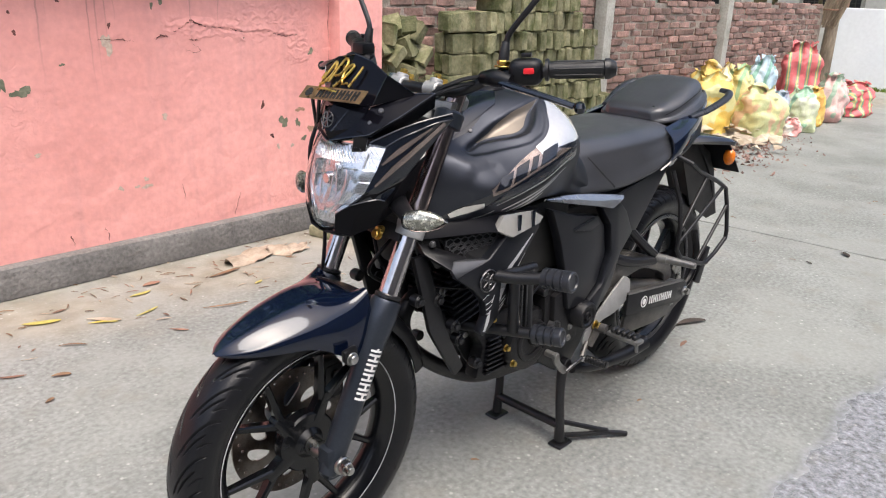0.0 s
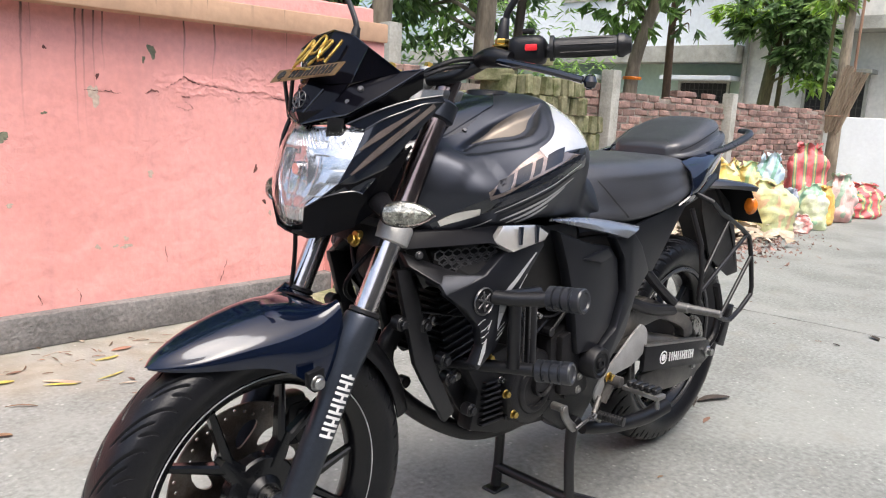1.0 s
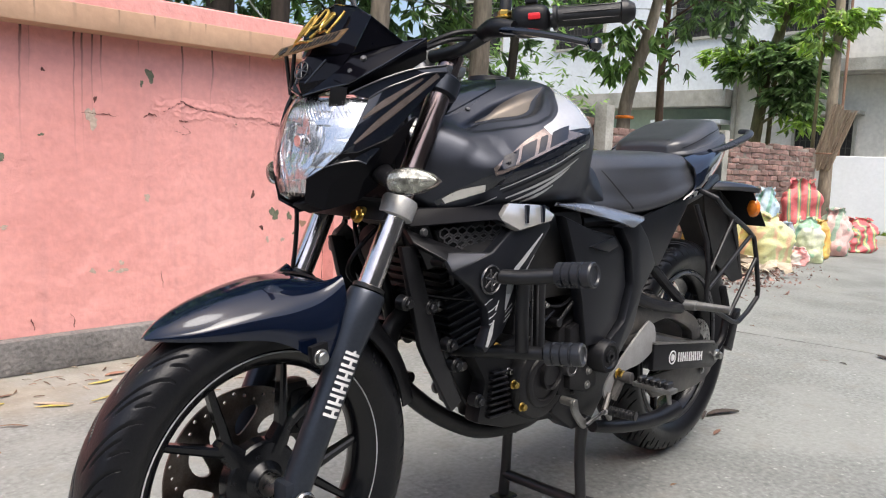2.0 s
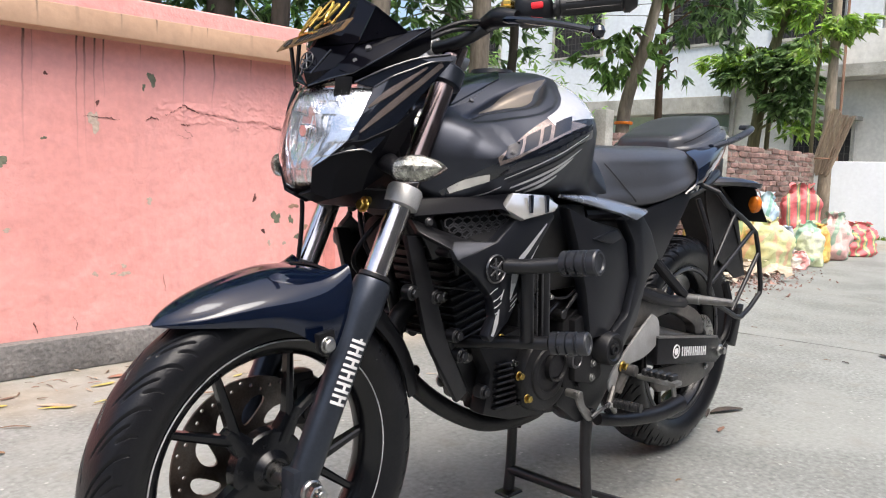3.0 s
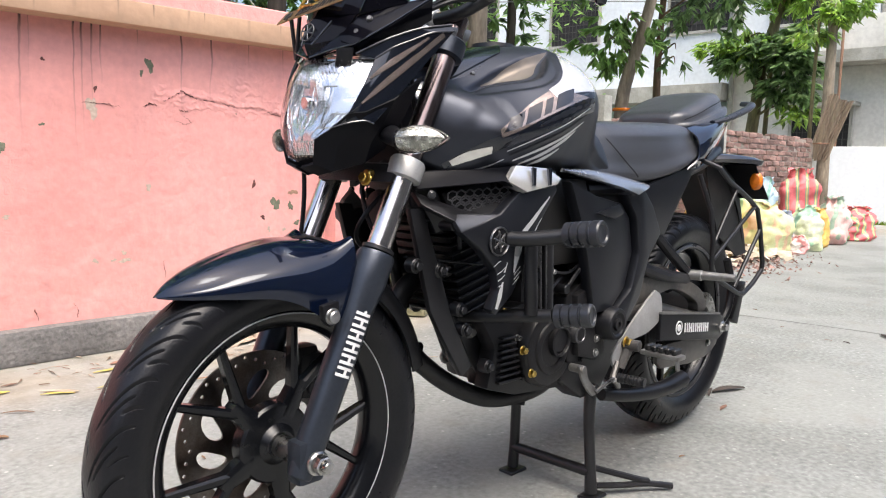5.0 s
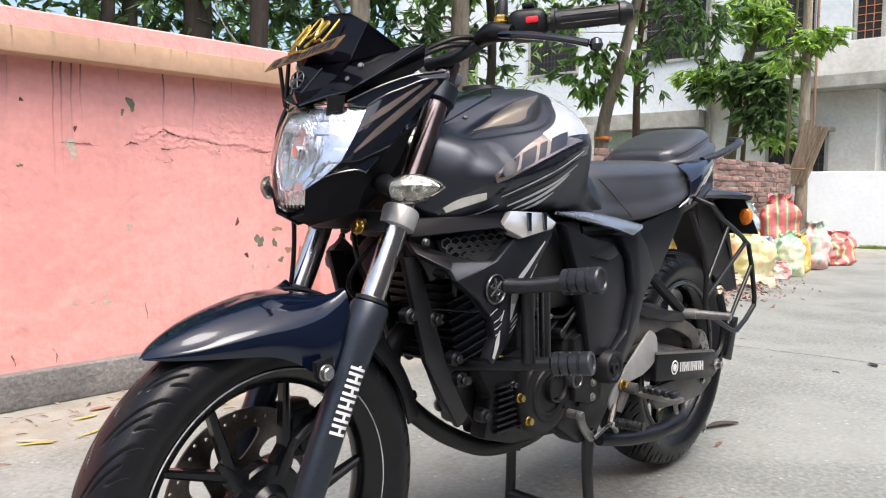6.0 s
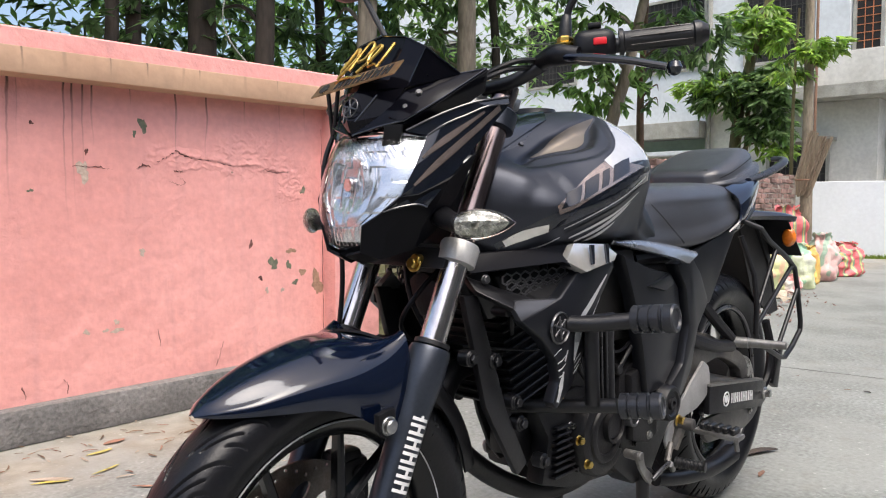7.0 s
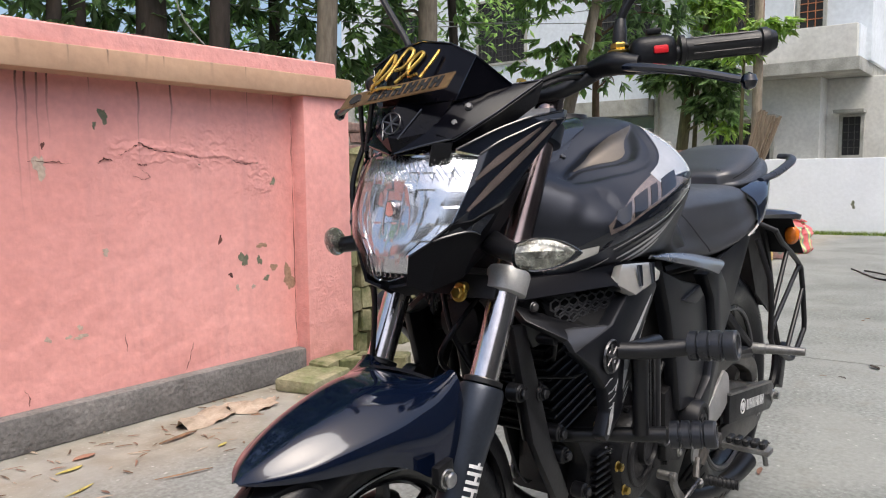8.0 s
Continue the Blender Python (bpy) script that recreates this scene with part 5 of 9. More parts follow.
def tank_row(x, n=56):
    xs = [r[0] for r in TANK_T][::-1]
    # smooth values between the stations
    def val(j):
        col = [r[j] for r in TANK_T][::-1]
        i = max(0, min(len(xs) - 2, int(np.searchsorted(xs, x)) - 1))
        t = (x - xs[i]) / (xs[i + 1] - xs[i])
        a, b = col[i], col[i + 1]
        m0 = (col[i + 1] - col[max(0, i - 1)]) / (xs[i + 1] - xs[max(0, i - 1)]) * (xs[i + 1] - xs[i])
        m1 = (col[min(len(xs) - 1, i + 2)] - col[i]) / (xs[min(len(xs) - 1, i + 2)] - xs[i]) * (xs[i + 1] - xs[i])
        return (2 * t ** 3 - 3 * t * t + 1) * a + (t ** 3 - 2 * t * t + t) * m0 + (3 * t * t - 2 * t ** 3) * b + (t ** 3 - t * t) * m1
    zt, ys, zs, ym, zm, yb, zb = (val(j) for j in range(1, 8))
    half = [(0, 0, zt), (0, 0.55 * ys, zt - 0.15 * (zt - zs)), (0, ys, zs), (0, ys * 0.42 + ym * 0.58 + 0.004, zs * 0.5 + zm * 0.5 + 0.008), (0, ym, zm),
            (0, ym * 0.62 + yb * 0.38, zm * 0.45 + zb * 0.55), (0, yb, zb), (0, yb * 0.4, zb - 0.01), (0, 0, zb - 0.01)]
    line = spline(half, 14)
    return [Vector((x, p.y, p.z)) for p in line]


def poly_depth(px, pz, poly):
    """How far inside a polygon a point lies (0 outside)."""
    inside, best = False, 9.0
    n = len(poly)
    for i in range(n):
        (x0, z0), (x1, z1) = poly[i], poly[(i + 1) % n]
        if (z0 > pz) != (z1 > pz) and px < (x1 - x0) * (pz - z0) / (z1 - z0) + x0:
            inside = not inside
        dx, dz = x1 - x0, z1 - z0
        t = max(0.0, min(1.0, ((px - x0) * dx + (pz - z0) * dz) / (dx * dx + dz * dz)))
        best = min(best, math.hypot(px - x0 - t * dx, pz - z0 - t * dz))
    return best if inside else 0.0


# outlines on the shoulder, as seen from the side (x, z)
RECESS = [(1.000, 0.884), (0.949, 0.907), (0.900, 0.932), (0.850, 0.954), (0.800, 0.970), (0.757, 0.979), (0.782, 0.955), (0.806, 0.927), (0.829, 0.909), (0.862, 0.894), (0.890, 0.887), (0.925, 0.881), (0.955, 0.875), (0.985, 0.872)]
FLOOR = [(0.992, 0.884), (0.949, 0.905), (0.900, 0.930), (0.850, 0.952), (0.800, 0.968), (0.770, 0.974), (0.800, 0.950), (0.826, 0.930), (0.850, 0.915), (0.876, 0.907), (0.912, 0.901), (0.945, 0.894), (0.975, 0.882)]
HOLLOW = [(1.000, 0.866), (1.018, 0.846), (1.030, 0.820), (1.034, 0.785), (1.000, 0.768), (0.960, 0.790), (0.935, 0.825), (0.945, 0.866), (0.965, 0.874)]

def ease(t):
    t = max(0.0, min(1.0, t))
    return t * t * (3 - 2 * t)


def tank_bm(n=250, m=150):
    """The shell; a pocket is pressed into either shoulder, and a shallow hollow into the flank ahead of it."""
    rows = []
    for i in range(n + 1):
        x = 1.080 + (0.520 - 1.080) * i / n
        line = tank_row(x)
        top = len(line) - 1
        fs = [top * 0.72 * k / (m - 30) for k in range(m - 30)] + [top * (0.72 + 0.28 * k / 30) for k in range(31)]
        h = [at_index(line, f) for f in fs]
        out = []
        for k, p in enumerate(h):
            q = p.copy()
            if x > 0.74 and p.z > 0.76 and 0 < k < len(h) - 1 and p.y > 0.05:
                t = h[k + 1] - h[k - 1]
                nrm = Vector((0, t.z, -t.y)).normalized()
                fl = poly_depth(x, p.z, FLOOR)
                q += nrm * (0.0045 * ease(poly_depth(x, p.z, RECESS) / 0.007) + 0.0105 * ease(fl / 0.009) + 0.0050 * ease(poly_depth(x, p.z, HOLLOW) / 0.022))
            out.append(q)
        rows.append([Vector((p.x, -p.y, p.z)) for p in out[::-1]] + out[1:-1])
    return skin(rows, closed=True, caps=True)


tank = part("fuel_tank", tank_bm(), M["tank"], bike, "matt black fuel tank with chrome and grey graphics", sharp=28)
tank.data.materials.append(M["gloss"])
for f in tank.data.polygons:
    c = f.center
    if c.x > 0.86 and c.z > 0.84 and abs(c.y) < float(np.interp(c.x, [0.86, 0.953, 1.0, 1.08], [0.070, 0.0865, 0.080, 0.05])):
        f.material_index = 1
tbv = tree_of(tank)
cover_rows = []
for i in range(25):
    x = 1.078 + (0.80 - 1.078) * i / 24
    w = 0.079 if i < 19 else 0.079 - 0.011 * (i - 18)
    row = []
    for k in range(13):
        y = w * (k / 6 - 1)
        hit, nr, _, _ = tbv.ray_cast(Vector((x, y, 1.3)), Vector((0, 0, -1)))
        row.append((hit or Vector((x, y, 0.9))) + Vector((0, 0, 0.004 + 0.002 * math.cos(y * 20))))
    cover_rows.append(row)
part("tank_cover", skin(cover_rows, 0.006), M["gloss"], tank, "glossy black centre cover", sharp=50)
part("fuel_cap", lathe([(0.985, 0.044), (0.992, 0.042), (0.994, 0.03), (0.994, 0.002)], (0.80, 0, 0), "z", 32), M["plastic"], tank)
for sy in (1, -1):
    hit, nr, _, _ = tbv.ray_cast(Vector((0.953, sy * 0.086, 1.3)), Vector((0, 0, -1)))
    part("tank_screw", bolt(hit - nr * 0.001, nr, 0.0046, 0.004, 14), M["ring"], tank)
for sy in (1, -1):
    for pts, ws, m_, lab in (
            ([(1.045, 0.746), (0.990, 0.782), (0.955, 0.801), (0.918, 0.817), (0.838, 0.849), (0.745, 0.876)], [0.012, 0.024, 0.028, 0.032, 0.040, 0.040], "gloss", "glossy black band"),
            ([(1.036, 0.752), (1.012, 0.766), (0.985, 0.777)], [0.010, 0.017, 0.013], "flash", "bright silver flash"),
            ([(0.958, 0.776), (0.900, 0.802), (0.838, 0.829), (0.762, 0.862)], [0.002, 0.003, 0.003, 0.002], "silver", "grey hairline"),
            ([(0.945, 0.768), (0.891, 0.790), (0.822, 0.818), (0.762, 0.849)], [0.003, 0.008, 0.010, 0.006], "grab", "dark mesh strip"),
            ([(0.935, 0.760), (0.870, 0.786), (0.815, 0.811), (0.772, 0.836)], [0.003, 0.006, 0.006, 0.002], "silver", "grey stripe"),
            ([(0.918, 0.754), (0.868, 0.774), (0.815, 0.802), (0.790, 0.818)], [0.003, 0.007, 0.008, 0.002], "silver", "grey stripe"),
            ([(0.895, 0.752), (0.862, 0.764), (0.825, 0.784)], [0.003, 0.008, 0.003], "silver", "grey stripe"),
            ([(1.040, 0.732), (0.984, 0.747), (0.955, 0.762)], [0.003, 0.003, 0.002], "silver", "grey stripe")):
        d = decal(tbv, pts, ws, side=sy, lift=0.0006 if m_ == "gloss" else (0.0010 if m_ == "flash" else 0.0014))
        if len(d.verts):
            part("graphic", d, M[m_], tank, lab)
    part("graphic", inlay(tbv, [(0.748, 0.979), (0.766, 0.964), (0.787, 0.946), (0.807, 0.923), (0.830, 0.905), (0.862, 0.888)], [(0.704, 0.912), (0.722, 0.899), (0.745, 0.893), (0.780, 0.890), (0.815, 0.884), (0.856, 0.874)], 0.0010, 48, 12, sy), M["flash"], tank, "bright silver flash")
    part("graphic", inlay(tbv, [(0.856, 0.889), (0.880, 0.877), (0.915, 0.857), (0.950, 0.834), (0.980, 0.812)], [(0.770, 0.880), (0.825, 0.864), (0.880, 0.842), (0.935, 0.817), (0.976, 0.798)], 0.0008, 40, 6, sy), M["bronze"], tank, "dark bronze band")
    # pale skin on the pocket floor stands in for its grazing reflection
    part("pocket_sheen", inlay(tbv, [(0.950, 0.893), (0.915, 0.908), (0.885, 0.929), (0.845, 0.949), (0.810, 0.961), (0.772, 0.971)], [(0.948, 0.891), (0.897, 0.903), (0.868, 0.909), (0.845, 0.919), (0.826, 0.933), (0.790, 0.957)], 0.0010, 60, 14, sy), M["pocket"], tank, "bronze-grey skin painted for the pocket floor's reflection")
    # the lettering, as plain slanted blocks
    zt, zb = ([0.776, 0.828, 0.864, 0.895, 0.920, 0.954], [0.902, 0.888, 0.874, 0.862, 0.850, 0.833]), ([0.776, 0.805, 0.855, 0.886, 0.918, 0.970], [0.884, 0.876, 0.857, 0.844, 0.829, 0.807])
    for xa, xb in ((0.966, 0.936), (0.928, 0.896), (0.888, 0.872), (0.862, 0.818)):
        top = [(x - 0.010, float(np.interp(x - 0.010, *zt))) for x in (xa, (xa + xb) / 2, xb)]
        low = [(x + 0.008, float(np.interp(x + 0.008, *zb))) for x in (xa, (xa + xb) / 2, xb)]
        part("graphic_block", inlay(tbv, top, low, 0.0017, 6, 4, sy), M["gloss"], tank)
# ---- seats and tail ----
def pad_bm(table, n=44):
    """A seat cushion through stations of (x, top z, crease y, crease z, foot y, foot z)."""
    xs = [r[0] for r in table]
    rows = []
    line = [spline([(r[0], r[j], 0) for r in table], 8) for j in range(1, 6)]
    for i in range(len(line[0])):
        x = line[0][i].x
        zt, yc, zc, yb, zb = (line[j][i].y for j in range(5))
        mid = (yc * 0.35 + yb * 0.65 + 0.004, zc * 0.40 + zb * 0.60)
        half = [(0, 0, zt), (0, 0.5 * yc, zt - 0.06 * (zt - zc)), (0, 0.82 * yc, zt - 0.30 * (zt - zc)), (0, yc, zc), (0, yc + (mid[0] - yc) * 0.45, zc - 0.022), (0, mid[0], mid[1]), (0, yb, zb), (0, 0.5 * yb, zb - 0.004), (0, 0, zb - 0.004)]
        h = [Vector((x, p.y, p.z)) for p in spline(half, 6)]
        rows.append([Vector((p.x, -p.y, p.z)) for p in h[::-1]] + h[1:-1])
    return skin(rows, closed=True, caps=True)


seat = part("seat", pad_bm([(0.668, 0.885, 0.085, 0.862, 0.130, 0.735), (0.640, 0.866, 0.090, 0.838, 0.132, 0.730), (0.590, 0.856, 0.104, 0.826, 0.137, 0.725), (0.529, 0.855, 0.122, 0.826, 0.144, 0.722), (0.45, 0.857, 0.136, 0.828, 0.150, 0.720), (0.38, 0.859, 0.142, 0.831, 0.157, 0.727),
                            (0.30, 0.862, 0.146, 0.836, 0.168, 0.746), (0.235, 0.863, 0.144, 0.840, 0.170, 0.770), (0.185, 0.860, 0.134, 0.842, 0.158, 0.800), (0.155, 0.852, 0.115, 0.842, 0.135, 0.818)]), M["seat"], bike, "black leatherette rider seat", sharp=60)
pil = part("pillion_seat", pad_bm([(0.176, 0.866, 0.058, 0.862, 0.066, 0.850), (0.174, 0.884, 0.070, 0.877, 0.082, 0.850), (0.155, 0.898, 0.090, 0.886, 0.106, 0.853), (0.115, 0.913, 0.104, 0.894, 0.122, 0.858), (0.06, 0.932, 0.111, 0.914, 0.132, 0.866),
                                   (0.0, 0.952, 0.106, 0.932, 0.130, 0.882), (-0.055, 0.962, 0.092, 0.943, 0.114, 0.902), (-0.088, 0.957, 0.074, 0.942, 0.094, 0.915), (-0.100, 0.945, 0.06, 0.936, 0.08, 0.920)]), M["seat"], bike, "black leatherette pillion seat", sharp=60)
sv = tree_of(seat)
pv = tree_of(pil)
for sy in (1, -1):
    part("seam", decal(sv, [(0.556, 0.812), (0.520, 0.775), (0.468, 0.729)], [0.003, 0.004, 0.005], side=sy, lift=0.0008), M["hole"], seat)
    part("seam", decal(pv, [(0.150, 0.874), (0.105, 0.890), (0.04, 0.914), (-0.05, 0.936)], [0.002, 0.002, 0.002, 0.002], side=sy, lift=0.0008), M["hole"], pil)

tail_rows = [
    [(0.272, 0.174, 0.747), (0.205, 0.172, 0.756), (0.130, 0.158, 0.780), (0.02, 0.132, 0.815), (-0.065, 0.106, 0.842)],
    [(0.236, 0.185, 0.776), (0.185, 0.183, 0.794), (0.120, 0.172, 0.818), (0.02, 0.144, 0.850), (-0.075, 0.110, 0.872)],
    [(0.226, 0.174, 0.822), (0.165, 0.176, 0.842), (0.105, 0.164, 0.860), (0.02, 0.144, 0.878), (-0.085, 0.104, 0.900)],
    [(0.205, 0.132, 0.850), (0.140, 0.132, 0.862), (0.085, 0.128, 0.872), (0.00, 0.116, 0.886), (-0.085, 0.080, 0.906)]]
sided("tail_cowl", smooth_skin(tail_rows, 0.004, 5, 4), M["blue_gloss"], bike, "glossy dark blue tail cowl", sharp=60)
part("tail_filler", join(box(-0.10, 0.30, -0.10, 0.10, 0.76, 0.86, 0.02)), M["plastic"], bike)
for sy in (1, -1):
    part("grab_rail", tube([(0.085, sy * 0.142, 0.868), (0.02, sy * 0.160, 0.885), (-0.06, sy * 0.172, 0.912), (-0.105, sy * 0.160, 0.926), (-0.115, sy * 0.130, 0.930)], [0.010, 0.013, 0.013, 0.011, 0.009], 12, 6, flat=0.7), M["grab"], bike, "dark grey cast grab rail")
tl_rows = []
for x, z, w, h in ((-0.03, 0.776, 0.100, 0.022), (-0.09, 0.778, 0.140, 0.018), (-0.14, 0.777, 0.168, 0.015), (-0.172, 0.774, 0.180, 0.011), (-0.200, 0.771, 0.160, 0.006), (-0.215, 0.769, 0.10, 0.003)):
    tl_rows.append([(x, -w, z), (x, -w * 0.8, z + h * 0.75), (x, 0, z + h), (x, w * 0.8, z + h * 0.75), (x, w, z)])
part("tail_light", smooth_skin(tl_rows, 0.014, 4, 4), M["gloss"], bike, "black-topped tail light", sharp=50)
part("plate_bracket", join(box(-0.20, -0.06, -0.05, 0.05, 0.745, 0.785, 0.008), slab([(-0.190, -0.150, 0.762), (-0.190, 0.150, 0.762), (-0.256, 0.168, 0.662), (-0.256, -0.168, 0.662)], 0.004, 0.001)), M["plastic"], bike)
for sy in (1, -1):
    part("rear_indicator", moved(lathe([(0, 0.024), (0.006, 0.024), (0.014, 0.018), (0.018, 0.004)], (0, 0, 0), "x", 24), Matrix.Translation((-0.216, sy * 0.146, 0.716)) @ Matrix.Diagonal((1, 0.8, 1.1, 1))), M["orange"], bike, "amber rear turn signal")
inner = [[(-0.06, -0.085, 0.80), (-0.05, 0, 0.81), (-0.06, 0.085, 0.80)], [(-0.14, -0.09, 0.74), (-0.15, 0, 0.745), (-0.14, 0.09, 0.74)], [(-0.255, -0.085, 0.62), (-0.27, 0, 0.62), (-0.255, 0.085, 0.62)], [(-0.320, -0.08, 0.50), (-0.330, 0, 0.495), (-0.320, 0.08, 0.50)]]
part("rear_mudguard", smooth_skin(inner, 0.005, 5, 4), M["plastic_dark"], bike, "black plastic rear mudguard")
part("mudguard_side", join(slab([(-0.03, 0.075, 0.79), (-0.13, 0.08, 0.765), (-0.245, 0.08, 0.704), (-0.335, 0.08, 0.491), (-0.268, 0.08, 0.486), (-0.127, 0.08, 0.559), (-0.05, 0.078, 0.70)], 0.005)), M["plastic_dark"], bike, smooth=False)

# ---- rear wheel and swing arm ----
rw = wheel("rear_wheel", RA, 0.305, 0.070, 0.050, 5, radians(80), 0.06, 0.08)
part("rim_lip", lathe([(0.048, 0.206), (0.0535, 0.2075), (0.0555, 0.213), (0.0535, 0.2165), (0.050, 0.2165)], RA, "y", 96, closed=True), M["ring"], rw, "worn grey rim lip")
part("sprocket", disc_bm(RA, 0.100, 0.05, 0.088, 0.005, 24, 10), M["steel"], rw)
part("brake_drum", lathe([(-0.10, 0.02), (-0.10, 0.075), (-0.06, 0.085), (0.085, 0.08), (0.085, 0.02)], RA, "y", 40), M["engine"], rw)
part("swing_arm", join(
    tube([(0.54, 0.112, 0.42), (0.40, 0.114, 0.415), (0.2, 0.118, 0.37), (0.0, 0.120, 0.325)], [0.034, 0.030, 0.026, 0.022], 14, 6),
    slab(spline([(0.430, 0.112, 0.478), (0.377, 0.112, 0.500), (0.330, 0.112, 0.518), (0.269, 0.112, 0.500), (0.200, 0.112, 0.474), (0.115, 0.112, 0.443), (0.072, 0.112, 0.414), (0.056, 0.112, 0.375), (0.100, 0.112, 0.372), (0.112, 0.112, 0.398), (0.170, 0.112, 0.426), (0.243, 0.112, 0.448), (0.300, 0.112, 0.446), (0.345, 0.112, 0.440), (0.430, 0.112, 0.430)], 3), 0.030, 0.008, out=(0, 1, 0)),
    tube([(0.54, -0.115, 0.42), (0.40, -0.118, 0.40), (0.2, -0.122, 0.37), (0.0, -0.122, 0.325)], [0.035, 0.032, 0.03, 0.024], 14, 6)), M["dusty"], bike, "dusty black swing arm")
part("chain_fin", slab([(0.290, 0.118, 0.305), (-0.060, 0.118, 0.296), (-0.050, 0.118, 0.258), (-0.010, 0.118, 0.240), (0.029, 0.118, 0.232), (0.116, 0.118, 0.230), (0.266, 0.118, 0.244), (0.290, 0.118, 0.262)], 0.012, 0.004, out=(0, 1, 0)), M["dusty"], bike, "dusty grey lower chain guard")
part("fin_bolt", bolt((0.010, 0.131, 0.272), (0, 1, 0), 0.008, 0.006), M["steel"], bike)
cc = part("chain_cover", slab([(0.345, 0.150, 0.405), (0.02, 0.150, 0.362), (-0.012, 0.150, 0.345), (-0.012, 0.150, 0.300), (0.02, 0.150, 0.288), (0.345, 0.150, 0.335)], 0.014, 0.004, out=(0, 1, 0)), M["plastic"], bike, "flat black chain cover with white lettering")
part("chain_cover_rim", join(slab([(0.345, 0.150, 0.4055), (0.02, 0.150, 0.3625), (0.02, 0.150, 0.3575), (0.345, 0.150, 0.4005)], 0.0165, out=(0, 1, 0))), M["alloy"], cc, smooth=False)
d0 = Vector((-0.325, 0, -0.043)).normalized()
up0 = Vector((0, 0, 1))
for k in range(6):
    q = Vector((0.222, 0.1645, 0.338)) + d0 * (0.0235 * k)
    w, h = d0 * 0.018, up0 * 0.024
    g = join(slab([q, q + w * 0.3, q + w * 0.3 + h, q + h], 0.0012, out=(0, 1, 0)), slab([q + w * 0.7, q + w, q + w + h, q + w * 0.7 + h], 0.0012, out=(0, 1, 0)))
    if k % 2:
        g = join(g, slab([q + h * 0.4, q + w + h * 0.4, q + w + h * 0.6, q + h * 0.6], 0.0013, out=(0, 1, 0)))
    part("letter_bar", g, M["white"], cc, smooth=False)
part("badge_ring", lathe([(0.1645, 0.0175), (0.166, 0.0175), (0.166, 0.0145), (0.1645, 0.0145)], (0.252, 0, 0.354), "y", 28, closed=True), M["white"], cc)
part("badge_disc", lathe([(0.1645, 0.009), (0.1662, 0.009), (0.1662, 0.001)], (0.252, 0, 0.354), "y", 20), M["white"], cc)
part("chain_adjuster", join(box(-0.03, 0.035, 0.128, 0.152, 0.29, 0.345, 0.006), rod((0, 0.15, 0.32), (0, 0.168, 0.32), 0.017, seg=6), rod((0, 0.165, 0.32), (0, 0.180, 0.32), 0.010)), M["steel"], bike, "steel rear axle nut")
# hugger stays and small rear guard
part("guard_stay", join(tube([(-0.02, 0.150, 0.325), (-0.06, 0.152, 0.36), (-0.075, 0.150, 0.43), (-0.05, 0.145, 0.50)], 0.011, 8, 4), slab([(-0.075, 0.140, 0.33), (-0.125, 0.140, 0.42), (-0.155, 0.140, 0.43), (-0.115, 0.140, 0.31)], 0.02, 0.004, out=(0, 1, 0))), M["plastic"], bike)

# ---- frame, side panels ----
for sy in (1, -1):
    part("down_tube", tube([(1.068, sy * 0.036, 0.74), (1.050, sy * 0.046, 0.672), (1.029, sy * 0.050, 0.598), (0.991, sy * 0.050, 0.467)], 0.0125, 12, 5), M["frame"], bike)
    hang = part("engine_hanger", slab([(1.122, sy * 0.090, 0.676), (1.088, sy * 0.090, 0.674), (1.012, sy * 0.090, 0.474), (0.955, sy * 0.090, 0.373), (0.982, sy * 0.090, 0.356), (1.048, sy * 0.090, 0.458), (1.068, sy * 0.090, 0.492)], 0.014, 0.005, out=(0, sy, 0)), M["frame"], bike, "black engine hanger plate")
    for x, z in ((1.106, 0.577), (1.048, 0.564), (0.992, 0.486), (0.977, 0.446), (0.910, 0.364)):
        part("hanger_bolt", join(rod((x, sy * 0.086, z), (x, sy * 0.108, z), 0.0135, seg=20), bolt((x, sy * 0.108, z), (0, sy, 0), 0.0085, 0.008)), M["frame"], hang)
    part("subframe_rail", tube([(0.60, sy * 0.10, 0.70), (0.35, sy * 0.12, 0.71), (0.10, sy * 0.12, 0.76), (-0.06, sy * 0.09, 0.80)], 0.016, 10, 4), M["frame"], bike)
    part("peg_stay", tube([(0.375, sy * 0.135, 0.615), (0.30, sy * 0.155, 0.545), (0.232, sy * 0.165, 0.495)], 0.013, 10, 4), M["frame"], bike)
    part("peg_stay", tube([(0.45, sy * 0.135, 0.535), (0.34, sy * 0.155, 0.495), (0.232, sy * 0.165, 0.478)], 0.015, 10, 4), M["frame"], bike)
    part("pillion_peg", join(rod((0.228, sy * 0.165, 0.487), (0.224, sy * 0.205, 0.488), 0.013), rod((0.224, sy * 0.200, 0.488), (0.215, sy * 0.285, 0.490), 0.0115, 0.009)), M["alloy"], bike, "bare alloy pillion footpeg")
    part("seat_stay", tube([(0.21, sy * 0.135, 0.745), (0.29, sy * 0.135, 0.655), (0.36, sy * 0.135, 0.575)], 0.012, 8, 3), M["frame"], bike)


def panel(pts, y, thick=0.012, bevel=0.004):
    """A side cover: (x, z[, extra y]) corners at the distance y from the middle."""
    return slab([(p[0], y + (p[2] if len(p) > 2 else 0.0), p[1]) for p in pts], thick, bevel, out=(0, -1, 0))


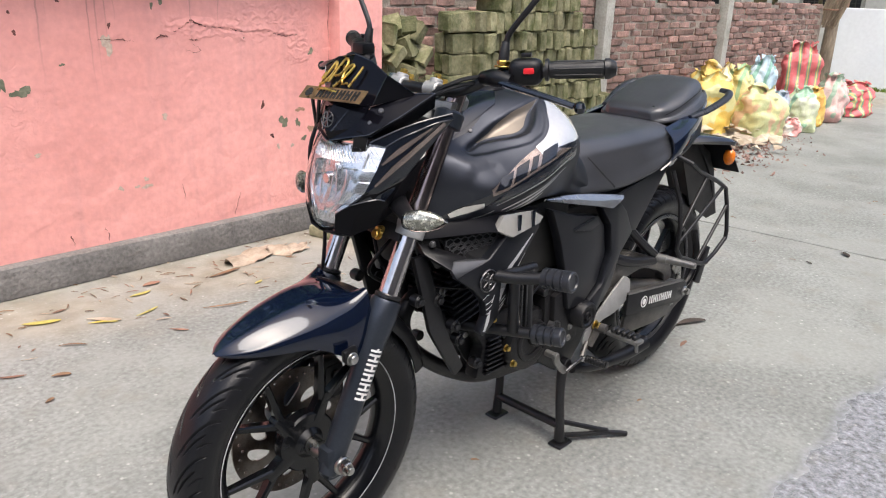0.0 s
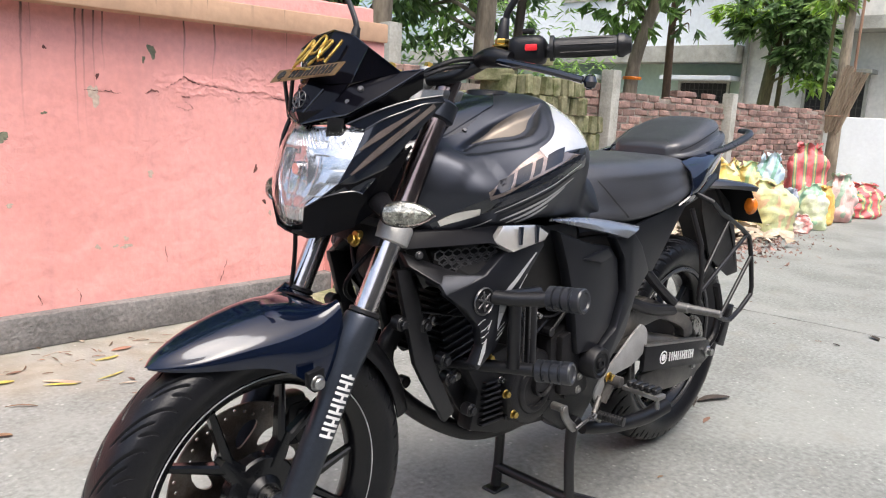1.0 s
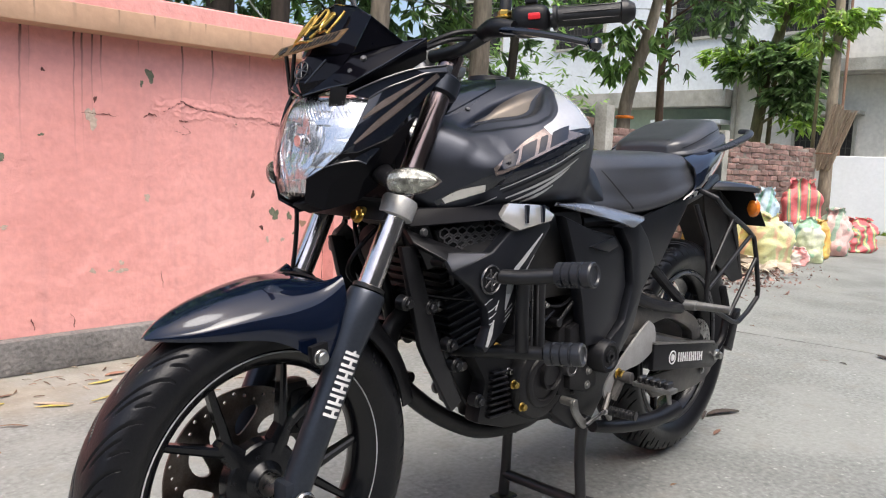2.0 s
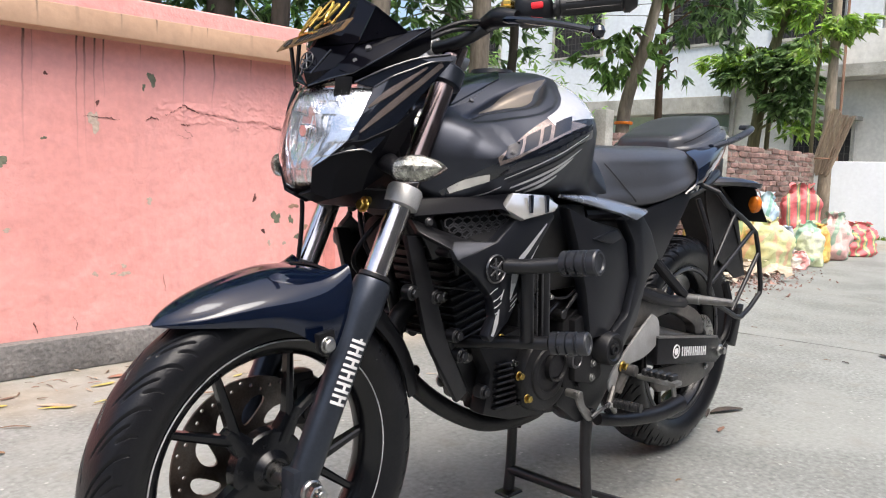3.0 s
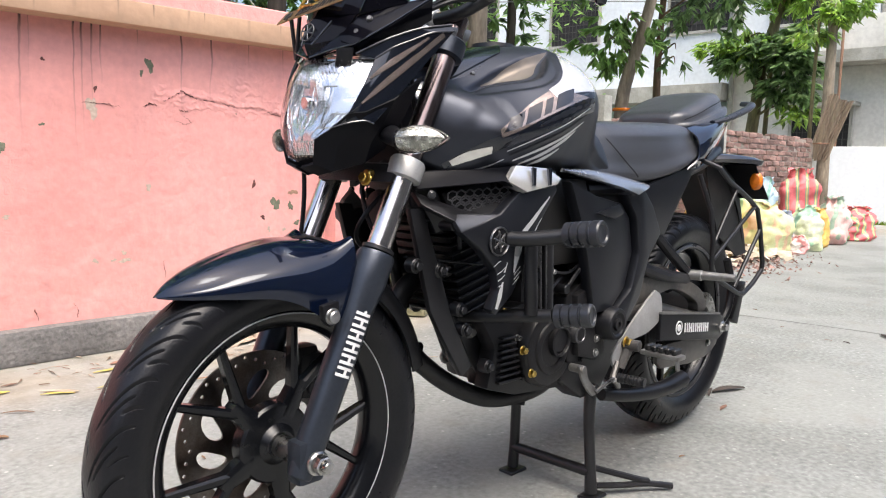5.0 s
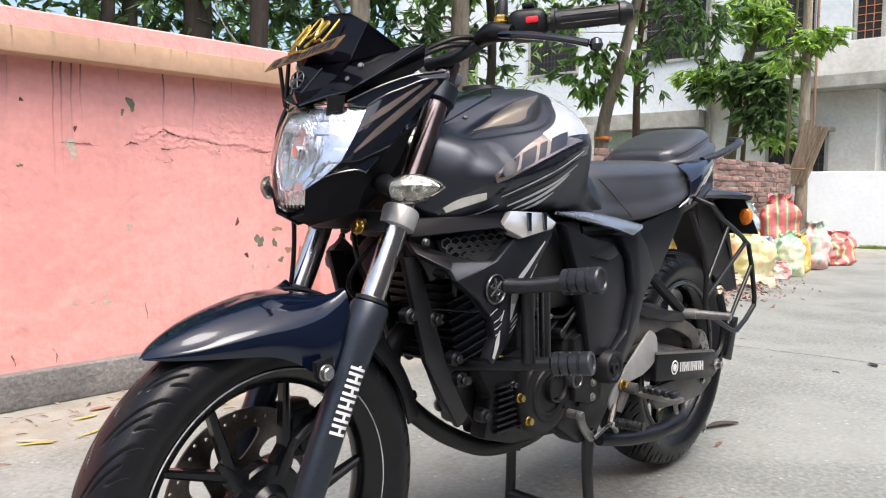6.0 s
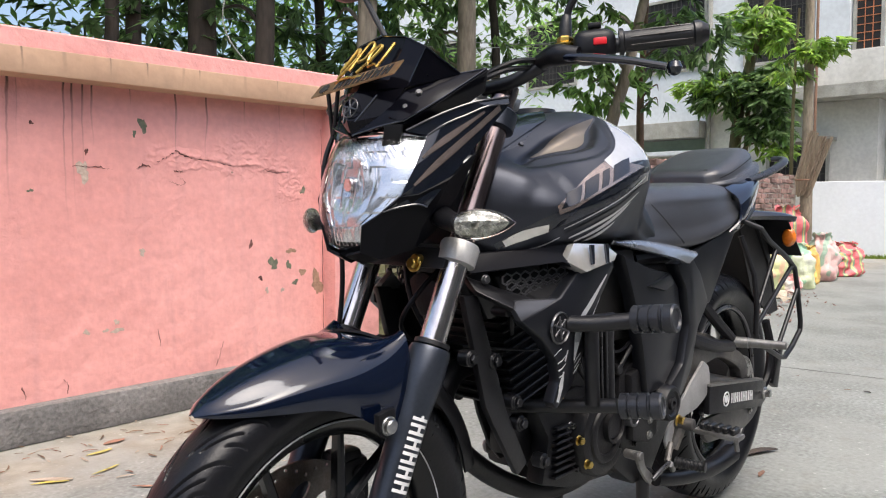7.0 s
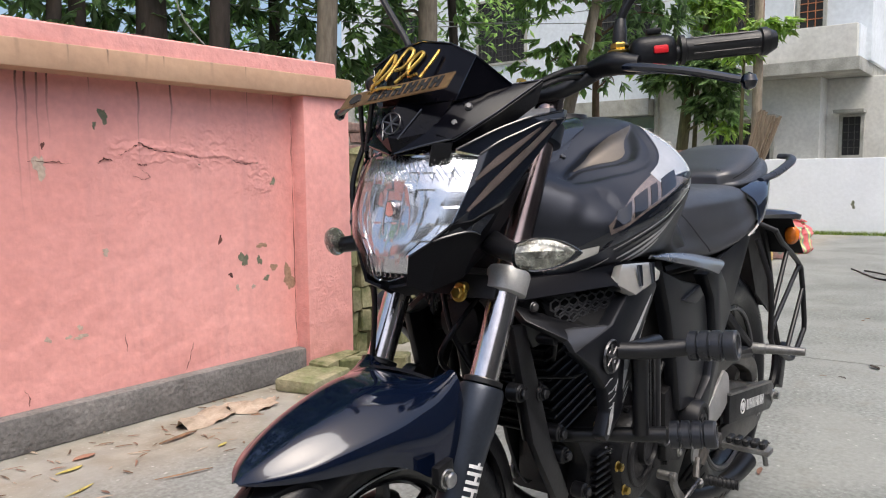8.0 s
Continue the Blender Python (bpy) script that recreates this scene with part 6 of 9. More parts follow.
sided("frame_cover", panel([(0.545, 0.692), (0.475, 0.705), (0.430, 0.665), (0.388, 0.600), (0.438, 0.548), (0.470, 0.462), (0.545, 0.385), (0.600, 0.385), (0.560, 0.450), (0.510, 0.480), (0.482, 0.560), (0.500, 0.640)], 0.176, 0.030, 0.006), M["matt"], bike, "matt black frame cover")
sided("side_panel", panel([(0.742, 0.722), (0.640, 0.690), (0.545, 0.672), (0.512, 0.640), (0.494, 0.562), (0.520, 0.485), (0.575, 0.440), (0.640, 0.440), (0.665, 0.545), (0.700, 0.640)], 0.165, 0.030, 0.008), M["matt"], bike, "matt black side panel")
sided("panel_scoop", panel([(0.655, 0.655), (0.585, 0.640), (0.545, 0.652), (0.570, 0.672)], 0.172, 0.012, 0.004), M["matt"], bike)
sided("silver_trim", smooth_skin([[(0.752, 0.148, 0.747), (0.655, 0.160, 0.743), (0.565, 0.169, 0.731), (0.456, 0.176, 0.712)], [(0.748, 0.151, 0.7445), (0.650, 0.172, 0.735), (0.565, 0.182, 0.721), (0.474, 0.186, 0.706)], [(0.742, 0.153, 0.740), (0.650, 0.177, 0.721), (0.590, 0.188, 0.709), (0.524, 0.191, 0.692)]], 0.008, 3, 4), M["trim"], bike, "silver side trim")
sided("tail_side_cover", panel([(0.470, 0.700), (0.240, 0.755), (0.205, 0.750), (0.345, 0.590), (0.395, 0.600), (0.430, 0.660)], 0.160, 0.012, 0.003), M["matt"], bike, "matt black rear side cover")
sided("pivot_cover", join(lathe([(0.15, 0.038), (0.182, 0.036), (0.186, 0.033), (0.186, 0.026), (0.182, 0.022), (0.182, 0.002)], (0.575, 0, 0.412), "y", 36), lathe([(0.182, 0.014), (0.188, 0.013), (0.188, 0.007), (0.183, 0.006)], (0.575, 0, 0.412), "y", 24)), M["plastic"], bike)

# ---- tank scoops ----
def scoop(sy):
    up = [(1.120, 0.735), (0.965, 0.738), (0.905, 0.705), (0.985, 0.664), (1.070, 0.668), (1.150, 0.690)]
    part("scoop_rail", slab([(1.105, sy * 0.080, 0.738), (1.010, sy * 0.135, 0.742), (0.900, sy * 0.172, 0.752), (0.815, sy * 0.180, 0.742), (0.820, sy * 0.182, 0.722), (0.930, sy * 0.186, 0.706), (0.975, sy * 0.184, 0.722), (1.095, sy * 0.092, 0.705)], 0.02, 0.003, out=(0, -sy, 0)), M["cheek"], bike, "black plastic rail above the scoop")
    S = part("tank_scoop", slab([(0.825, sy * 0.184, 0.728), (0.930, sy * 0.188, 0.706), (0.985, sy * 0.188, 0.668), (1.066, sy * 0.172, 0.637), (1.024, sy * 0.180, 0.606), (0.985, sy * 0.182, 0.566), (0.978, sy * 0.183, 0.530), (0.996, sy * 0.183, 0.498), (0.986, sy * 0.183, 0.486), (0.944, sy * 0.185, 0.518), (0.914, sy * 0.187, 0.566), (0.880, sy * 0.190, 0.640), (0.822, sy * 0.190, 0.705)], 0.022, 0.004, out=(0, -sy, 0)),
        M["matt"], bike, "matt black tank scoop")
    part("chrome_piece", slab([(0.966, sy * 0.186, 0.724), (0.938, sy * 0.182, 0.752), (0.849, sy * 0.187, 0.747), (0.814, sy * 0.192, 0.728), (0.830, sy * 0.196, 0.717), (0.925, sy * 0.199, 0.704)], 0.016, 0.003, out=(0, -sy, -0.3)), M["flash"], S, "bright silver trim piece")
    for x in (0.905, 0.858):
        part("chrome_mark", slab([(x, sy * 0.1935, 0.748), (x - 0.010, sy * 0.1945, 0.747), (x - 0.002, sy * 0.2005, 0.716), (x + 0.004, sy * 0.2005, 0.716)], 0.004, out=(0, -sy, -0.3)), M["gloss"], S, smooth=False)
    part("scoop_lip", slab([(1.052, sy * 0.148, 0.666), (0.985, sy * 0.188, 0.666), (1.066, sy * 0.172, 0.636), (1.074, sy * 0.166, 0.655)], 0.012, 0.003, out=(0, -sy, 0)), M["lip"], S, "grey satin lower lip")
    part("scoop_floor", slab([(1.098, sy * 0.086, 0.704), (1.046, sy * 0.120, 0.680), (1.010, sy * 0.160, 0.666), (0.985, sy * 0.187, 0.665), (1.052, sy * 0.149, 0.665), (1.074, sy * 0.165, 0.656), (1.100, sy * 0.110, 0.682)], 0.010, 0.002, out=(0, -sy, -0.5)), M["plastic"], S)
    # honeycomb grille: hexagon cells with open holes
    g = []
    o, ux = Vector((1.028, sy * 0.128, 0.690)), Vector((-0.115, sy * 0.054, 0.010))
    ux_, uz_ = ux.normalized(), Vector((0, 0, 1))
    for i in range(-1, 12):
        for j in range(-4, 7):
            cx = -0.012 + i * 0.0165 + (j % 2) * 0.00825
            cz = -0.032 + j * 0.0097
            q = o + ux_ * cx + uz_ * cz
            if poly_depth(q.x, q.z, [(1.058, 0.698), (0.915, 0.716), (0.978, 0.650)]) <= 0:
                continue
            ring = [q + ux_ * (0.0095 * math.cos(a)) + uz_ * (0.0095 * math.sin(a)) for a in (math.pi / 6 + k * math.pi / 3 for k in range(6))]
            g.append(tube(ring + [ring[0]], 0.0016, 5, 1, caps=False))
    part("grille", join(*g), M["mesh"], S, "black honeycomb grille", smooth=False)
    # near-black sheet painted as the shaded depth behind the cells
    part("grille_shade", slab([(1.045, sy * 0.105, 0.700), (0.93, sy * 0.166, 0.712), (0.975, sy * 0.168, 0.650), (1.03, sy * 0.116, 0.656)], 0.003, out=(0, -sy, 0)), M["hole"], S, smooth=False)
    c = (0.987, 0, 0.619)
    part("badge_ring", moved(join(lathe([(0.0, 0.0262), (0.002, 0.0258), (0.0035, 0.0246), (0.002, 0.0234), (0.0, 0.0230)], (0, 0, 0), "y", 36, closed=True)), Matrix.Translation((c[0], sy * 0.1885 if sy > 0 else -0.1920, c[2]))), M["ring"], S, "dark chrome badge rim")
    part("badge_disc", lathe([(sy * 0.1880, 0.0232), (sy * 0.1894, 0.0226), (sy * 0.1894, 0.001)], c, "y", 28), M["plastic"], S)
    for k in range(3):
        a = radians(20 + 60 * k)
        o_ = Vector((math.cos(a), 0, math.sin(a))) * 0.019
        part("badge_bar", rod(Vector((c[0], sy * 0.1900, c[2])) - o_, Vector((c[0], sy * 0.1900, c[2])) + o_, 0.0021, 0.0021, seg=8), M["ring"], S)
    part("badge_hoop", moved(lathe([(0.0, 0.0130), (0.0016, 0.0124), (0.0, 0.0112)], (0, 0, 0), "y", 28, closed=True), Matrix.Translation((c[0], sy * 0.1893, c[2]))), M["ring"], S)
    part("scoop_bolt", bolt((1.075, sy * 0.108, 0.698), (0.3, sy, 0), 0.006, 0.006, 12), M["ring"], S)
    bv = tree_of(S)
    for pts, ws in (([(0.846, 0.694), (0.893, 0.655), (0.926, 0.626), (0.934, 0.600), (0.943, 0.560)], [0.003, 0.009, 0.012, 0.020, 0.003]), ([(0.842, 0.682), (0.872, 0.652), (0.898, 0.622)], [0.002, 0.004, 0.003]),
                    ([(0.962, 0.580), (0.968, 0.562)], [0.002, 0.004]), ([(0.970, 0.545), (0.975, 0.522), (0.985, 0.498)], [0.003, 0.010, 0.007]), ([(0.997, 0.570), (0.978, 0.584)], [0.0025, 0.0015]),
                    ([(0.992, 0.552), (0.966, 0.572)], [0.0025, 0.0015]), ([(0.990, 0.540), (0.966, 0.558)], [0.003, 0.0015]), ([(0.990, 0.528), (0.968, 0.544)], [0.0025, 0.0015]),
                    ([(0.942, 0.556), (0.925, 0.570)], [0.0015, 0.0025]), ([(0.942, 0.547), (0.924, 0.561)], [0.0015, 0.0025]), ([(0.944, 0.538), (0.928, 0.551)], [0.0015, 0.0025])):
        d = decal(bv, pts, ws, side=sy)
        if len(d.verts):
            part("stripe", d, M["silver"], S, "silver stripe")


scoop(1)
scoop(-1)

# ---- engine ----
eng = part("engine", join(box(0.58, 0.815, -0.110, 0.095, 0.285, 0.475, 0.025), box(0.55, 0.80, -0.10, 0.095, 0.36, 0.53, 0.03), box(0.79, 0.878, -0.050, 0.045, 0.335, 0.48, 0.02), box(0.80, 0.865, 0.005, 0.095, 0.300, 0.46, 0.012)), M["engine"], bike, "black air-cooled single-cylinder engine")
lean = pose(0.885, 0, 0.475, 0, 14, 0)
for k in range(11):
    z = 0.012 + 0.0170 * k
    part("cooling_fin", moved(box(-0.080, 0.084, -0.088, 0.088, z, z + 0.0040, 0.0015, 1), lean), M["engine"], eng)
part("cylinder", moved(box(-0.072, 0.074, -0.078, 0.078, 0, 0.19, 0.012), lean), M["engine"], eng)
part("cylinder_head", moved(box(-0.075, 0.060, -0.070, 0.070, 0.185, 0.245, 0.02), lean), M["engine"], eng)
part("head_cover", moved(box(-0.060, 0.050, -0.055, 0.055, 0.240, 0.275, 0.014), lean), M["engine"], eng)
part("spark_plug_cap", tube([(0.93, 0.075, 0.655), (0.945, 0.105, 0.668), (0.93, 0.118, 0.690), (0.90, 0.10, 0.715)], [0.010, 0.011, 0.006, 0.004], 10, 4), M["grip"], eng)
# finned lower crankcase front
for i in range(8):
    z = 0.322 + 0.0125 * i
    part("case_fin", box(0.812 + 0.003 * i, 0.882 - 0.001 * i, 0.094, 0.112, z, z + 0.0045, 0.0012, 1), M["engine"], eng)
part("case_side", join(slab([(0.925, 0.06, 0.455), (0.885, 0.06, 0.395), (0.905, 0.06, 0.315), (0.815, 0.06, 0.285), (0.64, 0.06, 0.268), (0.60, 0.06, 0.34), (0.66, 0.06, 0.455), (0.80, 0.06, 0.475)], 0.040, 0.008, out=(0, 1, 0))), M["engine"], eng)
part("generator_cover", join(lathe([(0.09, 0.084), (0.118, 0.083), (0.126, 0.078), (0.128, 0.072), (0.128, 0.056), (0.132, 0.054), (0.134, 0.048), (0.132, 0.040), (0.128, 0.038), (0.128, 0.002)], (0.735, 0, 0.376), "y", 56)), M["engine"], eng, "round black generator cover")
for k in range(6):
    a = radians(20 + 60 * k)
    part("cover_bolt", bolt((0.735 + 0.088 * math.cos(a), 0.098, 0.376 + 0.086 * math.sin(a)), (0, 1, 0), 0.0055, 0.012), M["engine"] if k % 3 else M["steel"], eng)
part("inspection_ring", lathe([(0.128, 0.033), (0.139, 0.032), (0.140, 0.028), (0.136, 0.026), (0.128, 0.026)], (0.716, 0, 0.388), "y", 40, closed=True), M["engine"], eng)
part("inspection_cap", lathe([(0.128, 0.024), (0.134, 0.023), (0.134, 0.002)], (0.716, 0, 0.388), "y", 32), M["engine"], eng)
part("inspection_plug", lathe([(0.120, 0.020), (0.150, 0.019), (0.152, 0.015), (0.147, 0.012), (0.147, 0.002)], (0.665, 0, 0.397), "y", 28), M["ring"], eng)
part("sprocket_cover", join(slab([(0.700, 0.09, 0.480), (0.610, 0.09, 0.520), (0.560, 0.09, 0.470), (0.565, 0.09, 0.360), (0.630, 0.09, 0.325), (0.690, 0.09, 0.335)], 0.045, 0.010, out=(0, 1, 0))), M["engine"], eng)
for x, z in ((0.596, 0.470), (0.578, 0.372), (0.640, 0.338), (0.672, 0.472)):
    part("cover_bolt", bolt((x, 0.134, z), (0, 1, 0), 0.006, 0.008), M["engine"], eng)
for x, y, z in ((0.835, 0.128, 0.388), (0.803, 0.126, 0.335), (0.742, 0.097, 0.298), (0.86, 0.10, 0.462)):
    part("case_bolt", bolt((x, y, z), (0, 1, 0), 0.0072, 0.012), M["brass"], eng, "brass-coloured bolt")
# frame plates at the front of the engine, with their bolts
for y in (0.050, -0.058):
    if y > 0:
        fp = part("engine_plate", join(slab([(1.000, y, 0.505), (0.975, y, 0.445), (0.955, y, 0.425), (0.962, y, 0.455), (0.972, y, 0.500)], 0.008, 0.002, out=(0, 1, 0)), slab([(0.972, y, 0.500), (0.962, y, 0.455), (0.905, y, 0.360), (0.872, y, 0.318), (0.840, y, 0.318), (0.832, y, 0.350), (0.880, y, 0.420), (0.925, y, 0.500)], 0.008, 0.002, out=(0, 1, 0))), M["frame"], bike)
    else:
        fp = part("engine_plate", slab([(0.918, y, 0.470), (0.900, y, 0.415), (0.866, y, 0.345), (0.835, y, 0.312), (0.800, y, 0.312), (0.83, y, 0.47)], 0.008, 0.002, out=(0, 1, 0)), M["frame"], bike)
    part("gusset", slab([(1.020, y, 0.570), (0.979, y, 0.575), (0.962, y, 0.545), (1.000, y, 0.532)], 0.008, 0.002, out=(0, 1, 0)), M["frame"], fp)
    sy = 1 if y > 0 else -1
    for x, z, r in ((0.937, 0.472, 0.0105), (0.912, 0.426, 0.0105), (0.850, 0.340, 0.0115), (0.984, 0.553, 0.0105))[0 if y > 0 else 2:]:
        part("mount_bolt", join(rod((x, y + sy * 0.006, z), (x, y + sy * 0.010, z), r * 1.4, seg=20), bolt((x, y + sy * 0.009, z), (0, sy, 0), r, 0.010)), M["alloy"], fp)
part("exhaust_pipe", tube([(0.930, -0.005, 0.528), (0.965, -0.010, 0.530), (1.018, -0.010, 0.520), (1.046, -0.010, 0.474), (1.020, -0.010, 0.402), (0.956, -0.008, 0.341), (0.880, 0.0, 0.290), (0.800, 0.015, 0.256), (0.70, 0.025, 0.248), (0.60, 0.015, 0.256), (0.50, -0.05, 0.275), (0.42, -0.13, 0.295)], 0.0195, 18, 6), M["engine"], bike, "black curved exhaust header")
part("exhaust_flange", join(rod((0.925, -0.006, 0.528), (0.940, -0.007, 0.529), 0.030), bolt((0.936, 0.026, 0.540), (1, 0, 0), 0.006, 0.016), bolt((0.936, -0.038, 0.518), (1, 0, 0), 0.006, 0.016)), M["engine"], bike)
# hoses and leads between frame and tank
for pts, r in (([(1.06, 0.05, 0.655), (1.00, 0.085, 0.640), (0.93, 0.095, 0.610), (0.87, 0.095, 0.585)], 0.0032), ([(1.05, 0.04, 0.580), (0.985, 0.095, 0.572), (0.93, 0.105, 0.566), (0.86, 0.10, 0.575)], 0.0024), ([(0.99, 0.06, 0.700), (0.975, 0.085, 0.66), (0.985, 0.09, 0.62), (0.965, 0.075, 0.585)], 0.0055),
               ([(0.955, 0.065, 0.53), (0.948, 0.072, 0.505), (0.940, 0.070, 0.490), (0.952, 0.068, 0.470)], 0.0035), ([(1.03, 0.03, 0.70), (1.055, 0.055, 0.64), (1.045, 0.065, 0.58), (1.01, 0.066, 0.545)], 0.0045), ([(0.80, 0.085, 0.60), (0.83, 0.115, 0.56), (0.82, 0.12, 0.52), (0.78, 0.11, 0.485)], 0.005),
               ([(0.77, 0.09, 0.585), (0.79, 0.125, 0.53), (0.755, 0.125, 0.50), (0.70, 0.12, 0.52)], 0.004), ([(0.76, 0.10, 0.54), (0.70, 0.13, 0.53), (0.66, 0.135, 0.545)], 0.003)):
    part("hose", tube(pts, r, 8, 5), M["plastic"], eng)
part("clutch_arm", join(tube([(0.700, 0.135, 0.500), (0.655, 0.138, 0.540)], 0.0045, 8, 2), rod((0.705, 0.10, 0.497), (0.705, 0.14, 0.497), 0.010)), M["frame"], eng)
part("sprocket_cover", slab([(0.680, 0.128, 0.483), (0.592, 0.128, 0.508), (0.565, 0.128, 0.344), (0.600, 0.128, 0.330), (0.670, 0.128, 0.350)], 0.022, 0.006, out=(0, 1, 0)), M["engine"], eng)
for x, z in ((0.605, 0.380), (0.607, 0.349)):
    part("cover_bolt", bolt((x, 0.150, z), (0, 1, 0), 0.007, 0.006), M["alloy"], eng)
for x, y, z in ((0.815, 0.108, 0.560), (0.770, 0.128, 0.512), (0.735, 0.12, 0.535)):
    part("hose_clip", bolt((x, y, z), (0, 1, 0), 0.006, 0.010), M["brass"] if x > 0.8 else M["steel"], eng)
part("ignition_coil", join(box(0.985, 1.035, 0.055, 0.078, 0.625, 0.672, 0.006), rod((0.99, 0.066, 0.625), (0.985, 0.068, 0.605), 0.008)), M["plastic"], bike)
part("scoop_stay", join(slab([(1.075, 0.060, 0.712), (1.045, 0.080, 0.716), (1.020, 0.098, 0.640), (1.038, 0.080, 0.628)], 0.006, 0.001, out=(0.3, 1, 0)), rod((1.030, 0.075, 0.643), (1.026, 0.118, 0.643), 0.010)), M["frame"], bike)
part("muffler", tube([(0.48, -0.14, 0.285), (0.38, -0.17, 0.31), (0.15, -0.185, 0.36), (-0.02, -0.19, 0.39)], [0.035, 0.055, 0.06, 0.045], 20, 5), M["plastic_dark"], bike, "black exhaust muffler")
part("fork_stop_block", box(0.98, 1.09, -0.05, 0.05, 0.70, 0.80, 0.015), M["frame"], bike)
part("air_box", box(0.60, 0.80, -0.12, 0.12, 0.54, 0.73, 0.03), M["plastic_dark"], bike)
part("battery_box", box(0.38, 0.62, -0.11, 0.11, 0.50, 0.71, 0.03), M["plastic_dark"], bike)
part("carburettor", join(box(0.74, 0.83, -0.05, 0.06, 0.56, 0.64, 0.015), rod((0.78, 0.05, 0.60), (0.78, 0.085, 0.60), 0.022)), M["alloy"], bike)

# ---- crash guard with rubber sliders ----
for sy in (1, -1):
    guard = part("crash_guard", tube([(0.958, sy * 0.185, 0.622), (0.940, sy * 0.225, 0.624), (0.915, sy * 0.278, 0.632)], 0.0135, 12, 3), M["frame"], bike, "black crash guard")
    for pts, r in (([(0.915, sy * 0.202, 0.622), (0.912, sy * 0.202, 0.55), (0.908, sy * 0.202, 0.482)], 0.0125), ([(0.868, sy * 0.202, 0.622), (0.864, sy * 0.202, 0.55), (0.860, sy * 0.202, 0.476)], 0.0125),
                   ([(0.955, sy * 0.195, 0.622), (0.845, sy * 0.200, 0.618)], 0.012), ([(0.945, sy * 0.060, 0.462), (0.925, sy * 0.12, 0.468), (0.90, sy * 0.19, 0.476), (0.885, sy * 0.235, 0.481)], 0.0125), ([(0.955, sy * 0.185, 0.622), (0.95, sy * 0.13, 0.630), (0.94, sy * 0.06, 0.64)], 0.0125)):
        part("guard_tube", tube(pts, r, 12, 3), M["frame"], guard)
    for sx in (0.8965, 0.8805):
        part("guard_edge", tube([(sx, sy * 0.210, 0.612), (sx - 0.007, sy * 0.210, 0.484)], 0.0022, 6, 1), M["ring"], guard)
    for a, b, r in (((0.912, sy * 0.278, 0.633), (0.906, sy * 0.335, 0.640), 0.0225), ((0.882, sy * 0.240, 0.481), (0.865, sy * 0.302, 0.489), 0.0215)):
        prof = [(0, 0.010), (0.0, r - 0.003)]
        for k in range(3):
            q = 0.001 + k * 0.0165
            prof += [(q, r), (q + 0.0120, r), (q + 0.0132, r - 0.0035), (q + 0.0155, r - 0.0035)]
        prof += [(0.052, r), (0.066, r), (0.069, r - 0.002), (0.069, r - 0.006), (0.066, r - 0.008), (0.065, 0.002)]
        part("slider", along(lathe(prof, (0, 0, 0), "z", 40), Vector(a), Vector(b)), M["slider"], guard, "ribbed black rubber slider", sharp=25)

# ---- foot controls and stand ----
part("heel_plate", slab(spline([(0.366, 0.152, 0.461), (0.340, 0.152, 0.445), (0.331, 0.152, 0.415), (0.340, 0.152, 0.385), (0.397, 0.152, 0.362), (0.474, 0.152, 0.352), (0.506, 0.152, 0.318), (0.532, 0.152, 0.300), (0.547, 0.152, 0.322), (0.532, 0.152, 0.350), (0.476, 0.152, 0.392), (0.404, 0.152, 0.440), (0.372, 0.152, 0.459)], 4), 0.006, 0.0015, out=(0, 1, 0)), M["clamp"], bike, "silver heel guard plate")
part("peg_mount", join(tube([(0.515, 0.158, 0.30), (0.50, 0.165, 0.335), (0.495, 0.170, 0.355)], 0.012, 8, 3), rod((0.50, 0.15, 0.352), (0.495, 0.195, 0.352), 0.013), tube([(0.53, 0.16, 0.315), (0.56, 0.168, 0.285)], 0.007, 8, 2)), M["dusty"], bike)
part("peg_bolt", bolt((0.503, 0.162, 0.358), (0, 1, 0), 0.010, 0.016), M["brass"], bike, "brass-coloured bolt")
pg = part("rider_peg", join(box(0.452, 0.488, 0.190, 0.285, 0.332, 0.343, 0.004)), M["alloy"], bike, "alloy rider footpeg with black rubber")
part("peg_rubber", join(*[box(0.455, 0.485, 0.200 + 0.016 * k, 0.212 + 0.016 * k, 0.343, 0.357, 0.003, 1) for k in range(5)]), M["grip"], pg)
part("peg_feeler", rod((0.470, 0.272, 0.333), (0.470, 0.276, 0.308), 0.005), M["alloy"], pg)
sh = part("gear_lever", join(slab(spline([(0.697, 0.165, 0.338), (0.672, 0.165, 0.334), (0.661, 0.165, 0.305), (0.628, 0.165, 0.275), (0.644, 0.165, 0.264), (0.683, 0.165, 0.305), (0.697, 0.165, 0.338)], 3), 0.007, 0.002, out=(0, 1, 0)), rod((0.684, 0.140, 0.329), (0.684, 0.176, 0.329), 0.009)), M["alloy"], bike, "bent alloy gear lever")
part("gear_rod", tube([(0.638, 0.176, 0.272), (0.612, 0.180, 0.284), (0.578, 0.181, 0.291)], 0.0042, 8, 3), M["ring"], sh)
part("gear_arm", tube([(0.580, 0.184, 0.290), (0.560, 0.178, 0.278), (0.535, 0.168, 0.262)], 0.0065, 8, 3), M["alloy"], sh)
gr_prof = [(0, 0.007)]
for k in range(7):
    gr_prof += [(0.001 + 0.0080 * k, 0.0105), (0.0055 + 0.0080 * k, 0.0105), (0.0062 + 0.0080 * k, 0.0088), (0.0078 + 0.0080 * k, 0.0088)]
part("gear_rubber", along(lathe(gr_prof + [(0.0600, 0.0105), (0.0605, 0.002)], (0, 0, 0), "z", 20), (0.584, 0.196, 0.298), (0.574, 0.262, 0.298)), M["grip"], sh)
